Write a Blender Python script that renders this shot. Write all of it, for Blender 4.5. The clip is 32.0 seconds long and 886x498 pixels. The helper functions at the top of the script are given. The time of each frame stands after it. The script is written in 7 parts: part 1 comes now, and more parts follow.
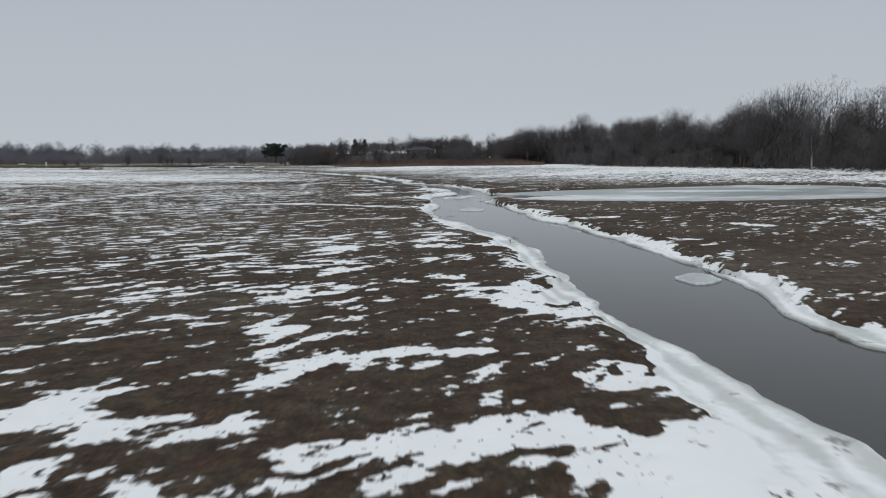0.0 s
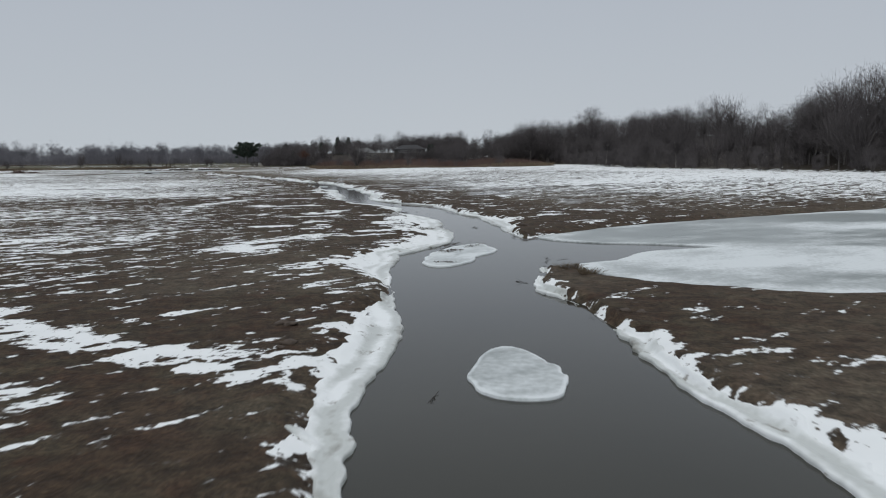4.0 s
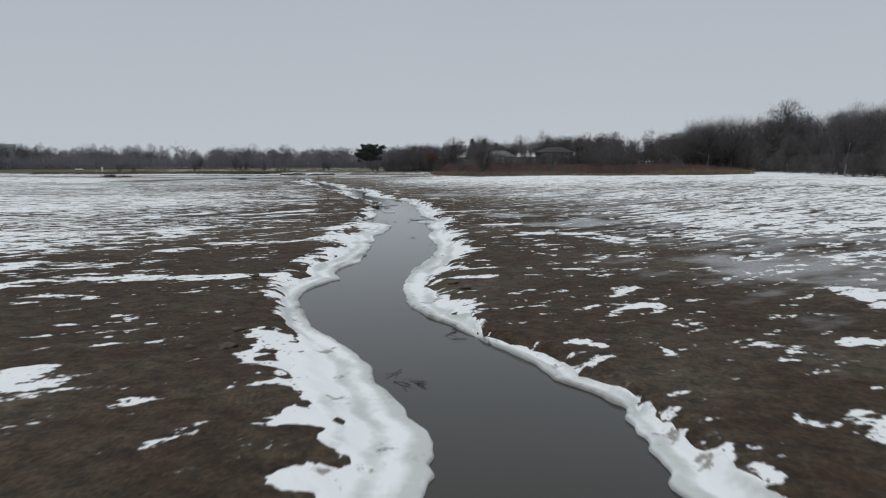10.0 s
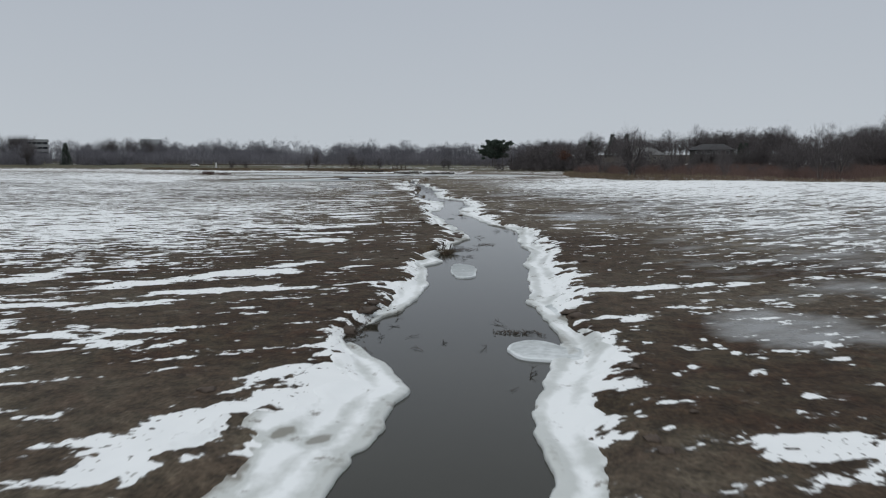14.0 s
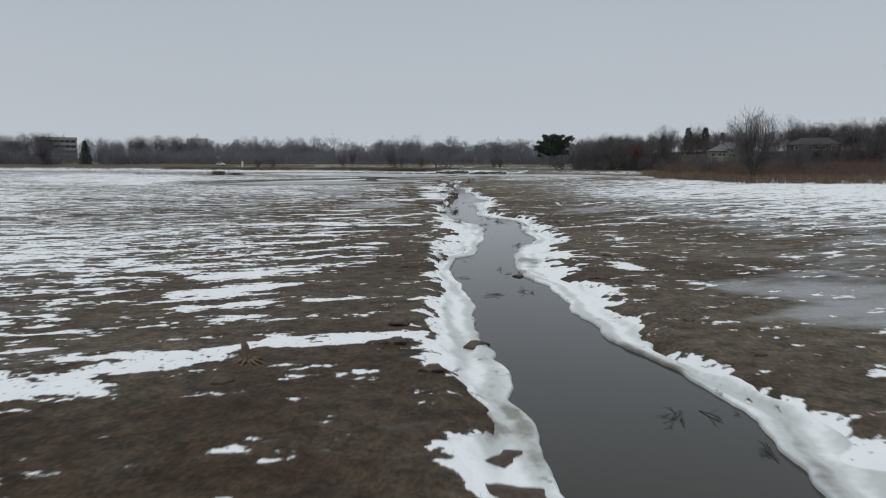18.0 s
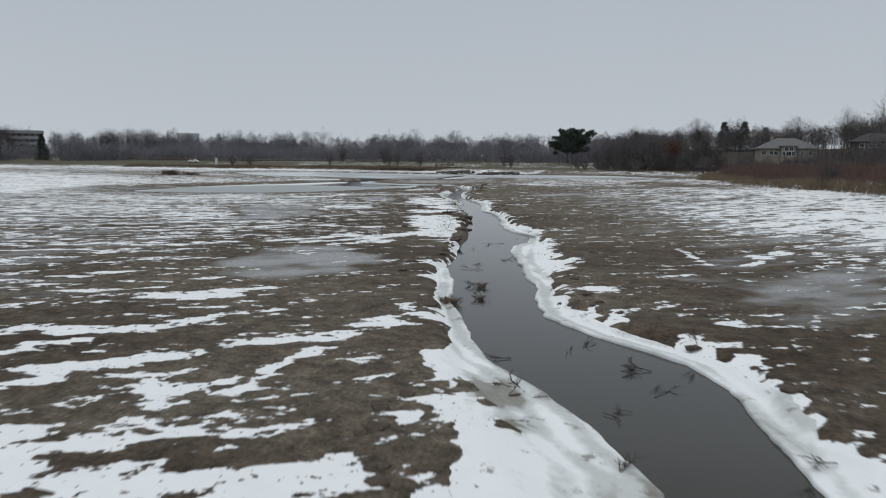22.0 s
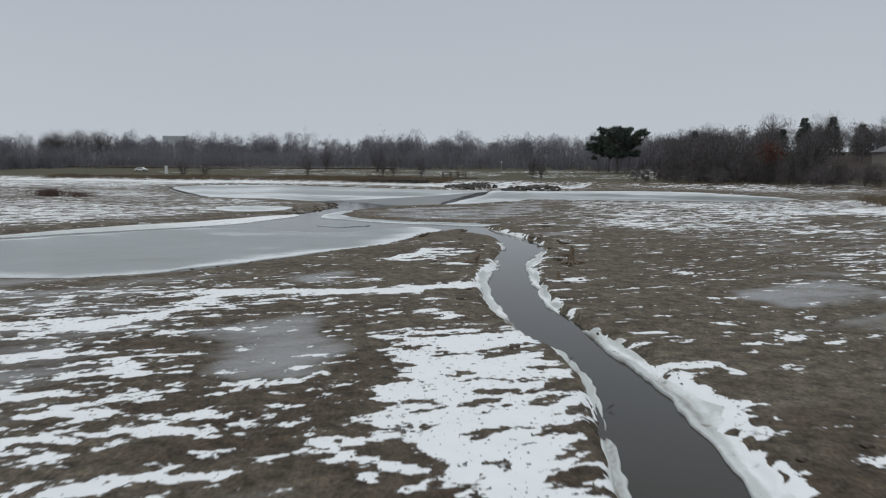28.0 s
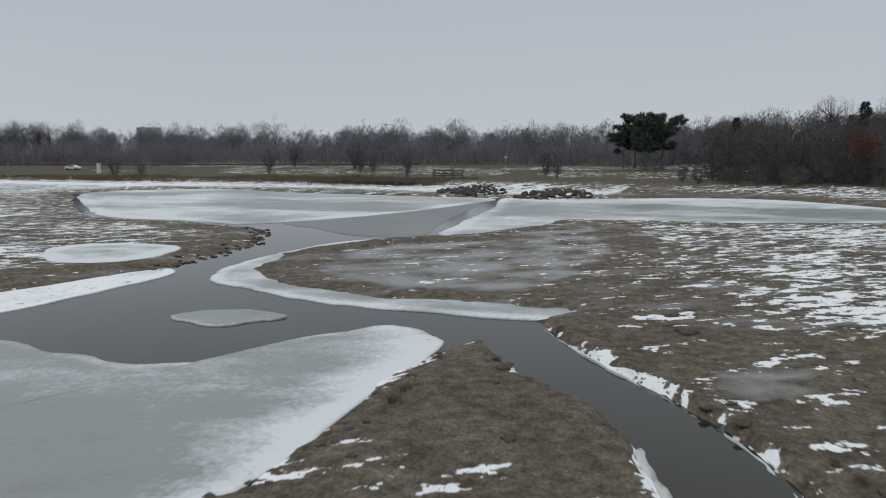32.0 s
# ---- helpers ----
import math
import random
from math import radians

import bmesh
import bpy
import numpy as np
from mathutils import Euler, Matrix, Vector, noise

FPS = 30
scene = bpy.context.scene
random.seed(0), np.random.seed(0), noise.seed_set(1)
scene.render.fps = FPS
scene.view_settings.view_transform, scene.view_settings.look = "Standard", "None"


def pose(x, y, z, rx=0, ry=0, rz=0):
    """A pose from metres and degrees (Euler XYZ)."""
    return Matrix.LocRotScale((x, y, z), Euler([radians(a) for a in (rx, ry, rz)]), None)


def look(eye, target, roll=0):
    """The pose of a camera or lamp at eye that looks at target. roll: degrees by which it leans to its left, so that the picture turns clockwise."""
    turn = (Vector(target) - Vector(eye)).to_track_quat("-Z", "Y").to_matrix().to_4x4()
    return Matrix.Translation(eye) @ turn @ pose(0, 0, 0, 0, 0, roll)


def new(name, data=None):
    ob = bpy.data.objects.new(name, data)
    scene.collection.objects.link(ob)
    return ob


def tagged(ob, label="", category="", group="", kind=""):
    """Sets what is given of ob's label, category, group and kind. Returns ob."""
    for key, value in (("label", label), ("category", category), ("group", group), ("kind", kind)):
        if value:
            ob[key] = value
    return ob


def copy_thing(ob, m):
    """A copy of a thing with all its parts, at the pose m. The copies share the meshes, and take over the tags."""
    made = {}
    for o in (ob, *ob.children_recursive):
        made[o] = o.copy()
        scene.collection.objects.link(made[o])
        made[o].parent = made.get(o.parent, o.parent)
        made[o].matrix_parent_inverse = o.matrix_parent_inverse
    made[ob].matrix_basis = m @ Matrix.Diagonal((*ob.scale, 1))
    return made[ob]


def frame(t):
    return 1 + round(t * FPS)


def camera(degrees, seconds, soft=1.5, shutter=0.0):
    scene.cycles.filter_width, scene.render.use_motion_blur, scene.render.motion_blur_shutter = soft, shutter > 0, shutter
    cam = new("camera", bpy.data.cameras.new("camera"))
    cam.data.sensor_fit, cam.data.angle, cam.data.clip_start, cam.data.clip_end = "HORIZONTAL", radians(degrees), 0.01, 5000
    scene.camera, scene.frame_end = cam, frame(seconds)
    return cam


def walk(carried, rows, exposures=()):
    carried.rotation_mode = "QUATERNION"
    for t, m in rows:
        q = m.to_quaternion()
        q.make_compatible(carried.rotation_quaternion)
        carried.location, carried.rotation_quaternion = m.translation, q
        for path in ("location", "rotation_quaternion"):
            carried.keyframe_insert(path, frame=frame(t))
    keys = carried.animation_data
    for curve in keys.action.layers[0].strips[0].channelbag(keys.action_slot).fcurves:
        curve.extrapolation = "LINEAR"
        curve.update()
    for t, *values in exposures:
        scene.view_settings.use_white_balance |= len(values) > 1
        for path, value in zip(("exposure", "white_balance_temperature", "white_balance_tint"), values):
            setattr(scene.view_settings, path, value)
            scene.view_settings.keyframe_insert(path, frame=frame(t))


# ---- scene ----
cam = camera(61.8, 32.0, soft=1.08, shutter=0.3)
ROWS = [
    (0, 1.54, 1.25, 4.58, 0.02, -6.94, -0.35),
    (0.5, 1.63, 8.12, 4.60, -0.00, -6.90, -0.35),
    (1, 1.69, 14.92, 4.67, -0.07, -6.89, -0.37),
    (1.5, 1.73, 21.70, 4.78, -0.18, -6.91, -0.40),
    (2, 1.77, 28.48, 4.92, -0.27, -6.95, -0.48),
    (2.5, 1.77, 35.34, 5.03, -0.55, -7.00, -0.56),
    (3, 1.88, 42.09, 5.13, -0.72, -7.03, -0.63),
    (3.5, 2.07, 48.66, 5.21, -0.70, -7.09, -0.64),
    (5.5, 3.01, 72.11, 4.33, 0.99, -6.61, -0.38),
    (6, 2.88, 77.69, 4.34, 1.38, -6.56, -0.35),
    (6.5, 2.76, 83.37, 4.45, 2.24, -6.57, -0.34),
    (7, 2.65, 89.02, 4.51, 3.20, -6.58, -0.33),
    (7.5, 2.53, 94.65, 4.56, 4.24, -6.57, -0.32),
    (8, 2.39, 100.26, 4.63, 5.32, -6.56, -0.32),
    (8.5, 2.15, 105.80, 4.71, 6.80, -6.55, -0.33),
    (9, 1.91, 111.48, 4.77, 8.14, -6.56, -0.32),
    (9.5, 1.53, 117.04, 4.82, 9.66, -6.56, -0.32),
    (10, 1.04, 122.49, 4.81, 10.69, -6.56, -0.31),
    (10.5, 0.40, 127.96, 4.84, 12.01, -6.58, -0.26),
    (11, -0.36, 133.34, 4.90, 13.48, -6.61, -0.20),
    (11.5, -1.31, 138.74, 4.99, 14.87, -6.67, -0.16),
    (12, -2.31, 144.28, 5.07, 15.86, -6.70, -0.14),
    (12.5, -3.47, 149.84, 5.12, 16.89, -6.74, -0.08),
    (13, -4.71, 155.39, 5.15, 18.13, -6.75, -0.00),
    (13.5, -6.11, 160.75, 5.16, 19.59, -6.76, 0.07),
    (14, -7.64, 166.13, 5.19, 20.83, -6.76, 0.14),
    (14.5, -9.21, 171.29, 5.20, 21.48, -6.76, 0.16),
    (16.5, -16.68, 193.50, 4.72, 24.41, -6.88, 0.14),
    (17, -18.64, 198.36, 4.68, 24.82, -6.86, 0.12),
    (17.5, -20.64, 203.11, 4.66, 24.84, -6.84, 0.07),
    (18, -22.66, 207.80, 4.64, 24.85, -6.82, 0.02),
    (18.5, -24.75, 212.49, 4.62, 24.84, -6.84, -0.02),
    (19, -26.87, 217.14, 4.62, 24.84, -6.88, -0.01),
    (19.5, -29.06, 221.91, 4.69, 24.85, -6.94, 0.03),
    (20, -31.35, 226.78, 4.77, 24.83, -7.00, 0.09),
    (20.5, -33.70, 231.67, 4.80, 24.84, -7.04, 0.13),
    (21, -36.08, 236.58, 4.83, 24.80, -7.04, 0.19),
    (21.5, -38.50, 241.49, 4.90, 24.79, -7.05, 0.24),
    (22, -40.84, 246.38, 4.98, 24.89, -7.08, 0.28),
    (22.5, -43.21, 251.27, 5.07, 24.96, -7.13, 0.32),
    (23, -45.62, 256.11, 5.16, 24.97, -7.16, 0.33),
    (23.5, -47.97, 260.86, 5.26, 25.02, -7.16, 0.34),
    (24, -50.32, 265.37, 5.36, 24.97, -7.15, 0.36),
    (24.5, -52.75, 269.98, 5.42, 24.91, -7.14, 0.37),
    (25, -55.10, 274.75, 5.59, 24.96, -7.14, 0.36),
    (25.5, -57.40, 279.61, 5.76, 25.12, -7.13, 0.35),
    (27.5, -67.47, 298.56, 6.19, 24.98, -7.00, 0.13),
    (28, -69.71, 303.14, 6.50, 24.98, -6.94, 0.03),
    (28.5, -71.85, 307.72, 6.78, 24.94, -6.93, -0.05),
    (29, -74.01, 312.23, 6.98, 25.00, -7.01, -0.11),
    (29.5, -76.20, 316.76, 7.12, 25.01, -7.19, -0.15),
    (30, -78.43, 321.38, 7.25, 24.96, -7.37, -0.19),
    (30.5, -80.72, 326.08, 7.38, 24.99, -7.48, -0.22),
    (31, -83.04, 330.86, 7.48, 25.02, -7.56, -0.24),
    (31.5, -85.39, 335.67, 7.53, 24.73, -7.64, -0.27),
    (32, -87.75, 340.48, 7.56, 24.12, -7.68, -0.30),
]


def aim(x, y, z, yaw, pitch, roll):
    return pose(x, y, z) @ pose(0, 0, 0, 0, 0, yaw) @ pose(0, 0, 0, 90 + pitch) @ pose(0, 0, 0, 0, 0, roll)


walk(cam, [(t, aim(*p)) for t, *p in ROWS])

# ---- overcast sky and one very soft sun ----
world = bpy.data.worlds.new("overcast")
scene.world = world
world.use_nodes = True
wn, wl = world.node_tree.nodes, world.node_tree.links
wn.clear()
w_out = wn.new("ShaderNodeOutputWorld")
w_bg = wn.new("ShaderNodeBackground")
w_tc = wn.new("ShaderNodeTexCoord")
w_sep = wn.new("ShaderNodeSeparateXYZ")
w_ramp = wn.new("ShaderNodeValToRGB")
w_noise = wn.new("ShaderNodeTexNoise")
w_mix = wn.new("ShaderNodeMixRGB")
w_noise.inputs["Scale"].default_value = 1.6
w_noise.inputs["Detail"].default_value = 3
w_mix.blend_type = "SOFT_LIGHT"
w_mix.inputs[0].default_value = 0.10
for k, (p, c) in enumerate([(0.0, (0.28, 0.28, 0.28)), (0.5, (0.500, 0.543, 0.585)), (0.60, (0.434, 0.476, 0.535)),
                            (0.72, (0.475, 0.515, 0.56)), (1.0, (0.95, 1.00, 1.05))]):
    e = w_ramp.color_ramp.elements[k] if k < 2 else w_ramp.color_ramp.elements.new(p)
    e.position, e.color = p, (*c, 1)
w_map = wn.new("ShaderNodeMapRange")
w_map.inputs[1].default_value = -1.0
wl.new(w_tc.outputs["Generated"], w_sep.inputs[0])
wl.new(w_sep.outputs[2], w_map.inputs[0])
wl.new(w_map.outputs[0], w_ramp.inputs[0])
wl.new(w_tc.outputs["Generated"], w_noise.inputs["Vector"])
wl.new(w_ramp.outputs[0], w_mix.inputs[1])
wl.new(w_noise.outputs["Fac"], w_mix.inputs[2])
wl.new(w_mix.outputs[0], w_bg.inputs[0])
wl.new(w_bg.outputs[0], w_out.inputs[0])
sun = new("sun", bpy.data.lights.new("sun", "SUN"))
sun.data.energy, sun.data.angle, sun.data.color = 0.45, radians(40), (1.0, 0.98, 0.95)
sun.matrix_world = look((0, 0, 200), (60, 90, 0))
scene.view_settings.exposure = 0.0


# ---- materials ----
def material(name, rough=0.8, metal=0.0, spec=0.3):
    m = bpy.data.materials.new(name)
    m.use_nodes = True
    b = m.node_tree.nodes["Principled BSDF"]
    b.inputs["Roughness"].default_value, b.inputs["Metallic"].default_value = rough, metal
    b.inputs["Specular IOR Level"].default_value = spec
    return m, m.node_tree.nodes, m.node_tree.links, b


def node(nodes, links, kind, inputs=(), **values):
    n = nodes.new(kind)
    for k, v in values.items():
        setattr_plain(n, k, v)
    for key, v in dict(inputs).items():
        if isinstance(v, bpy.types.NodeSocket):
            links.new(v, n.inputs[key])
        else:
            n.inputs[key].default_value = v
    return n


def setattr_plain(n, k, v):
    if k == "operation":
        n.operation = v
    elif k == "blend":
        n.blend_type = v
    elif k == "attr":
        n.attribute_name = v
    elif k == "clamp":
        n.clamp = v
    elif k == "turned":
        n.vector_type = "TEXTURE" if v else "POINT"


def mottled(name, dark, light, scale, rough=0.85, bump=0.3, spec=0.25, vary=0.0, stretch=(1, 1, 1), metal=0.0):
    """A surface of two tones at two scales, with fine relief."""
    m, n, l, b = material(name, rough, metal, spec)
    co = node(n, l, "ShaderNodeTexCoord")
    mp = node(n, l, "ShaderNodeMapping", {"Vector": co.outputs["Object"], "Scale": stretch})
    a = node(n, l, "ShaderNodeTexNoise", {"Vector": mp.outputs[0], "Scale": scale, "Detail": 5.0, "Roughness": 0.65})
    c = node(n, l, "ShaderNodeTexNoise", {"Vector": mp.outputs[0], "Scale": scale * 7, "Detail": 3.0})
    s = node(n, l, "ShaderNodeMath", {0: a.outputs["Fac"], 1: c.outputs["Fac"]}, operation="ADD")
    r = node(n, l, "ShaderNodeMapRange", {0: s.outputs[0], 1: 0.7, 2: 1.3})
    x = node(n, l, "ShaderNodeMixRGB", {0: r.outputs[0], 1: (*dark, 1), 2: (*light, 1)})
    out = x.outputs[0]
    if vary:
        oi = node(n, l, "ShaderNodeObjectInfo")
        v = node(n, l, "ShaderNodeMapRange", {0: oi.outputs["Random"], 3: 1 - vary, 4: 1 + vary})
        h = node(n, l, "ShaderNodeHueSaturation", {"Value": v.outputs[0], "Color": out})
        out = h.outputs[0]
    l.new(out, b.inputs["Base Color"])
    if bump:
        bp = node(n, l, "ShaderNodeBump", {"Height": s.outputs[0], "Strength": bump, "Distance": 0.03})
        l.new(bp.outputs[0], b.inputs["Normal"])
    return m


MUD = mottled("mud", (0.055, 0.042, 0.034), (0.11, 0.085, 0.068), 2.0, 0.8)
BARK = mottled("bark", (0.085, 0.077, 0.072), (0.17, 0.155, 0.145), 1.2, 0.9, 0.4, 0.2, 0.25, (1, 1, 0.3))
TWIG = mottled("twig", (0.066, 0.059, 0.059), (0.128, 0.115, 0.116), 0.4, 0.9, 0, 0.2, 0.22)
# twigs of the far woods: distance haze painted in as a paler, bluer base colour
TWIG_HAZE = mottled("hazed_twig", (0.135, 0.132, 0.146), (0.215, 0.21, 0.232), 0.4, 0.9, 0, 0.2, 0.22)
TWIG_RED = mottled("red_twig", (0.085, 0.055, 0.047), (0.15, 0.098, 0.083), 0.4, 0.9, 0, 0.2, 0.2)
PALE_BARK = mottled("pale_bark", (0.22, 0.20, 0.18), (0.42, 0.40, 0.37), 1.5, 0.85, 0.3, 0.2, 0.1, (1, 1, 0.4))
NEEDLE = mottled("needles", (0.045, 0.062, 0.050), (0.098, 0.122, 0.098), 1.5, 0.8, 0, 0.2, 0.15)
RUST_LEAF = mottled("rust_leaves", (0.085, 0.036, 0.022), (0.15, 0.062, 0.036), 1.2, 0.85, 0, 0.2)
REED = mottled("dry_reed", (0.10, 0.078, 0.052), (0.20, 0.155, 0.108), 0.7, 0.85, 0, 0.2, 0.15)
WOOD = mottled("wet_wood", (0.022, 0.018, 0.015), (0.065, 0.054, 0.045), 6.0, 0.7, 0.5, 0.3, 0.3)
STONE = mottled("dark_stone", (0.030, 0.027, 0.024), (0.085, 0.077, 0.068), 1.5, 0.85, 0.5, 0.3, 0.35)

# water: still, murky, mirror-like at low angles
WATER, wa_n, wa_l, wa_b = material("creek_water", 0.07, 0, 0.5)
wa_co = node(wa_n, wa_l, "ShaderNodeNewGeometry")
wa_1 = node(wa_n, wa_l, "ShaderNodeTexNoise", {"Vector": wa_co.outputs["Position"], "Scale": 0.22, "Detail": 4.0})
wa_x = node(wa_n, wa_l, "ShaderNodeMixRGB", {0: wa_1.outputs["Fac"], 1: (0.019, 0.0185, 0.014, 1), 2: (0.034, 0.032, 0.0235, 1)})
wa_2 = node(wa_n, wa_l, "ShaderNodeTexNoise", {"Vector": wa_co.outputs["Position"], "Scale": 2.2, "Detail": 3.0})
wa_bp = node(wa_n, wa_l, "ShaderNodeBump", {"Height": wa_2.outputs["Fac"], "Strength": 0.05, "Distance": 0.04})
wa_l.new(wa_x.outputs[0], wa_b.inputs["Base Color"])
wa_l.new(wa_bp.outputs[0], wa_b.inputs["Normal"])
wa_b.inputs["IOR"].default_value = 1.333


def icy(name, snow, ice, attr, bias, streak=1.0, dirty=0.68):
    """Snow that thins to grey-green ice where the attribute is high."""
    m, n, l, b = material(name, 0.6, 0, 0.22)
    at = node(n, l, "ShaderNodeAttribute", attr=attr)
    ge = node(n, l, "ShaderNodeNewGeometry")
    st = node(n, l, "ShaderNodeMapping", {"Vector": ge.outputs["Position"], "Scale": (streak, 1.0, 1.0), "Rotation": (0, 0, 0.5)}, turned=True)
    big = node(n, l, "ShaderNodeTexNoise", {"Vector": st.outputs[0], "Scale": 0.35, "Detail": 7.0, "Roughness": 0.68})
    fine = node(n, l, "ShaderNodeTexNoise", {"Vector": ge.outputs["Position"], "Scale": 5.0, "Detail": 4.0})
    s = node(n, l, "ShaderNodeMath", {0: at.outputs["Fac"], 1: big.outputs["Fac"]}, operation="ADD")
    s2 = node(n, l, "ShaderNodeMath", {0: fine.outputs["Fac"], 1: 0.45, 2: s.outputs[0]}, operation="MULTIPLY_ADD")
    r = node(n, l, "ShaderNodeMapRange", {0: s2.outputs[0], 1: bias, 2: bias + 0.38})
    mix = node(n, l, "ShaderNodeMixRGB", {0: r.outputs[0], 1: (*snow, 1), 2: (*ice, 1)})
    thaw = node(n, l, "ShaderNodeMapRange", {0: s2.outputs[0], 1: bias + 0.55, 2: bias + 0.85, 4: 0.9})
    mix = node(n, l, "ShaderNodeMixRGB", {0: thaw.outputs[0], 1: mix.outputs[0], 2: (0.20, 0.19, 0.16, 1)})
    # dirt specks and melted dark spots
    sp = node(n, l, "ShaderNodeTexNoise", {"Vector": ge.outputs["Position"], "Scale": 1.3, "Detail": 6.0, "Roughness": 0.7})
    sr = node(n, l, "ShaderNodeMapRange", {0: sp.outputs["Fac"], 1: dirty, 2: dirty + 0.05, 4: 0.8})
    dirt = node(n, l, "ShaderNodeMixRGB", {0: sr.outputs[0], 1: mix.outputs[0], 2: (0.17, 0.15, 0.125, 1)})
    l.new(dirt.outputs[0], b.inputs["Base Color"])
    rr = node(n, l, "ShaderNodeMapRange", {0: r.outputs[0], 3: 0.75, 4: 0.28})
    l.new(rr.outputs[0], b.inputs["Roughness"])
    h = node(n, l, "ShaderNodeMath", {0: big.outputs["Fac"], 1: 4.0, 2: fine.outputs["Fac"]}, operation="MULTIPLY_ADD")
    bp = node(n, l, "ShaderNodeBump", {"Height": h.outputs[0], "Strength": 0.25, "Distance": 0.05})
    l.new(bp.outputs[0], b.inputs["Normal"])
    return m


BANK_ICE = icy("bank_snow_and_ice", (0.775, 0.795, 0.80), (0.515, 0.535, 0.52), "ice", 1.16, dirty=0.61)
LAKE_ICE = icy("lake_ice", (0.64, 0.67, 0.68), (0.245, 0.268, 0.265), "ice", 1.03, 1.8, 0.70)

THIN_ICE = icy("thin_ice", (0.30, 0.32, 0.325), (0.13, 0.14, 0.145), "ice", 0.72, 2.0)


# ground: mud, old snow, film ice and dead grass, laid out by three fields of the plan
def ground_material():
    m, n, l, b = material("lake_bed", 0.8, 0, 0.16)
    ge = node(n, l, "ShaderNodeNewGeometry")
    P = ge.outputs["Position"]
    snow = node(n, l, "ShaderNodeAttribute", attr="snow").outputs["Fac"]
    film = node(n, l, "ShaderNodeAttribute", attr="film").outputs["Fac"]
    grass = node(n, l, "ShaderNodeAttribute", attr="grass").outputs["Fac"]
    wet = node(n, l, "ShaderNodeAttribute", attr="wet").outputs["Fac"]
    litter = node(n, l, "ShaderNodeAttribute", attr="litter").outputs["Fac"]
    # mud
    a = node(n, l, "ShaderNodeTexNoise", {"Vector": P, "Scale": 0.16, "Detail": 4.0, "Roughness": 0.6})
    c = node(n, l, "ShaderNodeTexNoise", {"Vector": P, "Scale": 1.7, "Detail": 6.0, "Roughness": 0.72})
    d = node(n, l, "ShaderNodeTexNoise", {"Vector": P, "Scale": 9.0, "Detail": 4.0, "Roughness": 0.7})
    m1 = node(n, l, "ShaderNodeMixRGB", {0: a.outputs["Fac"], 1: (0.056, 0.034, 0.020, 1), 2: (0.040, 0.029, 0.019, 1)})
    p1 = node(n, l, "ShaderNodeTexNoise", {"Vector": P, "Scale": 0.45, "Detail": 5.0, "Roughness": 0.6})
    p2 = node(n, l, "ShaderNodeMapRange", {0: p1.outputs["Fac"], 1: 0.46, 2: 0.62})
    m1 = node(n, l, "ShaderNodeMixRGB", {0: p2.outputs[0], 1: m1.outputs[0], 2: (0.060, 0.046, 0.029, 1)})
    p3 = node(n, l, "ShaderNodeTexNoise", {"Vector": P, "Scale": 0.8, "Detail": 4.0, "Roughness": 0.6})
    p4 = node(n, l, "ShaderNodeMapRange", {0: p3.outputs["Fac"], 1: 0.50, 2: 0.66, 4: 0.9})
    m1 = node(n, l, "ShaderNodeMixRGB", {0: p4.outputs[0], 1: m1.outputs[0], 2: (0.050, 0.027, 0.016, 1)})
    w1 = node(n, l, "ShaderNodeMath", {0: p1.outputs["Fac"], 1: 1.6}, operation="MULTIPLY")
    w2 = node(n, l, "ShaderNodeMath", {0: wet, 1: w1.outputs[0]}, operation="MULTIPLY")
    w3 = node(n, l, "ShaderNodeMath", {0: w2.outputs[0], 1: 1.0}, operation="MINIMUM")
    m0 = node(n, l, "ShaderNodeMixRGB", {0: w3.outputs[0], 1: m1.outputs[0], 2: (0.148, 0.126, 0.096, 1)})
    mr = node(n, l, "ShaderNodeMapRange", {0: c.outputs["Fac"], 1: 0.36, 2: 0.64, 3: 0.5, 4: 1.5})
    m2 = node(n, l, "ShaderNodeMixRGB", {0: 1.0, 1: m0.outputs[0], 2: mr.outputs[0]}, blend="MULTIPLY")
    mr2 = node(n, l, "ShaderNodeMapRange", {0: d.outputs["Fac"], 1: 0.36, 2: 0.64, 3: 0.6, 4: 1.4})
    m3 = node(n, l, "ShaderNodeMixRGB", {0: 1.0, 1: m2.outputs[0], 2: mr2.outputs[0]}, blend="MULTIPLY")
    # dead grass
    g1 = node(n, l, "ShaderNodeTexNoise", {"Vector": P, "Scale": 0.09, "Detail": 5.0})
    g2 = node(n, l, "ShaderNodeValToRGB", {0: g1.outputs["Fac"]})
    g2.color_ramp.elements[0].position, g2.color_ramp.elements[0].color = 0.35, (0.095, 0.079, 0.052, 1)
    g2.color_ramp.elements[1].position, g2.color_ramp.elements[1].color = 0.65, (0.076, 0.078, 0.05, 1)
    soil = node(n, l, "ShaderNodeMixRGB", {0: grass, 1: m3.outputs[0], 2: g2.outputs[0]})
    soil = node(n, l, "ShaderNodeMixRGB", {0: litter, 1: soil.outputs[0], 2: (0.052, 0.043, 0.035, 1)})
    # snow cover: flecks and wind-drawn drifts that fill up as the field rises
    mp = node(n, l, "ShaderNodeMapping", {"Vector": P, "Scale": (1.25, 0.62, 1.0), "Rotation": (0, 0, 0.75)}, turned=True)
    mq = node(n, l, "ShaderNodeMapping", {"Vector": P, "Scale": (5.0, 1.7, 1.0), "Rotation": (0, 0, 0.75)}, turned=True)
    s1 = node(n, l, "ShaderNodeTexNoise", {"Vector": mp.outputs[0], "Scale": 1.0, "Detail": 4.0, "Roughness": 0.5})
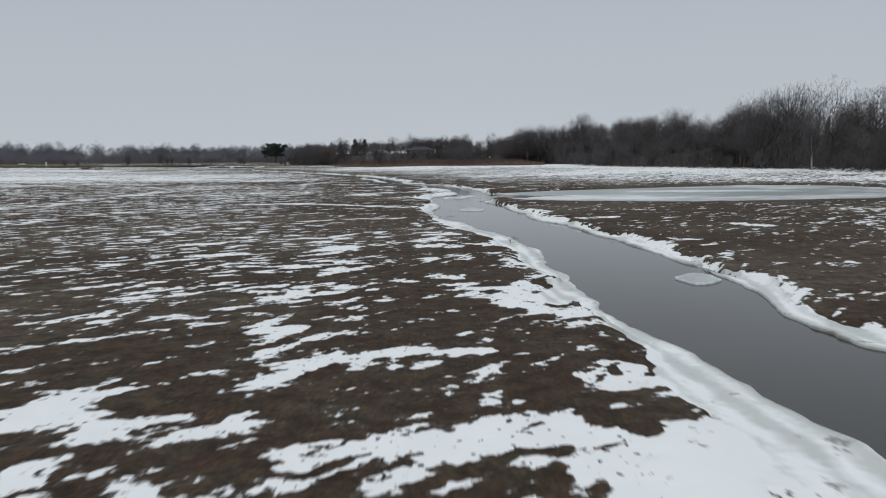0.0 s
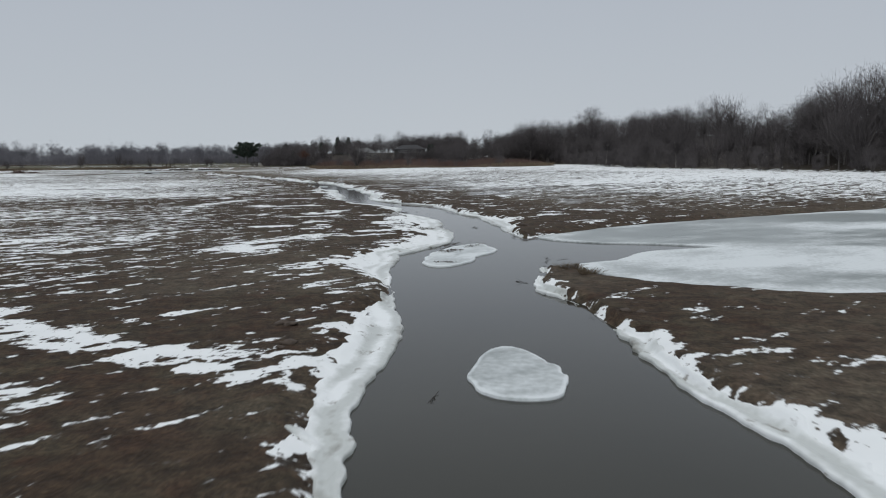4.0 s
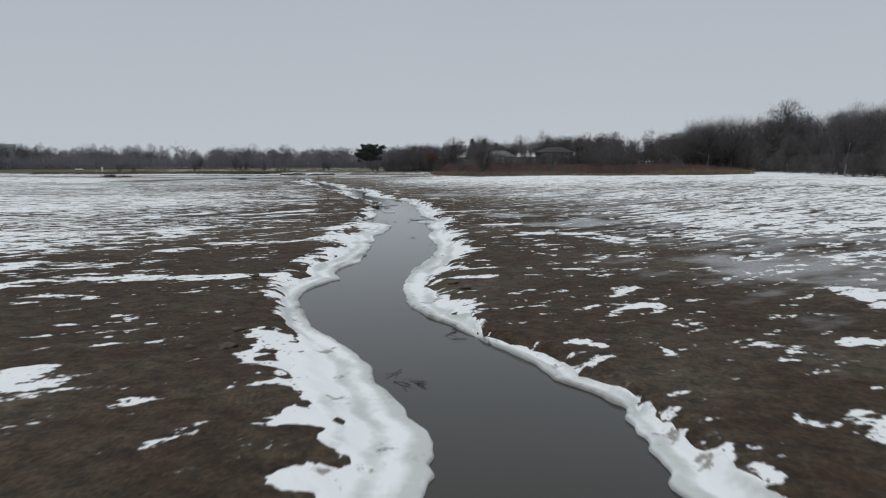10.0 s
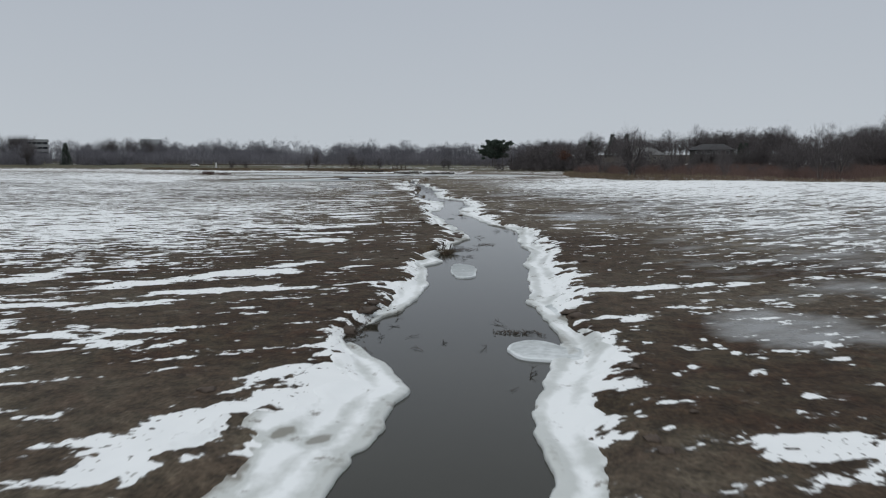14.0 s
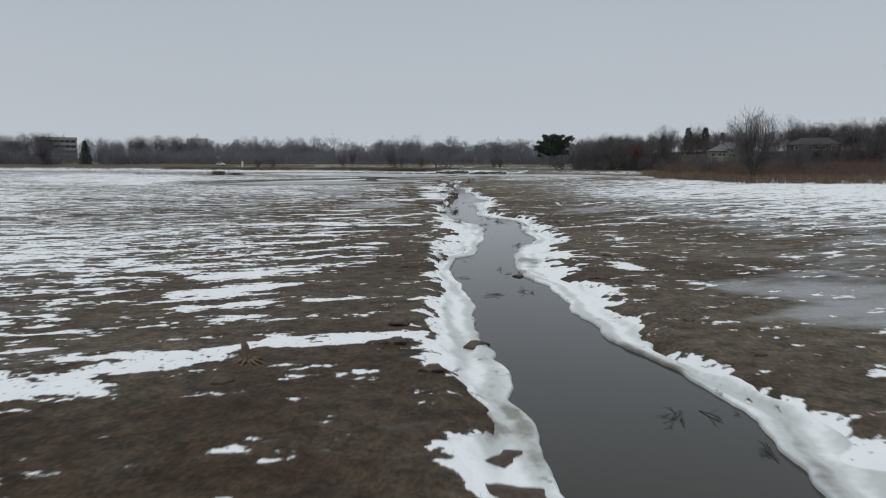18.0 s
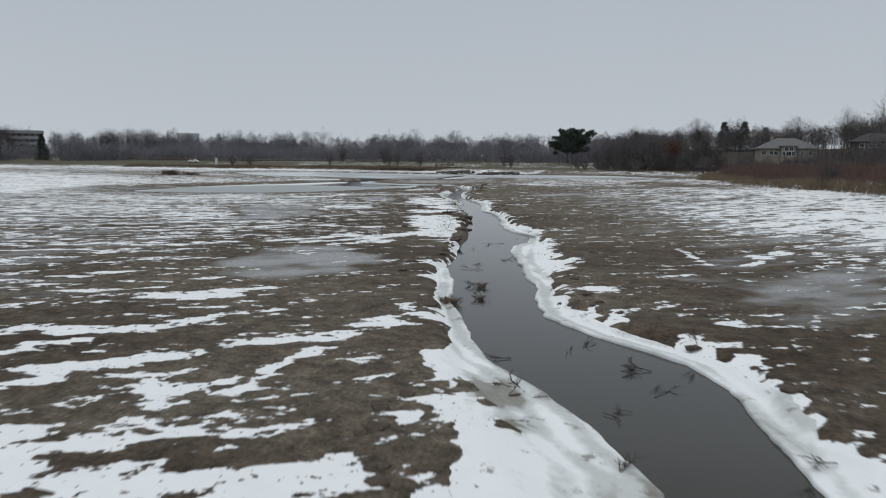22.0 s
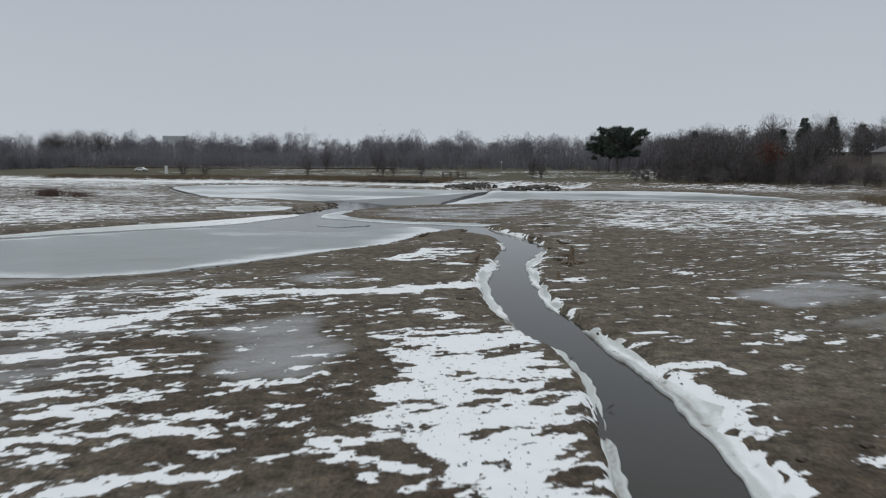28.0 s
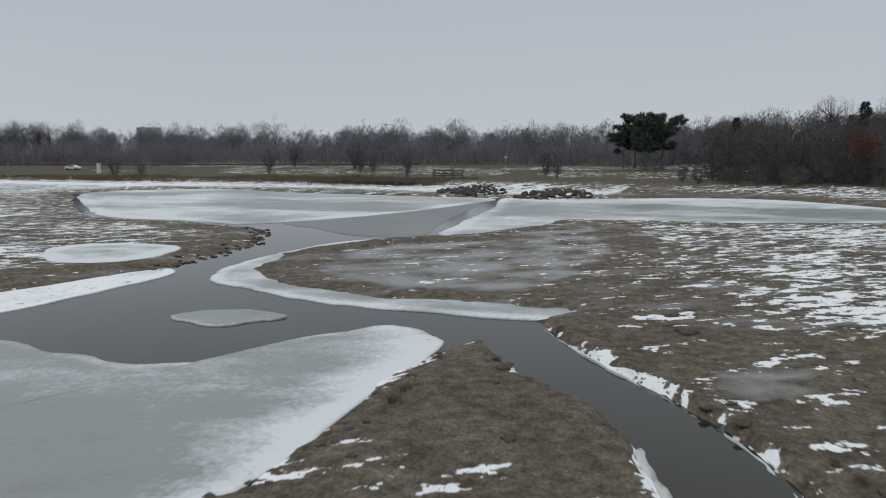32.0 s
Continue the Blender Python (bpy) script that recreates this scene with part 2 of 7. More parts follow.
    s2 = node(n, l, "ShaderNodeTexNoise", {"Vector": P, "Scale": 3.6, "Detail": 4.0, "Roughness": 0.55})
    s4 = node(n, l, "ShaderNodeTexNoise", {"Vector": mq.outputs[0], "Scale": 1.0, "Detail": 4.0})
    s3 = node(n, l, "ShaderNodeMath", {0: s2.outputs["Fac"], 1: 0.40, 2: snow}, operation="MULTIPLY_ADD")
    s5 = node(n, l, "ShaderNodeMath", {0: s4.outputs["Fac"], 1: 0.60, 2: s3.outputs[0]}, operation="MULTIPLY_ADD")
    th = node(n, l, "ShaderNodeMath", {0: s1.outputs["Fac"], 1: 0.90, 2: s5.outputs[0]}, operation="MULTIPLY_ADD")
    # small melted pocks in the snow, and grey slush at its rims
    k1 = node(n, l, "ShaderNodeTexNoise", {"Vector": P, "Scale": 5.5, "Detail": 2.0})
    k2 = node(n, l, "ShaderNodeMapRange", {0: k1.outputs["Fac"], 1: 0.655, 2: 0.70, 4: 0.3})
    th = node(n, l, "ShaderNodeMath", {0: th.outputs[0], 1: k2.outputs[0]}, operation="SUBTRACT")
    sm = node(n, l, "ShaderNodeMapRange", {0: th.outputs[0], 1: 1.443, 2: 1.458})
    slush = node(n, l, "ShaderNodeMapRange", {0: th.outputs[0], 1: 1.405, 2: 1.445, 4: 0.28})
    # film ice
    f1 = node(n, l, "ShaderNodeTexNoise", {"Vector": mp.outputs[0], "Scale": 0.22, "Detail": 6.0, "Roughness": 0.62})
    f2 = node(n, l, "ShaderNodeMath", {0: film, 1: f1.outputs["Fac"]}, operation="ADD")
    fm = node(n, l, "ShaderNodeMapRange", {0: f2.outputs[0], 1: 0.98, 2: 1.26, 4: 0.85})
    withfilm = node(n, l, "ShaderNodeMixRGB", {0: fm.outputs[0], 1: soil.outputs[0], 2: (0.255, 0.26, 0.26, 1)})
    tone = node(n, l, "ShaderNodeTexNoise", {"Vector": P, "Scale": 1.1, "Detail": 4.0})
    st = node(n, l, "ShaderNodeMixRGB", {0: tone.outputs["Fac"], 1: (0.73, 0.75, 0.755, 1), 2: (0.83, 0.845, 0.85, 1)})
    slushy = node(n, l, "ShaderNodeMixRGB", {0: slush.outputs[0], 1: withfilm.outputs[0], 2: (0.30, 0.30, 0.295, 1)})
    col = node(n, l, "ShaderNodeMixRGB", {0: sm.outputs[0], 1: slushy.outputs[0], 2: st.outputs[0]})
    l.new(col.outputs[0], b.inputs["Base Color"])
    r1 = node(n, l, "ShaderNodeMapRange", {0: fm.outputs[0], 2: 0.85, 3: 0.78, 4: 0.22})
    r2 = node(n, l, "ShaderNodeMixRGB", {0: sm.outputs[0], 1: r1.outputs[0], 2: (0.8, 0.8, 0.8, 1)})
    l.new(r2.outputs[0], b.inputs["Roughness"])
    keep = node(n, l, "ShaderNodeMath", {0: 1.0, 1: fm.outputs[0]}, operation="SUBTRACT")
    h0 = node(n, l, "ShaderNodeMath", {0: c.outputs["Fac"], 1: 1.6, 2: d.outputs["Fac"]}, operation="MULTIPLY_ADD")
    h1 = node(n, l, "ShaderNodeMath", {0: h0.outputs[0], 1: keep.outputs[0]}, operation="MULTIPLY")
    soft = node(n, l, "ShaderNodeMapRange", {0: sm.outputs[0], 3: 1.0, 4: 0.12})
    h1 = node(n, l, "ShaderNodeMath", {0: h1.outputs[0], 1: soft.outputs[0]}, operation="MULTIPLY")
    h2 = node(n, l, "ShaderNodeMath", {0: sm.outputs[0], 1: 1.8, 2: h1.outputs[0]}, operation="MULTIPLY_ADD")
    bp = node(n, l, "ShaderNodeBump", {"Height": h2.outputs[0], "Strength": 1.0, "Distance": 0.09})
    l.new(bp.outputs[0], b.inputs["Normal"])
    return m


LAKE_BED = ground_material()

# ---- the plan: creek, lake, terrain ----
WATER_Z = -0.35
CENTRE = [(11.2, -40), (11.2, 12), (10.2, 36), (6.8, 60), (3.9, 84), (5, 108), (0.9, 132), (-7.7, 156), (-12.6, 180), (-19.1, 204), (-27.7, 228), (-38.4, 252), (-51.1, 276), (-61.4, 300), (-74.7, 324), (-86.1, 348), (-96, 372),
          (-110, 396), (-120, 440), (-135, 520), (-135, 1600)]
STATIONS, EDGE_ROWS = [], [[], [], [], []]


def reach(start, *sides):
    """Banks every 2 m from start: rim of the left snow, left and right water's edge, rim of the right snow, from the centre line."""
    STATIONS.extend(start + 2.0 * k for k in range(len(sides[0])))
    for row, side in zip(EDGE_ROWS, sides):
        row.extend(side)


reach(12,
      [-8.0, -7.7, -6.9, -5.8, -5.2, -5.0, -4.8, -8.3, -6.4, -4.7, -5.4, -5.7, -5.7, -5.6, -5.5, -5.7, -5.6, -5.6, -5.9, -6.0, -6.3, -6.7, -7.1, -7.2, -6.1, -6.4, -6.0, -6.0, -6.3, -6.4],
      [-2.5, -2.8, -3.1, -3.3, -3.5, -4.0, -4.5, -4.2, -4.2, -4.2, -3.9, -4.1, -3.9, -3.6, -3.3, -3.4, -3.4, -3.3, -3.3, -3.5, -4.1, -4.0, -4.1, -4.1, -4.9, -5.4, -5.3, -5.2, -5.1, -5.0],
      [2.7, 2.7, 2.7, 2.8, 1.6, 1.5, 1.5, 2.0, 2.5, 2.7, 2.8, 2.8, 2.8, 2.8, 2.9, 2.9, 3.0, 3.2, 2.8, 3.1, 3.1, 3.2, 3.4, 2.9, 2.5, 2.4, 2.6, 3.1, 3.3, 3.2],
      [3.8, 3.9, 3.9, 4.0, 4.1, 2.5, 2.8, 3.1, 3.8, 3.7, 3.0, 3.0, 3.9, 4.3, 4.2, 4.0, 4.0, 4.0, 4.3, 3.9, 4.2, 3.9, 3.9, 4.0, 3.6, 3.7, 4.4, 4.9, 4.3, 4.0])
reach(72,
      [-6.6, -6.1, -5.5, -5.4, -5.3, -4.5, -3.6, -3.6, -5.4, -6.2, -7.1, -7.4, -6.2, -5.6, -4.8, -4.9, -5.3, -5.9, -6.1, -5.4, -6.0, -6.2, -6.0, -5.9, -5.7, -4.4, -4.5, -4.1, -3.7, -4.6],
      [-4.6, -4.0, -3.5, -3.2, -3.2, -3.3, -3.4, -3.5, -3.7, -4.0, -4.2, -4.2, -4.4, -3.4, -2.5, -1.9, -1.8, -1.7, -1.6, -1.7, -2.2, -1.7, -1.4, -1.4, -1.5, -2.0, -2.5, -3.2, -3.5, -3.0],
      [3.1, 3.1, 3.5, 3.6, 3.5, 3.5, 2.8, 2.6, 3.1, 3.6, 3.9, 3.8, 3.7, 3.5, 3.4, 3.3, 3.3, 2.8, 2.6, 2.4, 2.7, 2.5, 2.5, 2.7, 2.8, 2.9, 2.3, 2.3, 2.5, 2.5],
      [3.5, 3.8, 4.3, 3.7, 3.7, 3.6, 3.4, 3.1, 3.5, 3.8, 4.1, 3.9, 3.8, 3.7, 3.6, 3.5, 3.4, 3.2, 2.9, 3.6, 4.1, 5.0, 5.3, 5.4, 5.1, 4.1, 3.7, 2.6, 2.7, 3.2])
reach(132,
      [-4.5, -4.4, -4.5, -5.3, -5.6, -5.3, -5.2, -5.1, -5.3, -5.3, -5.4, -5.0, -5.1, -5.0, -4.6, -4.4, -4.1, -4.3, -6.0, -5.5, -5.8, -5.7, -6.2, -6.4, -5.0, -4.7, -4.4, -4.5, -4.5, -4.5],
      [-2.3, -1.8, -1.6, -2.2, -2.5, -3.0, -3.8, -4.2, -4.3, -4.3, -3.9, -2.6, -3.0, -2.7, -2.0, -1.9, -2.0, -1.9, -2.2, -2.2, -2.3, -2.6, -2.0, -1.9, -1.7, -1.6, -2.6, -4.3, -4.3, -3.7],
      [2.4, 2.5, 2.8, 3.1, 2.4, 2.1, 1.3, 0.7, 0.3, 0.1, 0.3, 0.7, 0.9, 1.3, 1.9, 2.2, 2.5, 2.6, 2.5, 2.2, 1.9, 1.9, 1.9, 2.1, 1.9, 1.8, 2.0, 2.3, 2.5, 2.5],
      [3.6, 3.7, 3.7, 3.6, 3.5, 3.1, 1.7, 1.7, 2.4, 2.3, 2.0, 2.4, 3.2, 3.7, 4.1, 4.4, 4.5, 4.4, 4.1, 4.2, 3.9, 4.0, 3.8, 3.6, 3.9, 4.1, 4.0, 4.2, 3.9, 3.1])
reach(192,
      [-4.6, -4.8, -4.4, -4.3, -4.9, -4.6, -4.9, -4.8, -4.1, -3.8, -3.7, -3.5, -3.7, -3.6, -3.5, -4.1, -4.7, -5.4, -5.2, -5.1, -5.0, -5.3, -5.3, -5.4, -5.4, -5.5, -5.5, -5.4, -5.1, -5.4],
      [-3.2, -3.2, -3.1, -3.3, -3.6, -3.9, -3.1, -3.8, -3.3, -2.9, -2.7, -2.2, -1.5, -1.7, -2.0, -2.3, -2.6, -3.1, -3.3, -3.5, -3.5, -3.9, -4.3, -4.6, -4.4, -4.3, -3.2, -2.7, -2.6, -2.3],
      [1.9, 1.7, 1.9, 1.8, 1.9, 2.0, 1.8, 2.0, 2.3, 2.5, 2.3, 2.3, 2.2, 2.5, 2.8, 2.8, 2.7, 2.0, 1.0, 0.7, 0.3, 0.2, 0.1, -0.8, -0.9, -0.8, -0.6, -0.2, 0.3, 1.4],
      [3.4, 3.9, 3.8, 3.9, 4.1, 4.1, 4.1, 4.2, 4.2, 4.0, 4.3, 4.2, 4.3, 4.3, 4.2, 4.5, 3.3, 2.7, 2.3, 2.8, 2.3, 2.4, 1.7, 1.7, 1.9, 2.0, 2.4, 2.7, 3.0, 3.3])
reach(252,
      [-5.7, -5.4, -5.2, -5.3, -5.2, -5.7, -4.7, -4.5, -4.4, -4.3, -4.4, -4.4, -4.3, -4.3, -3.2, -3.1, -3.2, -3.3, -3.8, -5.1, -6.2, -6.4, -6.5, -6.5, -6.6, -2.0, -1.9, -1.8, -1.7, -1.5],
      [-2.1, -1.7, -1.6, -1.0, -1.3, -2.0, -3.0, -3.1, -3.3, -3.5, -3.4, -3.2, -3.2, -3.3, -3.0, -2.8, -2.8, -2.7, -2.6, -2.3, -2.2, -2.1, -2.2, -2.4, -2.3, -1.8, -1.5, -1.4, -1.3, -1.1],
      [1.9, 1.8, 1.8, 1.9, 2.4, 2.8, 3.2, 3.1, 1.2, 0.1, 0.3, 0.6, 0.8, 0.7, 0.8, 0.9, 0.6, 0.6, 0.8, 1.8, 2.2, 2.7, 1.4, 0.9, 0.9, 1.0, 1.3, 1.5, 1.6, 1.8],
      [3.7, 4.1, 3.5, 4.3, 3.7, 3.9, 3.9, 4.8, 3.4, 2.8, 1.5, 1.7, 2.1, 2.5, 3.0, 3.6, 3.1, 2.8, 3.0, 3.2, 2.5, 3.0, 3.1, 2.9, 2.3, 2.1, 2.1, 2.2, 2.4, 2.5])
reach(312,
      [-1.3, -1.9, -1.7, -1.4, -1.0, -0.5, -0.2, -0.1, -0.4, -1.2, -1.9, -2.5, -2.6, -2.6, -2.8, -2.6, -2.2, -1.1, -0.9, -1.0, -0.8, -0.5, -0.2, -0.4, -0.3, -0.8, -3.1, -3.8, -4.6, -3.8],
      [-0.9, -1.5, -1.4, -1.1, -0.6, -0.2, 0.2, 0.2, -0.0, -0.9, -1.6, -1.6, -1.7, -1.7, -1.9, -1.7, -1.3, -0.7, -0.6, -0.6, -0.4, -0.1, 0.2, -0.0, 0.0, -0.5, -2.8, -3.5, -4.2, -3.4],
      [2.1, 1.3, 1.6, 1.9, 2.3, 2.4, 2.5, 2.6, 2.3, 1.9, 1.7, 1.5, 1.1, 1.0, 1.2, 1.2, 1.2, 1.4, 1.5, 2.0, 2.5, 2.9, 3.3, 3.3, 3.4, 2.9, 2.0, 0.9, 0.1, -0.5],
      [2.7, 2.2, 2.5, 2.8, 3.2, 3.7, 4.0, 3.2, 3.4, 3.2, 2.0, 1.7, 1.5, 1.5, 1.7, 1.7, 1.8, 2.1, 2.4, 3.0, 3.2, 3.7, 3.4, 3.5, 3.6, 3.1, 2.1, 1.3, 0.4, -0.4])
reach(372,
      [-2.8],
      [-2.4],
      [-1.1],
      [-1.0])

CREEK_Y = np.array(STATIONS)
EDGES = np.array(EDGE_ROWS)
# shore of the half-drained lake, with its arm towards the creek
LAKE = [(-99.5, 367.0), (-99.4, 360.9), (-98.8, 354.2), (-100.3, 349.8), (-101.7, 344.0), (-103.4, 338.5), (-106.3, 332.6), (-118, 328), (-130, 325), (-137, 333), (-134, 343),
        (-132, 354), (-127, 367), (-125, 378), (-127, 390), (-131, 398), (-139, 403), (-150, 404), (-163, 405), (-182, 418), (-208, 438),
        (-206, 455), (-190, 463), (-172, 457), (-148, 453), (-129, 452), (-113, 458), (-100, 464), (-88, 464), (-76, 455), (-66, 442),
        (-77, 429), (-91, 424), (-110, 420.5), (-111, 411), (-114, 403), (-121, 397), (-122, 387), (-120.5, 379), (-114, 374.8), (-106, 373.8),
        (-97, 375)]
# frozen backwater east of the creek, open to it by a short inlet
POND = [(6.4, 92.0), (8.2, 91.5), (9.2, 90.3), (10.4, 88.0), (11.9, 85.9), (14.9, 84.5), (17.9, 83.0), (23.9, 82.0), (33.9, 81.5), (47.9, 84.0), (61.8, 95.1), (69.7, 112.1), (66.0, 127.0), (55.0, 129.5), (39.7, 123.0),
        (29.8, 118.0), (21.9, 113.9), (14.9, 109.5), (10.9, 106.0), (9.1, 104.5), (6.4, 104.0)]
# edge of the wooded hillside
WOODS = [(190, -60), (130, 60), (105, 130), (85, 190), (70, 225), (57, 265), (60, 330), (66, 435), (30, 500), (-40, 492), (-70, 486), (-112, 490)]
TABLE = np.random.default_rng(5).random((256, 256))


def vnoise(x, y, k=0):
    x, y = np.asarray(x, float) + 37.3 * k, np.asarray(y, float) + 91.7 * k
    i, j = np.floor(x).astype(int), np.floor(y).astype(int)
    u, v = x - i, y - j
    u, v = u * u * (3 - 2 * u), v * v * (3 - 2 * v)
    i0, i1, j0, j1 = i % 256, (i + 1) % 256, j % 256, (j + 1) % 256
    return (TABLE[i0, j0] * (1 - u) + TABLE[i1, j0] * u) * (1 - v) + (TABLE[i0, j1] * (1 - u) + TABLE[i1, j1] * u) * v - 0.5


def fbm(x, y, k=0, octaves=4):
    return sum(vnoise(x * 2.03**o, y * 2.03**o, k + o) * 0.5**o for o in range(octaves))


def step(v, a=0.0, b=1.0):
    t = np.clip((np.asarray(v, float) - a) / (b - a), 0, 1)
    return t * t * (3 - 2 * t)


def hermite(y, knots):
    Y, X = np.array([k[1] for k in knots], float), np.array([k[0] for k in knots], float)
    m, y = np.gradient(X, Y), np.clip(y, Y[0], Y[-1])
    i = np.clip(np.searchsorted(Y, y) - 1, 0, len(Y) - 2)
    h = Y[i + 1] - Y[i]
    t = (y - Y[i]) / h
    return (2 * t**3 - 3 * t**2 + 1) * X[i] + (t**3 - 2 * t**2 + t) * h * m[i] + (3 * t**2 - 2 * t**3) * X[i + 1] + (t**3 - t**2) * h * m[i + 1]


def centre(y):
    return hermite(np.asarray(y, float), CENTRE)


def edges(y):
    """x of the left snow's rim, the two water's edges and the right snow's rim."""
    y = np.asarray(y, float)
    c = centre(y)
    e = [c + np.interp(y, CREEK_Y, EDGES[k]) for k in range(4)]
    for k, amp in ((1, 0.32), (2, 0.32)):
        e[k] = e[k] + amp * fbm(y * 0.7, y * 0 + 3.1 * k, 11 + k) + 0.10 * vnoise(y * 2.7, y * 0 + k, 4)
    for k, ref, sg in ((0, 1, -1), (3, 2, 1)):
        w = np.maximum(sg * (e[k] - e[ref]), 0.12)
        w = w * (1 + 0.30 * fbm(y * 0.9, y * 0 + 5.3 * k, 21 + k)) + 0.2 * np.abs(vnoise(y * 2.3, y * 0, 9 + k)) * np.minimum(w, 1)
        e[k] = e[ref] + sg * np.maximum(w, 0.1)
    return e


def outline_distance(x, y, ring, closed=True):
    """Distance to a polyline, negative inside a closed one."""
    x, y = np.asarray(x, float), np.asarray(y, float)
    best, inside = np.full(x.shape, 1e9), np.zeros(x.shape, bool)
    n = len(ring)
    for k in range(n if closed else n - 1):
        (ax, ay), (bx, by) = ring[k], ring[(k + 1) % n]
        dx, dy = bx - ax, by - ay
        t = np.clip(((x - ax) * dx + (y - ay) * dy) / (dx * dx + dy * dy), 0, 1)
        best = np.minimum(best, np.hypot(x - ax - t * dx, y - ay - t * dy))
        if closed:
            inside ^= ((ay > y) != (by > y)) & (x < (bx - ax) * (y - ay) / (by - ay + 1e-12) + ax)
    return np.where(inside, -best, best)


HILL = WOODS[:8] + [(45, 470), (10, 490), (-45, 500), (-75, 500), (-112, 515), (-140, 570), (-140, 2500), (1400, 2500), (1400, -80)]


def woods_side(x, y):
    """Metres behind the edge of the wooded hill (negative: on the open flat)."""
    return -outline_distance(x, y, HILL)


def north_shore(x):
    """y of the field's far margin."""
    return np.interp(x, [-700, -420, -330, -260, -180, -110, -60, 0, 80], [250, 372, 430, 468, 478, 472, 480, 486, 490])


def terrain(x, y):
    x, y = np.asarray(x, float), np.asarray(y, float)
    u = x - centre(y)
    lake = np.minimum(outline_distance(x, y, LAKE), outline_distance(x, y, POND))
    calm = step(lake, 5, 60)
    base = 0.028 * np.clip(u - 12, 0, 55) + 0.007 * np.clip(-u - 14, 0, 140)
    base = base * calm * step(460 - y, -40, 80)
    north = y - north_shore(x)
    base = base + 1.1 * step(north, -4, 12) + 1.4 * step(north, 10, 60) + 3.5 * step(north, 60, 180)
    w = woods_side(x, y)
    base = base + np.interp(x, [-140, -40, 30, 62, 90], [4, 4.5, 5, 8.5, 12.5]) * np.interp(y, [230, 252, 400, 450], [1, 0.5, 0.5, 1]) * step(w, 1, 58) * (1 + 0.5 * fbm(x * 0.012, y * 0.012, 33))
    base = base + 0.10 * fbm(x * 0.045, y * 0.045, 31) * step(np.abs(u), 4, 20)
    return base, u, lake, north, w


def relief(x, y):
    """Height of the mud, with the fields that lay out its cover."""
    base, u, lake, north, w = terrain(x, y)
    sl, wl_, wr, sr = edges(y)
    inside_reach = step(374.5 - y, 0, 2)
    dl, dr = (wl_ - x) * 0.92, (x - wr) * 0.92
    out = np.maximum(dl, dr) + (1 - inside_reach) * 40
    width = np.where(dl > dr, wl_ - sl, sr - wr)
    width = np.clip(width, 0.45, 3.2)
    cut = step(y, 277, 279) * step(316 - y, 0, 6) * (dl > dr)
    width = width + (0.4 - width) * cut
    creek = -0.42 + 0.42 * step(out / width, 0.0, 1.0) - 0.5 * step(-out, 0.0, 1.6)
    lk = lake + 1.6 * fbm(x * 0.16, y * 0.16, 51)
    pond = -0.40 + 0.42 * step(lk, -0.6, 2.6) - 0.4 * step(-lk, 0, 4)
    land = np.minimum(creek, pond)
    rough = 0.05 * fbm(x * 0.55, y * 0.55, 61) + 0.035 * fbm(x * 2.1, y * 2.1, 71, 2)
    near = step(out, 0.2, 1.5)
    z = np.minimum(base * step(out, 0, 8), 40) + land + rough * (0.25 + 0.75 * near)
    rim = out - np.where(dl > dr, wl_ - sl, sr - wr) * 0.92
    return z, out, u, lake, north, w, rim


DRIFTS = []


def drifts(*strokes):
    DRIFTS.extend(strokes)


drifts((4.7, 11.2, 6.8, 11.2, 0.49), (-3.7, 11.5, -2.7, 11.2, 0.5), (-3.5, 11.3, -2.9, 11.5, 0.3), (-4.6, 10.9, -4.4, 11.9, 0.6), (-4.8, 11.3, -4.4, 11.5, 0.32),
       (-0.4, 11.9, 1.3, 12.7, 1.5), (4.8, 12.6, 7.0, 12.4, 1.3), (-2.2, 13.3, -0.4, 11.9, 1.5), (0.1, 12.5, 2.6, 13.1, 0.53), (1.3, 12.7, 3.6, 13.2, 1.3),
       (-2.1, 13.8, 0.1, 12.5, 0.48), (2.4, 13.2, 3.6, 13.4, 0.47), (-4.7, 13.7, -2.2, 13.3, 1.6), (-6.0, 13.3, -5.4, 14.1, 0.53), (-4.4, 13.5, -2.2, 14.2, 0.57),
       (-6.3, 13.9, -5.5, 15.0, 1.3), (-2.5, 15.2, -1.6, 17.5, 0.8), (-1.6, 17.6, 0.8, 18.6, 0.9))
drifts((0.8, 18.8, 2.5, 18.5, 0.5), (-2.8, 19.1, -2.9, 23.8, 2), (3.7, 25.0, 5.3, 22.8, 1.3), (-3.2, 25.2, -2.7, 25.2, 0.25), (-4.6, 25.0, -4.0, 25.4, 0.35),
       (-2.5, 25.3, -2.3, 25.3, 0.2), (-1.0, 25.3, -0.9, 25.4, 0.2), (-1.5, 25.5, -1.1, 25.7, 0.22), (-4.4, 25.6, -3.3, 25.7, 0.49), (-0.6, 25.8, -0.5, 25.8, 0.2),
       (-3.3, 25.9, -2.6, 26.1, 0.47), (2.3, 25.9, 4.2, 26.3, 0.79), (-2.6, 26.3, -2.1, 26.4, 0.46), (-5.0, 26.4, -4.7, 26.5, 0.32), (-4.3, 26.5, -3.7, 26.8, 0.36),
       (-1.1, 26.9, -0.8, 26.9, 0.2), (2.4, 27.3, 3.8, 27.2, 0.55), (-5.2, 27.4, -4.3, 27.3, 0.34))
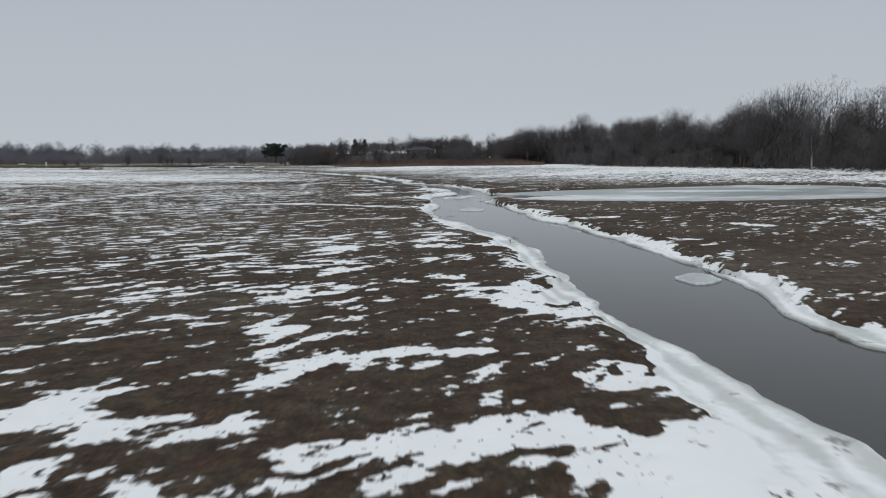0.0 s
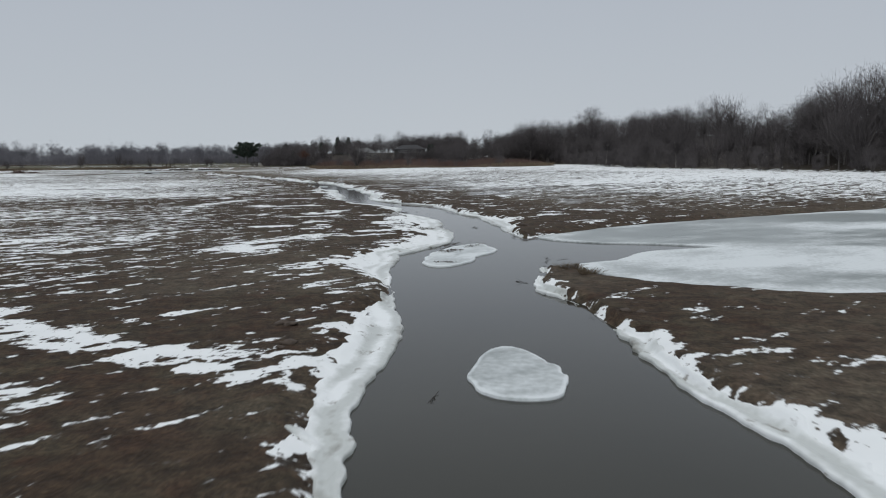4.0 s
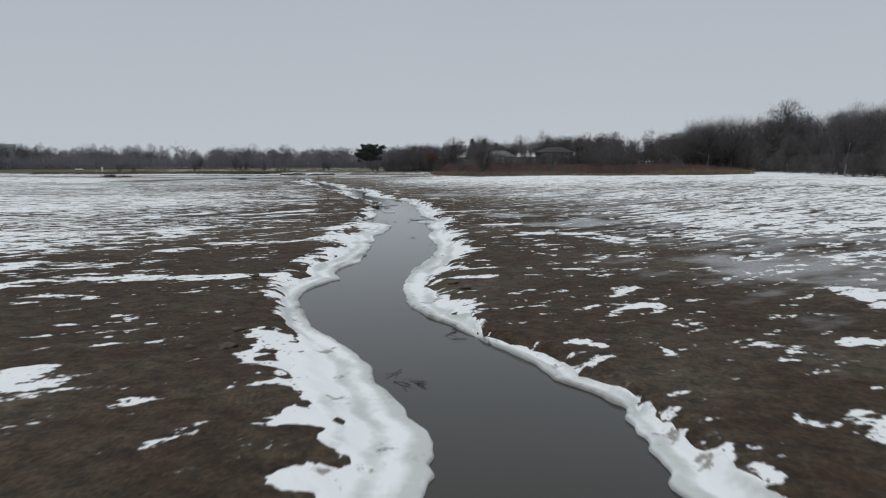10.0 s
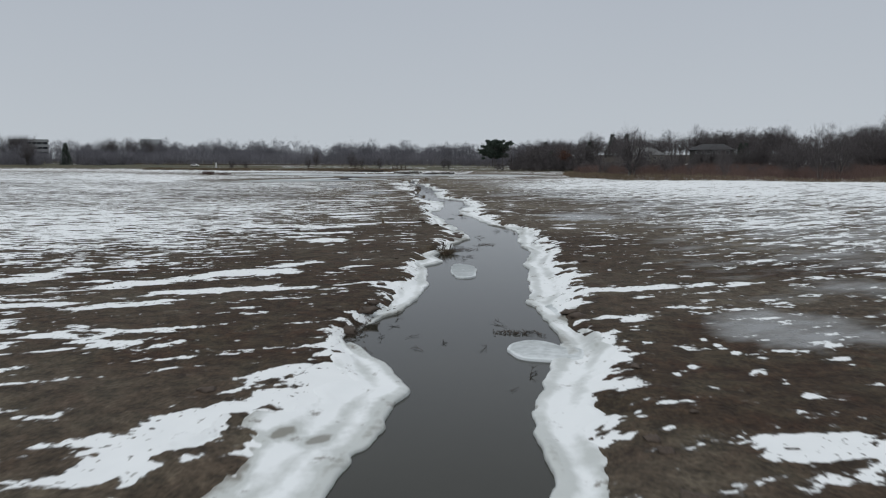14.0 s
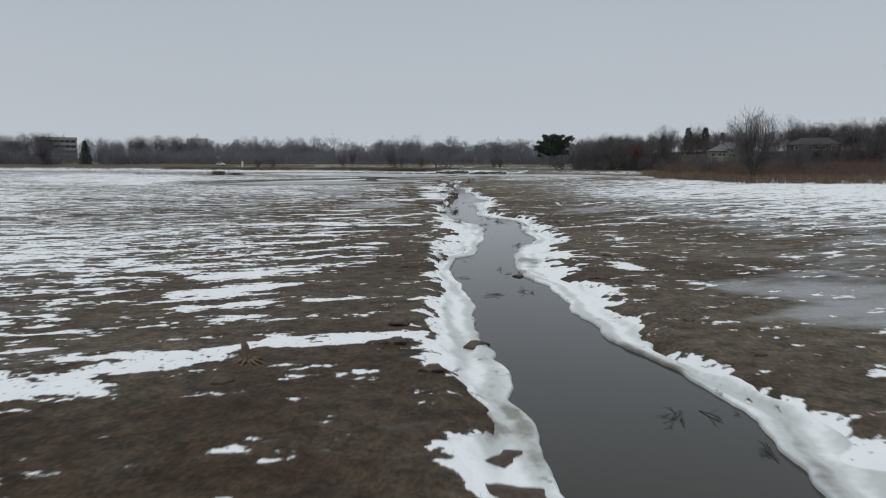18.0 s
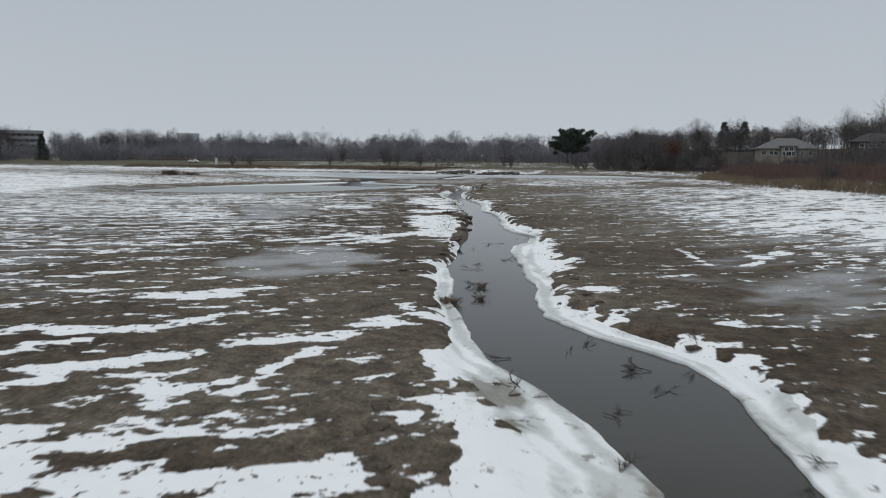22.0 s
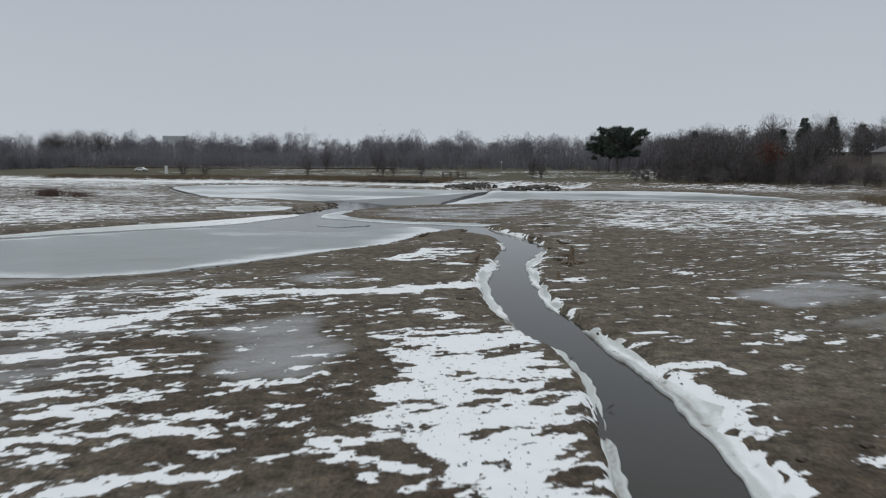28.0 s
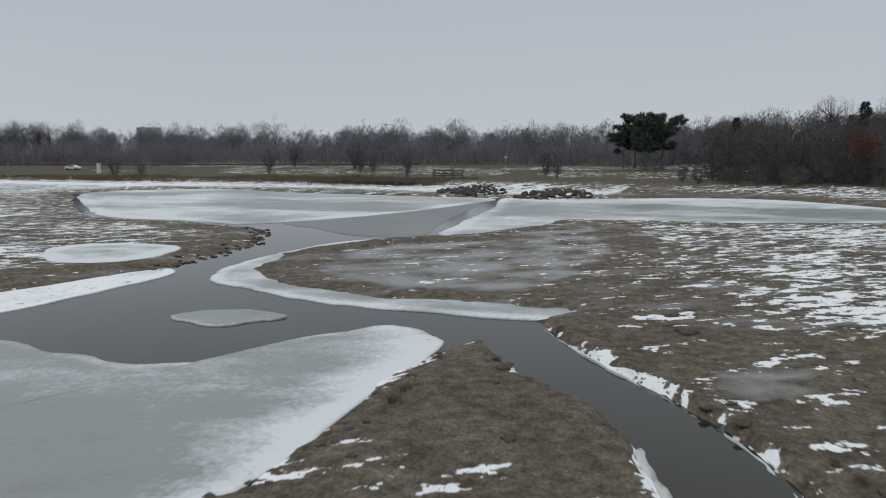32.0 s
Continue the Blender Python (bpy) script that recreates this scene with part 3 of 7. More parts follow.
drifts((-2.3, 27.6, -1.3, 27.1, 0.39), (-3.7, 27.3, -3.2, 27.4, 0.31), (-2.5, 27.9, -2.2, 27.7, 0.22), (-6.2, 27.9, -5.5, 27.8, 0.22), (-4.4, 27.9, -4.0, 27.9, 0.28),
       (1.4, 27.9, 2.5, 28.1, 0.74), (4.4, 28.2, 5.7, 27.8, 0.97), (-4.9, 28.7, -3.5, 28.5, 0.49), (0.1, 28.7, 0.5, 28.6, 0.41), (-0.3, 29.1, -0.1, 29.1, 0.2),
       (3.7, 29.2, 3.8, 29.2, 0.2), (-5.0, 29.4, -4.6, 29.7, 0.34), (1.2, 29.6, 2.3, 29.6, 0.84), (-0.3, 29.6, -0.2, 29.7, 0.2), (-7.5, 29.8, -6.6, 30.0, 0.46),
       (4.8, 29.9, 5.4, 29.9, 0.37), (2.3, 30.4, 2.6, 30.8, 0.2), (-5.0, 31.0, -3.9, 30.7, 0.53))
drifts((-6.2, 31.0, -5.7, 31.1, 0.38), (-7.7, 30.8, -6.9, 31.5, 0.54), (-3.3, 30.7, -2.3, 31.8, 0.94), (2.6, 31.5, 3.1, 31.5, 0.38), (5.7, 32.1, 6.2, 31.4, 0.49),
       (-3.4, 31.9, -2.6, 32.3, 0.63), (-7.7, 32.5, -7.1, 32.7, 0.56), (-6.4, 32.7, -5.1, 32.5, 0.47), (-5.0, 32.7, -4.0, 32.9, 0.93), (3.3, 32.8, 3.8, 33.0, 0.27),
       (1.6, 33.9, 1.9, 33.2, 0.22), (-2.9, 33.7, -1.8, 33.5, 0.45), (-1.0, 33.7, -0.6, 33.9, 0.31), (4.4, 34.5, 6.1, 33.8, 1.2), (-4.2, 34.7, -2.6, 34.4, 0.49),
       (-7.5, 35.2, -6.6, 34.8, 0.43), (0.9, 35.3, 1.1, 34.9, 0.51), (2.0, 36.3, 2.8, 35.9, 0.65))
drifts((-2.3, 36.1, -1.4, 36.4, 0.62), (-10.1, 36.0, -9.0, 36.7, 0.98), (-9.4, 37.5, -7.5, 37.0, 0.49), (-4.2, 36.9, -3.7, 37.8, 0.66), (-3.2, 38.2, -2.7, 38.2, 0.49),
       (-1.7, 39.0, -1.5, 39.1, 0.2), (-2.8, 39.0, -2.6, 39.1, 0.28), (-5.2, 38.7, -3.7, 39.7, 1.7), (-3.4, 39.3, -3.3, 39.3, 0.2), (-4.6, 39.5, -3.8, 39.5, 0.41),
       (-1.5, 39.6, -1.1, 39.9, 0.33), (0.3, 39.7, 0.7, 39.8, 0.52), (1.8, 39.8, 2.2, 39.8, 0.35), (1.0, 40.5, 1.8, 39.4, 0.31), (0.5, 40.0, 2.2, 40.0, 1.1),
       (-4.9, 39.5, -4.1, 40.6, 0.8), (3.7, 40.2, 3.8, 40.3, 0.2), (15.3, 40.0, 16.1, 40.5, 0.51))
drifts((-9.6, 39.9, -8.2, 40.9, 0.61), (-2.1, 40.5, -1.8, 40.6, 0.27), (1.2, 41.3, 1.6, 39.8, 0.29), (-3.4, 40.6, -3.2, 40.7, 0.28), (-5.8, 40.7, -5.3, 40.9, 0.59),
       (-1.0, 40.9, -0.7, 41.1, 0.21), (-12.5, 41.0, -10.2, 41.2, 0.8), (-2.9, 41.3, -2.1, 41.0, 0.2), (2.7, 41.6, 3.5, 41.0, 0.64), (3.7, 41.6, 4.1, 41.1, 0.21),
       (0.5, 41.6, 1.5, 41.3, 0.44), (2.7, 41.7, 3.0, 41.4, 0.4), (-1.9, 41.6, -1.6, 41.8, 0.24), (-3.6, 41.8, -3.3, 41.8, 0.55), (-6.6, 42.1, -6.1, 42.2, 0.23),
       (-0.2, 42.2, 0.0, 42.2, 0.25), (0.2, 42.2, 0.5, 42.3, 0.33), (-4.6, 42.3, -4.2, 42.3, 0.38))
drifts((3.2, 42.8, 3.5, 41.9, 0.29), (-5.8, 42.4, -5.0, 43.0, 0.67), (14.7, 43.1, 15.7, 42.4, 0.57), (-3.3, 42.8, -2.4, 42.9, 0.48), (0.3, 43.0, 1.9, 42.9, 0.82),
       (1.8, 43.3, 2.2, 43.2, 0.33), (-4.1, 43.1, -3.8, 43.7, 0.2), (-7.4, 43.4, -6.9, 43.8, 0.46), (2.7, 44.9, 3.0, 43.5, 0.24), (-6.5, 44.2, -6.1, 44.3, 0.55),
       (0.6, 45.2, 1.1, 43.5, 0.2), (0.4, 43.9, 1.5, 44.9, 0.56), (-6.6, 44.7, -4.3, 44.3, 0.69), (-5.5, 44.1, -4.8, 44.9, 0.49), (-3.2, 45.6, -2.8, 45.5, 0.25),
       (-5.3, 44.9, -4.2, 46.3, 0.74), (-7.5, 45.9, -5.9, 46.4, 0.9), (0.4, 45.9, 2.1, 46.6, 0.94))
drifts((-1.5, 46.8, -1.2, 46.8, 0.36), (0.5, 48.5, 1.2, 46.1, 0.32), (0.0, 47.3, 1.8, 47.5, 0.94), (-3.4, 48.0, -2.5, 48.3, 0.6), (-9.9, 47.6, -9.8, 48.9, 0.53),
       (-7.9, 48.2, -7.2, 48.4, 0.47), (-0.3, 49.9, 0.8, 49.8, 0.49), (14.1, 50.4, 15.0, 50.0, 0.47), (-11.4, 50.3, -9.7, 50.3, 0.6), (0.7, 51.0, 1.2, 51.0, 0.44),
       (21.7, 52.7, 23.1, 50.3, 1.4), (-10.4, 51.9, -8.9, 52.3, 0.73), (-0.5, 54.3, -0.0, 51.9, 0.36), (-9.2, 53.7, -8.5, 55.2, 0.45), (-14.2, 55.0, -12.7, 56.0, 0.82),
       (-8.6, 56.4, -7.0, 57.6, 0.64), (-6.2, 58.2, -2.4, 58.7, 0.53), (12.5, 58.6, 14.9, 59.2, 0.96))
drifts((-2.4, 58.7, -1.5, 59.4, 0.51), (-29.9, 53.6, -27.8, 66.0, 2.5), (17.6, 67.9, 20.0, 66.5, 0.69), (-7.3, 74.5, -0.8, 71.5, 0.93), (-4.4, 73.9, -0.4, 73.2, 1.3),
       (-15.3, 78.3, -7.3, 74.5, 0.93), (-13.0, 78.9, -4.4, 73.9, 1.1), (-20.3, 75.2, -15.3, 78.3, 0.93), (-18.9, 77.4, -13.1, 79.2, 1.4), (-1.7, 82.8, -1.3, 82.8, 0.3),
       (-4.8, 87.3, -3.2, 87.7, 0.6), (-39.5, 69.8, -37.2, 110.9, 3), (-4.5, 90.6, -2.7, 91.7, 1.8), (-10.4, 94.6, -10.5, 96.8, 1.5), (-0.9, 98.7, -0.0, 98.8, 0.46),
       (-9.0, 96.6, -7.9, 102.5, 4), (-0.8, 100.1, 0.1, 99.9, 0.42), (-1.3, 101.0, -0.1, 100.9, 0.42))
drifts((-6.8, 102.6, -5.3, 103.6, 1.5), (-5.3, 104.0, -3.8, 104.0, 0.66), (-2.6, 104.0, -1.7, 104.5, 0.5), (-6.5, 104.4, -4.4, 104.7, 1.6), (-1.8, 104.8, -0.7, 105.5, 0.63),
       (11.0, 105.9, 11.3, 105.2, 0.67), (-2.9, 107.0, -1.1, 107.4, 0.9), (-9.6, 107.4, -8.9, 107.6, 0.47), (-4.7, 107.8, -4.4, 107.9, 0.34), (-7.7, 108.8, -6.2, 109.0, 0.63),
       (-1.7, 110.6, -0.3, 109.4, 0.6), (-6.6, 109.2, -5.8, 110.9, 0.66), (-0.4, 110.3, 0.7, 110.6, 0.76), (-1.7, 110.3, -1.5, 111.0, 0.2), (-1.1, 110.8, -0.7, 110.7, 0.38),
       (-11.2, 110.7, -9.2, 111.7, 1.3), (-1.5, 111.1, -1.3, 111.5, 0.21), (-7.0, 110.8, -6.3, 112.2, 0.69))
drifts((-0.7, 111.6, 0.3, 111.7, 1.1), (-6.4, 111.9, -6.1, 112.1, 0.26), (-6.8, 112.4, -6.4, 112.8, 0.53), (13.8, 113.2, 14.7, 112.8, 2.5), (-1.8, 113.1, -0.8, 113.2, 1.4),
       (-7.5, 113.3, -6.4, 113.4, 0.4), (-2.1, 113.9, -0.8, 114.4, 1.2), (-8.0, 114.0, -7.9, 115.0, 0.43), (-2.4, 114.7, -1.1, 114.5, 0.59), (-6.2, 114.3, -5.8, 114.9, 0.66),
       (-6.1, 114.5, -5.9, 115.1, 0.56), (-7.8, 114.8, -6.7, 115.5, 0.71), (-4.2, 115.8, -4.1, 115.9, 0.22), (-7.9, 116.2, -7.3, 116.4, 0.45), (-7.1, 117.2, -6.6, 117.2, 0.36),
       (-6.1, 117.4, -5.8, 117.4, 0.27), (-2.0, 119.3, -0.8, 120.1, 0.69), (-11.8, 120.0, -10.9, 120.3, 0.88))
drifts((11.4, 119.3, 13.3, 121.0, 1.6), (-9.9, 120.2, -9.4, 120.6, 0.77), (11.5, 120.9, 12.2, 120.3, 0.6), (-8.7, 120.4, -8.3, 120.9, 0.73), (-7.6, 120.7, -6.9, 121.0, 1.3),
       (-5.4, 121.3, -5.4, 121.6, 0.2), (-3.3, 121.5, -2.2, 121.6, 0.7), (-2.1, 121.8, -1.0, 121.8, 0.74), (-3.9, 121.6, -2.4, 122.0, 0.89), (-2.9, 122.2, -1.0, 121.5, 1.6),
       (-1.1, 121.9, 0.2, 122.1, 0.95), (-3.0, 122.2, -2.1, 121.9, 0.41), (-4.2, 122.6, -3.0, 121.8, 0.66), (-3.9, 122.4, -3.0, 122.2, 0.88), (-11.8, 122.1, -11.3, 122.6, 0.67),
       (-7.1, 122.2, -6.7, 122.5, 0.48), (-7.1, 122.4, -6.7, 122.4, 0.45), (12.3, 122.8, 13.6, 123.3, 0.66))
drifts((-14.7, 123.3, -13.3, 122.9, 0.5), (-2.7, 123.0, -1.7, 123.5, 0.59), (-6.8, 123.3, -6.4, 123.5, 0.27), (-1.6, 123.3, -0.5, 123.9, 0.98), (-13.5, 122.9, -13.7, 124.4, 0.26),
       (-8.5, 123.9, -8.0, 124.5, 0.56), (17.3, 124.9, 19.7, 123.9, 0.71), (-1.6, 124.7, -0.8, 125.1, 0.87), (-8.9, 124.4, -7.3, 125.7, 1.1), (-9.0, 123.7, -7.5, 126.5, 1.9),
       (-9.2, 124.6, -7.0, 125.8, 2.2), (15.1, 125.5, 17.3, 124.9, 1.6), (7.7, 125.7, 8.0, 125.7, 0.23), (-7.9, 125.3, -7.3, 126.8, 0.87), (8.0, 126.7, 8.4, 126.8, 0.23),
       (8.3, 126.9, 9.0, 126.7, 0.5), (4.7, 127.2, 5.1, 127.1, 0.63), (-7.5, 127.5, -6.6, 127.7, 0.65))
drifts((-8.2, 127.8, -6.6, 127.5, 0.74), (-8.0, 127.5, -6.7, 127.8, 0.86), (-8.6, 127.9, -8.3, 128.0, 0.38), (-22.3, 125.7, -22.6, 131.1, 0.86), (-8.7, 129.0, -7.8, 128.0, 0.28),
       (4.9, 129.8, 5.3, 128.8, 0.44), (-14.1, 131.9, -12.1, 131.7, 0.77), (7.6, 132.2, 8.4, 132.3, 0.66), (7.4, 132.4, 8.4, 132.8, 0.71), (-14.6, 134.1, -13.5, 134.7, 0.58),
       (-16.9, 134.3, -16.9, 135.4, 1.8), (-16.7, 134.0, -16.4, 136.2, 1.5), (-15.9, 135.1, -13.9, 135.2, 1), (-23.5, 132.8, -23.3, 139.3, 0.86), (-11.3, 136.0, -10.6, 136.6, 0.67),
       (6.7, 136.5, 7.2, 136.3, 1.2), (-12.1, 136.4, -10.6, 136.5, 1.1), (-11.6, 136.2, -10.6, 136.7, 0.96))
drifts((-15.8, 136.7, -15.3, 137.0, 0.65), (-14.0, 137.2, -10.8, 136.7, 0.98), (5.2, 137.0, 5.8, 137.1, 0.2), (-18.1, 136.4, -17.2, 137.8, 1.3), (-12.3, 137.2, -11.6, 137.6, 0.76),
       (-23.8, 135.8, -23.5, 141.2, 2.8), (16.5, 138.2, 19.3, 139.0, 0.86), (6.3, 139.0, 7.3, 138.9, 0.29), (3.8, 139.9, 4.5, 139.8, 0.41), (5.9, 141.5, 6.1, 141.5, 0.45),
       (2.9, 142.5, 3.8, 140.9, 0.2), (13.4, 142.3, 14.5, 142.0, 0.72), (6.4, 142.4, 6.8, 142.4, 0.32), (0.8, 142.8, 1.5, 142.2, 0.36), (12.6, 142.7, 14.5, 142.7, 0.86),
       (8.1, 143.3, 8.5, 143.5, 0.48), (-23.4, 142.7, -21.1, 144.5, 0.86), (-13.7, 143.5, -12.8, 144.6, 0.33))
drifts((-23.5, 141.2, -21.3, 149.5, 1.2), (-18.9, 146.3, -16.8, 146.6, 0.59), (2.0, 147.2, 2.5, 147.5, 0.5), (3.0, 148.1, 3.5, 148.2, 0.51), (-21.5, 147.6, -20.4, 149.4, 1.7),
       (10.2, 152.1, 11.0, 148.9, 0.54), (-20.9, 150.1, -19.0, 151.2, 1.7), (9.7, 155.6, 11.3, 146.4, 0.62), (-21.3, 149.5, -12.2, 152.9, 1.2), (-19.5, 151.1, -16.4, 151.3, 2.3),
       (2.5, 150.9, 3.1, 151.6, 0.62), (-15.7, 152.0, -12.1, 152.2, 0.83), (-25.4, 152.0, -25.2, 153.9, 1.3), (-3.7, 153.5, -2.9, 153.7, 1), (-23.4, 153.2, -21.1, 155.6, 2.8),
       (7.7, 161.4, 11.6, 150.5, 1.2), (-4.0, 156.1, -3.7, 156.1, 0.2), (-0.1, 156.7, 0.1, 156.4, 0.28))
drifts((0.5, 156.8, 1.3, 156.8, 0.35), (-0.3, 157.0, -0.1, 156.7, 0.31), (-3.6, 157.5, -3.4, 157.6, 0.23), (-0.6, 158.0, -0.3, 158.3, 0.25), (-15.7, 158.2, -15.4, 158.5, 0.44),
       (-1.8, 158.6, -1.7, 158.6, 0.2), (1.2, 158.8, 1.5, 158.7, 0.26), (-4.1, 158.8, -3.6, 158.9, 0.45), (0.8, 159.0, 1.0, 158.9, 0.25), (8.0, 160.9, 9.7, 157.2, 0.63),
       (-30.5, 157.8, -28.9, 160.8, 3), (-0.8, 159.5, -0.5, 159.2, 0.22), (1.7, 159.4, 2.0, 159.5, 0.2), (-15.8, 160.8, -15.6, 161.0, 0.33), (-22.4, 160.3, -21.2, 161.8, 0.86),
       (-1.1, 162.2, -0.3, 161.5, 0.22), (-17.3, 162.8, -16.6, 163.0, 0.38), (-1.9, 163.6, -1.1, 162.5, 0.21))
drifts((-0.7, 164.8, -0.4, 164.6, 0.4), (-21.7, 164.4, -20.0, 165.4, 0.82), (-20.7, 165.0, -18.3, 165.4, 0.86), (-31.1, 163.6, -28.6, 167.6, 1.2), (1.3, 165.7, 1.7, 165.6, 0.33),
       (-20.0, 165.4, -19.1, 166.4, 0.54), (-18.2, 166.1, -17.6, 166.5, 0.66), (-1.3, 166.4, -0.4, 166.7, 0.59), (-17.3, 166.1, -16.5, 167.4, 1), (-26.8, 167.0, -26.0, 167.9, 1.4),
       (2.8, 169.3, 4.1, 167.4, 0.65), (-28.3, 170.2, -27.0, 171.1, 1.9), (0.6, 172.0, 2.9, 169.7, 0.77), (1.8, 173.6, 4.7, 168.5, 0.86), (-30.2, 169.4, -27.3, 174.4, 1.2),
       (-27.7, 171.2, -28.3, 174.8, 1.7), (-1.3, 174.5, 0.7, 173.2, 0.77), (-2.8, 174.2, 1.8, 173.6, 1.2))
drifts((-3.4, 172.7, -1.2, 175.2, 0.57), (-30.5, 175.3, -27.5, 175.0, 2.5), (-17.4, 174.8, -17.4, 176.1, 0.61), (-18.2, 175.8, -17.9, 176.4, 0.63), (-18.3, 176.3, -17.5, 177.2, 1.1),
       (-17.8, 177.5, -17.4, 179.1, 0.81), (-6.4, 178.9, -6.1, 178.9, 0.31), (-24.3, 179.0, -24.3, 179.3, 0.34), (-6.1, 178.8, -4.9, 179.9, 0.42), (-17.9, 179.8, -17.7, 181.9, 0.66),
       (-26.4, 180.6, -26.4, 181.7, 0.84), (-6.0, 181.7, -5.9, 180.8, 0.2), (-6.4, 180.6, -3.7, 182.0, 1.2), (-24.7, 182.0, -23.2, 182.1, 0.64), (-22.6, 181.8, -21.9, 182.7, 0.45),
       (-26.4, 181.7, -25.1, 183.0, 1.1), (-5.3, 182.3, -4.8, 182.7, 0.22), (-6.3, 182.8, -5.9, 182.8, 0.26))
drifts((-25.1, 183.0, -23.4, 184.2, 0.85), (-7.7, 184.0, -7.4, 183.9, 0.22), (-5.7, 184.1, -5.0, 183.9, 0.48), (-18.4, 184.2, -17.8, 184.5, 0.45), (-6.7, 185.9, -6.0, 185.1, 0.32),
       (-31.5, 184.7, -29.6, 186.6, 0.75), (-8.3, 185.8, -8.0, 185.9, 0.27), (-28.7, 185.8, -27.0, 187.6, 0.97), (-22.9, 187.0, -22.4, 187.4, 0.49), (-4.7, 187.8, -3.9, 188.4, 0.38),
       (-8.0, 188.9, -7.2, 187.5, 0.22), (-10.2, 189.5, -9.7, 189.5, 0.34), (-28.5, 189.2, -24.9, 191.7, 1.2), (-36.5, 188.6, -36.3, 192.3, 1.7), (-11.1, 191.1, -10.3, 190.7, 0.49),
       (-31.4, 189.1, -29.7, 193.0, 1.4), (-24.7, 191.8, -21.8, 192.6, 0.6), (-29.7, 193.0, -27.1, 195.9, 1.5))
drifts((-12.7, 195.8, -9.3, 198.2, 0.78), (-28.2, 197.6, -27.2, 199.1, 1.2), (-24.8, 197.8, -24.5, 199.0, 0.63), (-9.3, 198.2, -6.9, 199.9, 0.64), (-27.9, 205.1, -28.0, 205.5, 0.2),
       (-30.6, 206.2, -30.5, 206.9, 0.52), (-30.2, 207.2, -29.8, 207.4, 0.2), (-29.6, 207.4, -29.4, 207.7, 0.2), (-32.3, 207.4, -31.9, 207.8, 0.26), (-25.1, 208.0, -24.9, 208.1, 0.2),
       (-31.7, 208.1, -31.1, 208.8, 0.63), (-25.8, 208.8, -25.6, 208.9, 0.28), (-32.8, 208.4, -31.5, 209.5, 1.2), (-30.0, 209.3, -29.4, 209.9, 0.54), (-35.1, 209.6, -34.7, 210.3, 0.63),
       (-26.8, 210.0, -26.2, 210.3, 0.57), (-35.2, 210.7, -35.0, 211.2, 0.51), (-27.1, 211.1, -27.0, 211.4, 0.28))
drifts((-36.4, 211.1, -35.4, 211.9, 0.64), (-27.8, 211.5, -27.4, 211.6, 0.5), (-34.9, 211.5, -34.0, 212.2, 0.55), (-37.7, 211.9, -37.3, 212.5, 1.1), (-29.3, 212.7, -29.3, 212.8, 0.2),
       (-35.7, 212.1, -33.9, 213.4, 1.6), (-39.9, 212.6, -39.0, 213.4, 0.73), (-33.5, 213.2, -33.2, 213.6, 0.35), (-29.0, 213.6, -28.8, 213.7, 0.38), (-17.3, 215.3, -16.9, 214.6, 0.21),
       (-29.5, 215.1, -28.8, 215.1, 0.55), (-42.7, 214.5, -38.0, 216.7, 2.4), (-17.7, 216.0, -17.3, 215.7, 0.48), (-37.8, 216.6, -36.0, 218.0, 1.6), (-36.3, 218.4, -35.5, 219.9, 0.96),
       (-17.2, 220.9, -16.4, 221.3, 0.45), (-35.8, 220.3, -34.3, 222.6, 1.2), (-19.8, 223.5, -19.0, 223.4, 1.1))
drifts((-34.3, 222.6, -32.0, 224.8, 1), (-37.4, 223.9, -36.7, 225.3, 0.4), (-39.3, 225.3, -38.2, 226.6, 1), (-35.3, 225.9, -35.1, 226.1, 0.3), (-20.3, 226.1, -19.4, 227.8, 0.69),
       (-41.3, 226.7, -39.9, 230.1, 1.5), (-36.8, 228.3, -36.0, 229.1, 0.7), (-43.5, 230.4, -41.8, 232.7, 1.6), (-41.4, 233.3, -40.9, 233.9, 0.65), (-40.0, 234.1, -39.9, 234.3, 0.25),
       (-42.3, 234.0, -41.9, 234.6, 0.64), (-41.5, 234.3, -41.2, 235.1, 0.45), (-42.3, 235.1, -42.0, 235.3, 0.22), (-37.2, 235.1, -37.0, 235.4, 0.2), (-41.3, 235.2, -40.7, 236.0, 0.63),
       (-38.2, 235.6, -38.2, 235.7, 0.2), (-37.0, 235.4, -36.6, 236.0, 0.27), (-44.6, 235.5, -44.3, 236.0, 0.68))
drifts((-40.4, 235.6, -39.9, 237.2, 0.44), (-44.3, 236.0, -43.2, 236.9, 0.77), (-43.0, 236.7, -43.1, 237.7, 0.34), (-46.6, 237.2, -46.7, 238.4, 0.72), (-41.1, 237.9, -40.4, 238.3, 0.42),
       (-42.5, 238.0, -42.2, 238.2, 0.33), (-46.3, 238.0, -45.3, 238.8, 0.51), (-43.1, 237.7, -43.0, 239.3, 0.45), (-44.8, 238.3, -44.5, 239.7, 0.57), (-41.9, 239.2, -41.0, 238.9, 0.22),
       (-41.0, 238.9, -40.0, 239.6, 0.54), (-49.5, 238.8, -49.1, 239.7, 0.45), (-44.5, 239.7, -44.2, 241.3, 0.64), (-51.3, 240.1, -50.3, 241.3, 0.42), (-29.4, 241.7, -28.5, 239.8, 1),
       (-49.3, 241.0, -47.2, 242.4, 0.71), (-44.2, 241.3, -42.8, 242.3, 0.89), (-46.9, 242.5, -45.8, 242.9, 0.29))
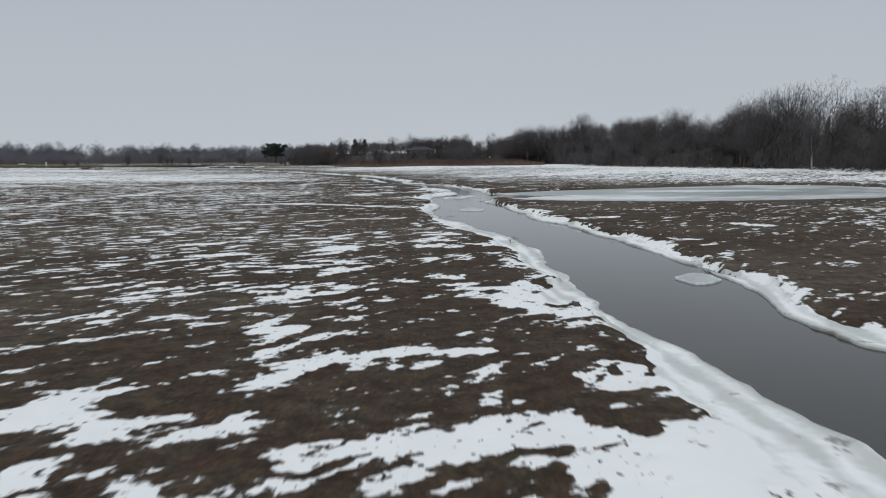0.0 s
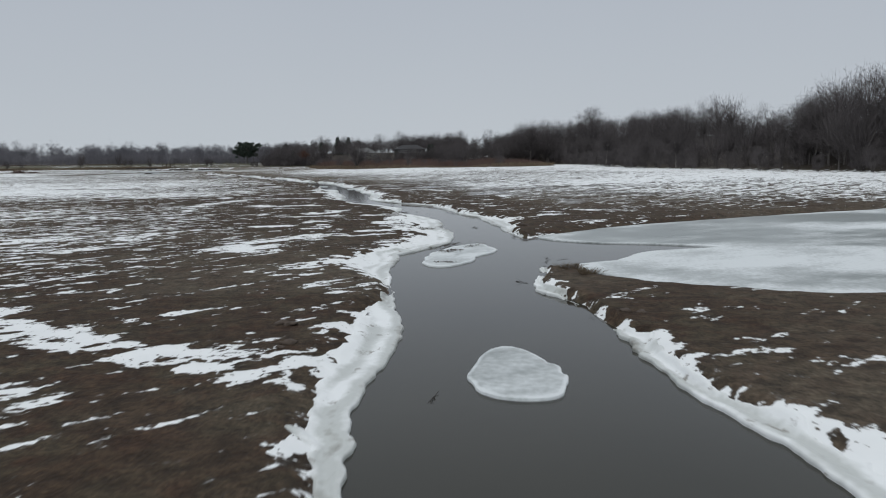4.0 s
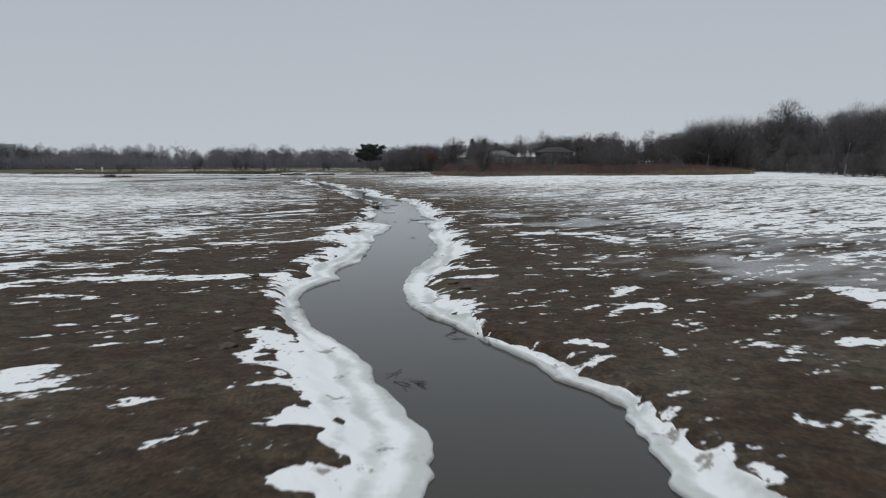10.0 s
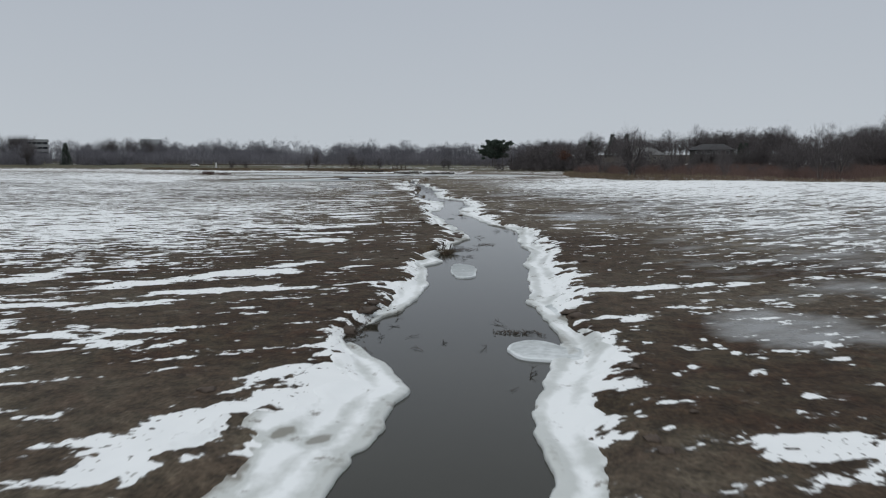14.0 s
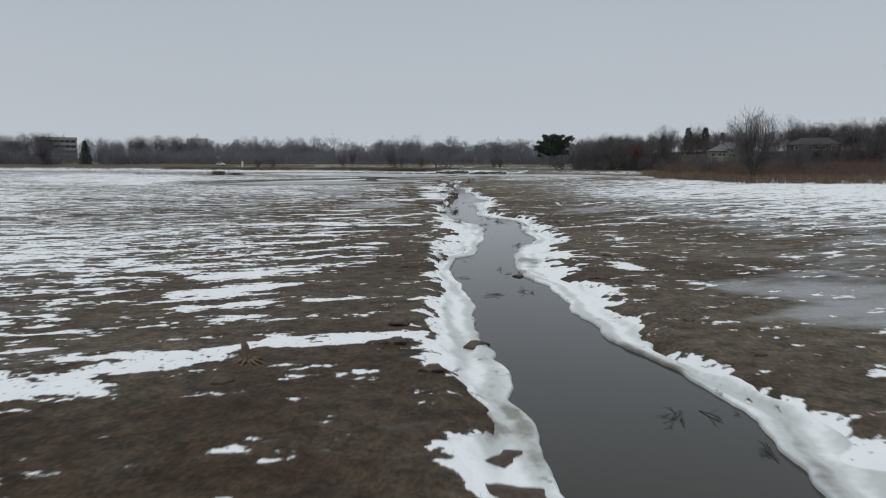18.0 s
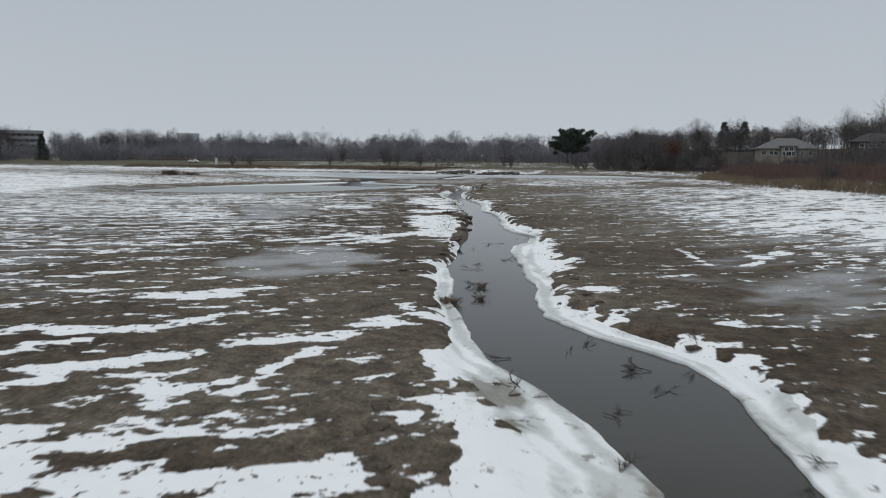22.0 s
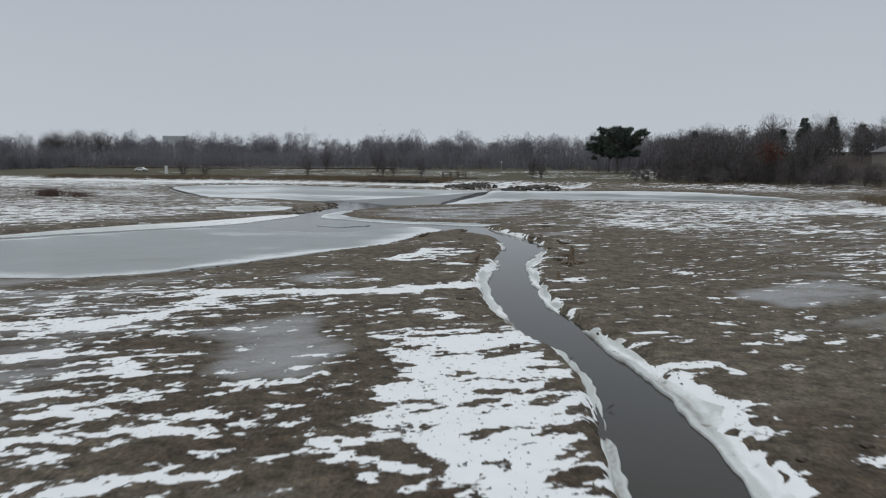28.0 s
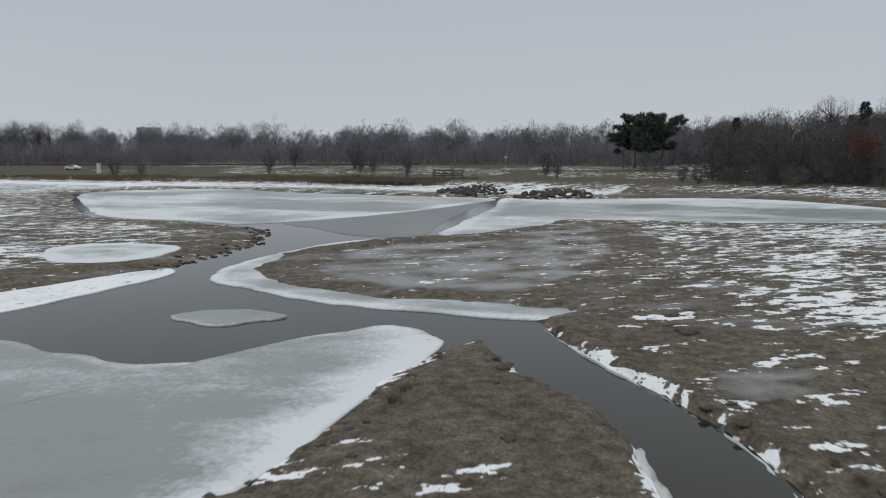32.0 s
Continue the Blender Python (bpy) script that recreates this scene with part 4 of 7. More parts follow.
drifts((-44.1, 243.5, -42.8, 243.9, 0.57), (-47.2, 242.4, -46.3, 245.2, 0.69), (-51.5, 244.1, -48.8, 246.5, 1), (-30.3, 245.3, -30.1, 245.4, 0.3), (-31.0, 248.3, -29.8, 248.8, 0.55),
       (-50.2, 247.0, -47.6, 250.3, 0.77), (-30.9, 249.9, -29.8, 250.6, 0.46), (-57.3, 249.8, -53.0, 254.4, 1.6), (-32.6, 254.2, -31.5, 252.0, 0.45), (-51.6, 253.4, -51.7, 254.0, 0.52),
       (-52.7, 252.5, -47.0, 255.6, 1.3), (-50.2, 253.4, -49.7, 255.0, 0.4), (-52.3, 254.0, -51.8, 255.1, 0.72), (-51.8, 255.1, -50.9, 256.1, 1.1), (-47.2, 256.2, -46.2, 256.5, 0.42),
       (-48.3, 256.3, -47.2, 256.7, 0.42), (-50.9, 256.1, -50.3, 257.0, 0.93), (-49.9, 256.6, -48.7, 256.9, 0.65))
drifts((-55.9, 256.3, -55.7, 257.5, 0.62), (-33.8, 256.6, -33.0, 257.2, 0.47), (-54.2, 257.3, -53.1, 258.1, 0.5), (-56.3, 257.4, -55.5, 258.9, 0.77), (-52.8, 257.8, -51.9, 258.9, 0.85),
       (-37.1, 257.2, -35.4, 259.7, 0.46), (-58.4, 258.1, -58.0, 260.2, 0.74), (-51.3, 258.5, -51.6, 260.0, 0.39), (-55.7, 259.1, -54.1, 260.5, 0.65), (-60.7, 259.6, -59.8, 260.8, 0.86),
       (-51.6, 260.0, -51.8, 261.9, 0.35), (-58.9, 260.5, -57.2, 262.5, 0.97), (-51.8, 261.9, -50.6, 262.5, 0.38), (-35.5, 260.2, -33.2, 264.3, 0.64), (-64.0, 261.9, -63.7, 262.6, 0.82),
       (-54.4, 261.6, -52.0, 263.5, 0.82), (-57.5, 262.8, -56.9, 264.0, 0.68), (-32.7, 264.5, -30.5, 263.5, 0.62))
drifts((-65.1, 264.8, -62.8, 265.3, 0.5), (-56.8, 265.0, -55.9, 265.6, 0.72), (-52.1, 265.0, -51.4, 265.8, 0.74), (-61.5, 265.4, -59.0, 267.0, 0.95), (-33.2, 264.3, -32.8, 270.0, 0.5),
       (-38.9, 267.3, -38.4, 267.2, 0.3), (-56.4, 267.3, -55.6, 267.7, 0.44), (-52.5, 268.1, -50.8, 266.9, 0.62), (-59.7, 267.8, -58.4, 269.1, 0.78), (-33.5, 268.1, -34.1, 269.3, 0.6),
       (-41.9, 270.0, -39.6, 270.7, 0.63), (-47.4, 274.3, -46.5, 274.1, 1), (-40.9, 275.0, -39.8, 275.0, 0.49), (-64.8, 278.0, -64.3, 282.6, 0.81), (-66.6, 282.1, -63.2, 284.8, 0.6),
       (-63.7, 282.9, -62.4, 285.2, 0.86), (-68.4, 281.8, -65.0, 287.8, 0.8), (-64.6, 286.5, -62.4, 284.2, 0.8))
drifts((-46.2, 288.9, -43.9, 282.8, 0.4), (-42.2, 283.7, -41.0, 288.8, 0.86), (-64.6, 283.7, -62.7, 290.2, 0.8), (-66.5, 286.2, -60.8, 289.9, 1.6), (-60.2, 289.5, -58.9, 288.1, 1.1),
       (-71.9, 291.3, -67.4, 292.1, 1), (-65.1, 294.3, -61.3, 293.8, 0.86), (-67.6, 302.8, -61.2, 289.8, 2.7), (-69.1, 302.1, -65.1, 295.5, 1.6), (-70.9, 308.0, -68.9, 309.0, 4),
       (-79.3, 307.9, -78.0, 309.1, 1.5), (-82.7, 308.5, -79.8, 310.5, 2.2), (-72.7, 313.2, -70.8, 312.2, 2.2), (-82.5, 312.5, -81.4, 313.6, 0.8), (-84.5, 312.7, -83.5, 313.6, 0.65),
       (-81.6, 313.5, -80.0, 314.5, 0.75), (-72.8, 316.1, -70.7, 312.0, 1.3), (-84.6, 314.3, -83.9, 315.1, 0.46))
drifts((-83.4, 314.6, -83.0, 316.0, 0.62), (-87.0, 315.0, -86.5, 316.2, 0.55), (-77.3, 315.5, -76.0, 315.8, 0.47), (-82.7, 315.7, -82.1, 316.6, 0.58), (-78.3, 316.3, -76.4, 316.5, 0.64),
       (-75.2, 316.5, -74.4, 316.9, 1.3), (-86.2, 315.8, -85.4, 317.7, 1.1), (-82.1, 316.6, -81.4, 317.8, 0.26), (-83.6, 316.6, -82.9, 317.9, 0.43), (-79.2, 317.1, -78.0, 317.9, 0.42),
       (-76.1, 318.0, -74.5, 318.4, 1.7), (-89.2, 318.0, -87.5, 319.1, 0.93), (-78.4, 318.6, -77.3, 318.7, 0.65), (-92.8, 318.4, -91.5, 319.5, 0.72), (-83.6, 319.1, -82.8, 320.1, 0.63),
       (-90.4, 319.2, -88.9, 320.7, 0.64), (-77.1, 319.6, -75.3, 320.5, 2.4), (-80.0, 320.8, -78.8, 321.1, 0.5))
drifts((-82.8, 320.1, -82.4, 321.9, 0.51), (-66.6, 321.1, -65.7, 321.1, 1), (-76.1, 321.0, -75.6, 322.3, 0.47), (-87.6, 321.3, -85.7, 322.4, 0.77), (-78.2, 321.6, -76.6, 322.4, 2.7),
       (-97.2, 321.4, -96.1, 323.0, 1.1), (-80.0, 322.4, -79.3, 322.7, 0.49), (-69.7, 323.1, -69.5, 323.4, 0.32), (-95.2, 322.3, -93.6, 325.3, 1.6), (-82.9, 322.7, -83.0, 325.5, 0.32),
       (-76.0, 324.9, -75.3, 324.2, 0.48), (-79.8, 324.2, -78.0, 325.0, 3), (-85.7, 325.7, -85.0, 326.6, 0.38), (-93.6, 325.3, -93.4, 327.4, 1.4), (-77.8, 326.2, -77.0, 326.7, 0.62),
       (-97.3, 326.2, -96.5, 327.4, 0.89), (-71.1, 327.5, -70.8, 327.0, 0.29), (-72.9, 326.7, -71.8, 327.9, 0.56))
drifts((-81.3, 326.8, -79.2, 327.8, 3), (-94.1, 327.7, -94.2, 330.8, 1.2), (-83.5, 331.3, -82.1, 330.7, 1.2), (-74.7, 330.8, -73.9, 331.8, 0.52), (-70.8, 330.8, -69.0, 333.0, 0.45),
       (-95.5, 331.0, -90.8, 333.1, 1.5), (-90.8, 333.1, -87.1, 335.0, 1.5), (-72.0, 333.7, -70.4, 335.0, 0.6), (-87.1, 335.0, -84.1, 339.6, 1.8), (-80.7, 341.8, -79.9, 342.2, 1.2),
       (-91.7, 344.0, -91.3, 344.2, 0.23), (-93.4, 344.2, -92.7, 344.7, 0.26), (-91.2, 344.5, -90.5, 344.9, 0.58), (-89.4, 345.0, -87.9, 345.2, 0.94), (-88.1, 345.6, -87.6, 345.9, 0.27),
       (-95.3, 345.7, -94.9, 345.8, 0.29), (-92.0, 345.3, -90.7, 346.4, 0.75), (-92.7, 346.5, -91.5, 347.5, 0.41))
drifts((-88.9, 347.6, -88.2, 346.9, 0.2), (-91.8, 347.3, -90.3, 347.6, 0.63), (-92.9, 345.5, -92.6, 349.9, 1.2), (-91.8, 348.7, -90.3, 349.1, 0.94), (-92.6, 349.6, -90.3, 350.9, 1),
       (-92.8, 351.2, -91.2, 352.0, 0.7), (-93.7, 351.2, -91.1, 352.5, 0.86), (-84.4, 355.1, -83.7, 354.7, 0.4), (-84.3, 358.1, -83.4, 358.5, 0.58), (-86.5, 360.8, -85.4, 361.3, 0.52),
       (-93.1, 373.9, -90.9, 374.8, 0.6), (-53.3, 390.3, -43.7, 384.3, 3), (-63.0, 403.1, -53.3, 390.3, 3))


def mesh_object(name, verts, faces, mat, parent=None, smooth=False, attrs=None):
    """One mesh object from arrays of corners and of triangles or quads."""
    verts, faces = np.asarray(verts, float).reshape(-1, 3), np.asarray(faces, int)
    me = bpy.data.meshes.new(name)
    me.vertices.add(len(verts))
    me.vertices.foreach_set("co", verts.ravel())
    k = faces.shape[1]
    me.loops.add(faces.size)
    me.loops.foreach_set("vertex_index", faces.ravel())
    me.polygons.add(len(faces))
    me.polygons.foreach_set("loop_start", np.arange(0, faces.size, k))
    me.polygons.foreach_set("loop_total", np.full(len(faces), k))
    if smooth:
        me.polygons.foreach_set("use_smooth", np.ones(len(faces), bool))
    for key, values in (attrs or {}).items():
        a = me.attributes.new(key, "FLOAT", "POINT")
        a.data.foreach_set("value", np.asarray(values, float).ravel())
    me.update(calc_edges=True)
    me.materials.append(mat)
    ob = new(name, me)
    if parent is not None:
        ob.parent = parent
    return ob


def grid_faces(rows, cols):
    a = np.arange(rows * cols).reshape(rows, cols)
    return np.stack([a[:-1, :-1], a[:-1, 1:], a[1:, 1:], a[1:, :-1]], -1).reshape(-1, 4)


def part(name, bm, mat, parent, label=""):
    me = bpy.data.meshes.new(name)
    bm.to_mesh(me)
    bm.free()
    me.materials.append(mat)
    ob = new(name, me)
    ob.parent = parent
    return tagged(ob, label)


def empty(name, m, label, category, group=""):
    ob = new(name)
    ob.matrix_basis = m
    return tagged(ob, label, category, group)


def box(bm, x0, x1, y0, y1, z0, z1, bevel=0.0):
    r = bmesh.ops.create_cube(bm, size=1.0, matrix=Matrix.Translation(((x0 + x1) / 2, (y0 + y1) / 2, (z0 + z1) / 2)) @ Matrix.Diagonal((x1 - x0, y1 - y0, z1 - z0, 1)))
    if bevel:
        es = list({e for v in r["verts"] for e in v.link_edges})
        bmesh.ops.bevel(bm, geom=es, offset=bevel, segments=1, affect="EDGES")
    return bm


def boxes(*rows, bevel=0.0):
    bm = bmesh.new()
    for r in rows:
        box(bm, *r, bevel=bevel)
    return bm


def lay(x, y):
    """Height of the ground at one place."""
    return float(relief(np.array([x]), np.array([y]))[0][0])


MELTS = [(-15.8, 175.0, 0.95), (-16.1, 176.3, 0.8), (-16.3, 177.5, 0.45), (-16.8, 178.4, 0.35), (-16.5, 179.3, 0.3), (-15.6, 178.3, 0.3), (-14.9, 178.4, 0.25),
         (-12.7, 191.9, 0.5), (-12.2, 191.1, 0.5), (-9.6, 182.6, 0.4), (0.8, 110.7, 0.45), (-0.1, 111.1, 0.4), (-77.7, 327.2, 0.9), (-78.8, 329.4, 0.8), (-76.5, 324.8, 0.9), (-79.8, 331.3, 0.7)]
MELTS += [(-0.4, 114.4, 0.30), (-0.7, 113.1, 0.35), (-0.2, 112.5, 0.40), (-0.8, 111.6, 0.45), (-1.0, 111.1, 0.40), (0.7, 110.8, 0.35), (1.1, 110.4, 0.40), (1.5, 110.5, 0.40), (-33.6, 242.2, 0.50), (-33.1, 240.4, 0.35), (-33.2, 238.7, 0.30), (-34.1, 242.7, 0.35),
          (-25.8, 216.1, 0.60), (-25.0, 214.9, 0.50), (-25.4, 213.6, 0.50), (-27.5, 220.4, 0.60), (-47.0, 261.6, 0.70), (-46.2, 261.0, 0.60), (-45.3, 259.4, 0.50), (-46.4, 258.0, 0.60), (-74.0, 321.1, 0.40), (-14.7, 165.6, 0.60), (-12.4, 156.5, 0.40), (-1.6, 122.6, 0.45), (-1.9, 126.4, 0.50), (0.9, 109.7, 0.35), (-0.3, 103.4, 0.40)]


def hole(x, y):
    """Where the mud has melted through the bank snow."""
    n = fbm(x * 0.55, y * 0.55, 48, 6)
    for a, b, r in MELTS:
        n = np.maximum(n, 0.34 * np.exp(-(((x - a) ** 2 + 0.6 * (y - b) ** 2) / r**2)) + 0.22 * fbm(x * 2.1, y * 1.5, 49, 4))
    return n


# ---- the lake bed ----
def axis(fine0, fine1, st, grow, far0, far1):
    mid = np.arange(fine0, fine1 + st / 2, st)
    out, v, s = [], mid[-1], st
    while v < far1:
        s *= grow
        v += s
        out.append(v)
    back, v, s = [], mid[0], st
    while v > far0:
        s *= grow
        v -= s
        back.append(v)
    return np.array(back[::-1] + list(mid) + out)


gu = axis(-11, 11, 0.25, 1.07, -1300, 1300)
gy = np.concatenate([np.arange(-60, 8, 2.0), np.arange(8, 376, 0.44), axis(376, 480, 0.6, 1.05, 376, 2600)])
GU, GY = np.meshgrid(gu, gy)
GX = centre(GY) + GU
z, out, u, lake, north, wood, rim = relief(GX, GY)
big = fbm(GX * 0.02, GY * 0.03, 81, 3)
mid_n = fbm(GX * 0.09, GY * 0.11, 85, 3)
left = u < 0
cover_l = np.interp(out, [0, 1.5, 3, 9, 13, 22, 45, 120], [0.15, 0.08, 0.03, 0.06, 0.17, 0.46, 0.62, 0.72])
early = np.interp(out, [0, 2, 6, 12, 25, 45, 70, 120], [0.2, 0.1, 0.14, 0.22, 0.27, 0.36, 0.46, 0.6])
late = np.interp(out, [0, 1.5, 3, 6, 9, 13, 18, 30, 100], [0.1, 0.02, 0.02, 0.14, 0.31, 0.45, 0.53, 0.59, 0.63])
cover_l = cover_l + (early - cover_l) * step(78 + 47 * step(out, 15, 35) - GY, 0, 45) + (late - cover_l) * step(GY + 15 * step(out, 6, 11), 203, 224)
cover_r = np.interp(out, [0, 1.5, 3, 12, 20, 40, 70, 120], [0.15, 0.06, 0.02, 0.07, 0.26, 0.52, 0.8, 0.9])
cover_r = cover_r * (1 - 0.28 * step(178 - GY, 0, 25)) * (1 - 0.25 * step(GY, 335, 375)) * (1 - 0.45 * step(GY, 350, 390) * (1 - 0.6 * step(out, 35, 60))) + 0.14 * step(out, 10, 18) * step(GY, 165, 185) * step(345 - GY, 0, 40)
cover_l = cover_l * (1 - 0.30 * step(GY, 345, 390)) + 0.08 * step(out, 12, 20) * step(GY, 285, 300) * step(345 - GY, 0, 30)
cover_l = cover_l * (1 - 0.2 * step(165 - GY, 0, 40))
cover_l = cover_l - 0.12 * step(GY, 118, 128) * step(168 - GY, 0, 20) * step(18 - out, 0, 6)
cover_l = cover_l - 0.14 * step(GY, 196, 202) * step(228 - GY, 0, 6) * step(15 - out, 0, 5)
cover = np.where(left, cover_l, cover_r)
cover = cover + (0.5 * big + 0.25 * mid_n) * np.clip(cover / 0.35, 0.12, 1)
cover = cover * step(lake, 0.5, 12) + np.where(GY > 400, 0.2, -0.12) * (1 - step(lake, 0.5, 12)) * (lake > 0)
cover = np.where((GY > 338) & (GY < 374) & left & (out < 20), np.minimum(cover, -0.3), cover)
cover = cover + np.where(left, 0.05, 0.13) * step(out, 12, 24) * step(GY, 290, 312) * step(380 - GY, 0, 20)
cover = cover - 0.4 * step(GY, 425, 445) * (GX > -112)
cover = np.clip(cover, -0.3, 1)
snow = 0.5 + 0.33 * (cover - 0.5)
snow = np.where((out < 12) & (GY < 374), np.maximum(snow, 0.24 + 0.46 * step(0.95 - rim, 0, 1.55) - 0.4 * step(hole(GX, GY) + 0.12 * (rim > -0.7), 0.14, 0.2)), snow)
shore = np.exp(-(((north + 7) / 6) ** 2))
snow = snow + 0.16 * shore * step(-105 - GX, 0, 20)
snow = np.where((GY > 341) & (GY < 374) & left & (out < 20) & (out > 0.6), np.minimum(snow, 0.13 + 0.25 * step(344.5 - GY, 0, 3)), snow)
# olive mud bars before the reeds
for x0, y0, x1, y1, wd in ((-64.9, 390.1, -58.0, 373.3, 4.0), (-58.0, 373.3, -52.4, 368.6, 3.5)):
    t = np.clip(((GX - x0) * (x1 - x0) + (GY - y0) * (y1 - y0)) / ((x1 - x0) ** 2 + (y1 - y0) ** 2), 0, 1)
    snow = snow - 0.2 * step(wd - np.hypot(GX - x0 - t * (x1 - x0), GY - y0 - t * (y1 - y0)), 0, wd * 0.6)
for x0, y0, x1, y1, wd in DRIFTS:
    near = (GX > min(x0, x1) - 3 * wd - 2) & (GX < max(x0, x1) + 3 * wd + 2) & (GY > min(y0, y1) - 3 * wd - 2) & (GY < max(y0, y1) + 3 * wd + 2)
    px, py, dx, dy = GX[near], GY[near], x1 - x0, y1 - y0
    t = np.clip(((px - x0) * dx + (py - y0) * dy) / (dx * dx + dy * dy + 1e-9), 0, 1)
    d = np.hypot(px - x0 - t * dx, py - y0 - t * dy) / (wd * 0.5)
    d = d * (1 + 0.5 * fbm(px * 0.55, py * 0.55, 57, 5)) + 0.4 * fbm(px * 1.3, py * 1.3, 58, 3)
    peak = min(0.34, 0.24 + 0.07 * wd)
    if wd >= 1.5 and max(y0, y1) < 180:
        peak = peak * np.clip(0.62 + 1.1 * fbm(px * 0.8, py * 0.5, 59, 4), 0.2, 1)
    snow[near] = np.maximum(snow[near], 0.33 + peak * step(2.0 - d, 0, 1.9))
snow = np.where((GY > 287) & (GY < 314) & left & (out < 0.5 + 1.0 * mid_n), np.minimum(snow, 0.2), snow)
rim_ice = np.exp(-(((lake + 0.5) / 1.1) ** 2)) * (GX > -125) * step(372 - GY, 0, 3) * step(GY, 320, 335)
snow = snow + rim_ice * (0.56 - snow)
on_land = step(north, 4, 14)
behind = step(wood, 0, 10)
snow = snow * (1 - np.maximum(on_land, behind)) + np.maximum(on_land, behind) * (0.24 + 0.16 * (big > 0.12) * (north > 25))
film = np.where(left, np.interp(out, [0, 8, 20, 60], [0.05, 0.3, 0.55, 0.6]) * step(GY, 120, 230),
                np.interp(out, [0, 7, 16, 60], [0.05, 0.40, 0.60, 0.60]) * step(GY, 60, 170))
film = film * (1 - np.maximum(on_land, behind)) * (1 - 0.2 * step(GY, 325, 350))
flat = [(-110.5, 417.1), (-102.7, 414.2), (-96.7, 394.7), (-97.6, 377.0), (-105.4, 375.0), (-112.2, 376.5), (-117.6, 380.3), (-118.6, 386.7), (-117.2, 393.5), (-111.4, 400.4), (-108.5, 409.3)]
pan = outline_distance(GX, GY, flat)
wet = np.clip(0.05 + 0.24 * step(GY, 190, 205) + 0.28 * step(GY, 200, 260) + 0.6 * step(GY, 318, 345) + 0.25 * step(out, 10, 30) + 0.9 * mid_n, 0, 0.9)
wet = np.maximum(wet, step(-pan, -6, 2))
z = np.where(pan < 0, np.minimum(z, -0.16 + 0.3 * (z + 0.16)), z)
film = np.maximum(film, (0.64 + 0.22 * fbm(GX * 0.5, GY * 0.5, 95, 3)) * step(-pan, -2, 3))
snow = np.where(pan < 3, np.minimum(snow, 0.34 + 0.02 * np.clip(pan, 0, 3)), snow)
# shallow puddles, frozen to grey film
PUDDLES = ([(-79.2, 292.1), (-82.4, 295.9), (-86.4, 300.2), (-88.7, 305.1), (-83.3, 309.2), (-78.9, 301.9), (-78.0, 297.4), (-78.2, 294.1)],
           [(-63.8, 272.8), (-64.9, 275.8), (-66.0, 279.0), (-64.2, 281.1), (-60.4, 278.2), (-60.4, 275.9), (-61.5, 273.5)],
           [(-71.5, 342.3), (-69.0, 346.8), (-65.6, 345.9), (-62.6, 345.0), (-62.9, 342.4), (-67.0, 340.5), (-69.6, 339.6)],
           [(-86.9, 321.7), (-88.5, 325.6), (-87.5, 327.7), (-84.3, 325.5), (-84.0, 322.5), (-84.7, 320.6)],
           [(-7.4, 191.0), (-6.5, 193.8), (-4.5, 193.6), (-3.1, 192.0), (-3.4, 190.6), (-5.7, 189.3), (-7.0, 189.1)],
           [(-95.2, 336.5), (-95.2, 337.6), (-93.6, 338.9), (-91.8, 338.8), (-91.5, 337.3), (-92.2, 335.6), (-93.3, 335.3)],
           [(-88.4, 366.5), (-87.8, 367.4), (-87.1, 367.3), (-87.2, 366.3), (-88.0, 365.7)])
PUDDLES += ([(15.3, 135.6), (18.1, 141.0), (20.1, 140.3), (18.7, 135.8), (16.0, 132.9)],
           [(6.0, 158.6), (8.3, 162.8), (10.5, 158.4), (13.5, 155.8), (12.4, 152.8), (9.3, 154.0), (6.6, 156.1)],
           [(-43.7, 278.2), (-40.5, 282.2), (-36.9, 282.3), (-37.5, 276.1), (-40.9, 274.8)],
           [(-24.5, 236.4), (-21.1, 242.2), (-16.3, 238.0), (-16.6, 233.0), (-21.6, 232.3)],
           [(-71.9, 342.1), (-68.3, 345.6), (-65.1, 345.3), (-65.6, 340.0), (-69.3, 339.1)],
           [(-89.0, 324.2), (-86.0, 326.6), (-83.4, 324.1), (-83.2, 321.2), (-85.5, 320.8)],
           [(-62.4, 271.5), (-61.0, 277.4), (-59.0, 276.8), (-58.9, 270.8)],
           [(-3.0, 183.7), (1.9, 186.2), (4.4, 181.5), (1.2, 178.9), (-2.4, 180.1)])
for ring in PUDDLES:
    pd = outline_distance(GX, GY, ring) + 2.2 * fbm(GX * 0.3, GY * 0.3, 91, 4)
    film = np.maximum(film, 0.30 + 0.42 * step(-pd, -2.0, 1.0))
    snow = np.where(pd < 0.5, np.minimum(snow, 0.36), snow)
ground = mesh_object("ground", np.stack([GX, GY, z], -1), grid_faces(len(gy), len(gu)), LAKE_BED, None, True,
                     {"snow": snow, "film": film, "wet": wet, "grass": np.maximum(on_land, behind), "litter": behind})
tagged(ground, "brown frozen mud flat with streaks of old snow", "ground", kind="structure")

wy = np.concatenate([np.arange(-60, 376, 3.0), np.arange(376, 486, 10.0)])
wu = np.array([-130, -90, -60, -30, -9, -3, 3, 9, 30, 60, 88.0])
WY, WU = np.meshgrid(wy, wu, indexing="ij")
WU = np.where(WY < 318, np.clip(WU, -9, np.where((WY > 80) & (WY < 150), 90, 9)), WU)
WU = np.where(WY < 318, WU + 0.02 * np.arange(len(wu)), WU)
water = mesh_object("water", np.stack([centre(WY) + WU, WY, WY * 0 + WATER_Z], -1), grid_faces(len(wy), len(wu)), WATER)
tagged(water, "still grey murky creek water mirroring the sky", "water", kind="structure")


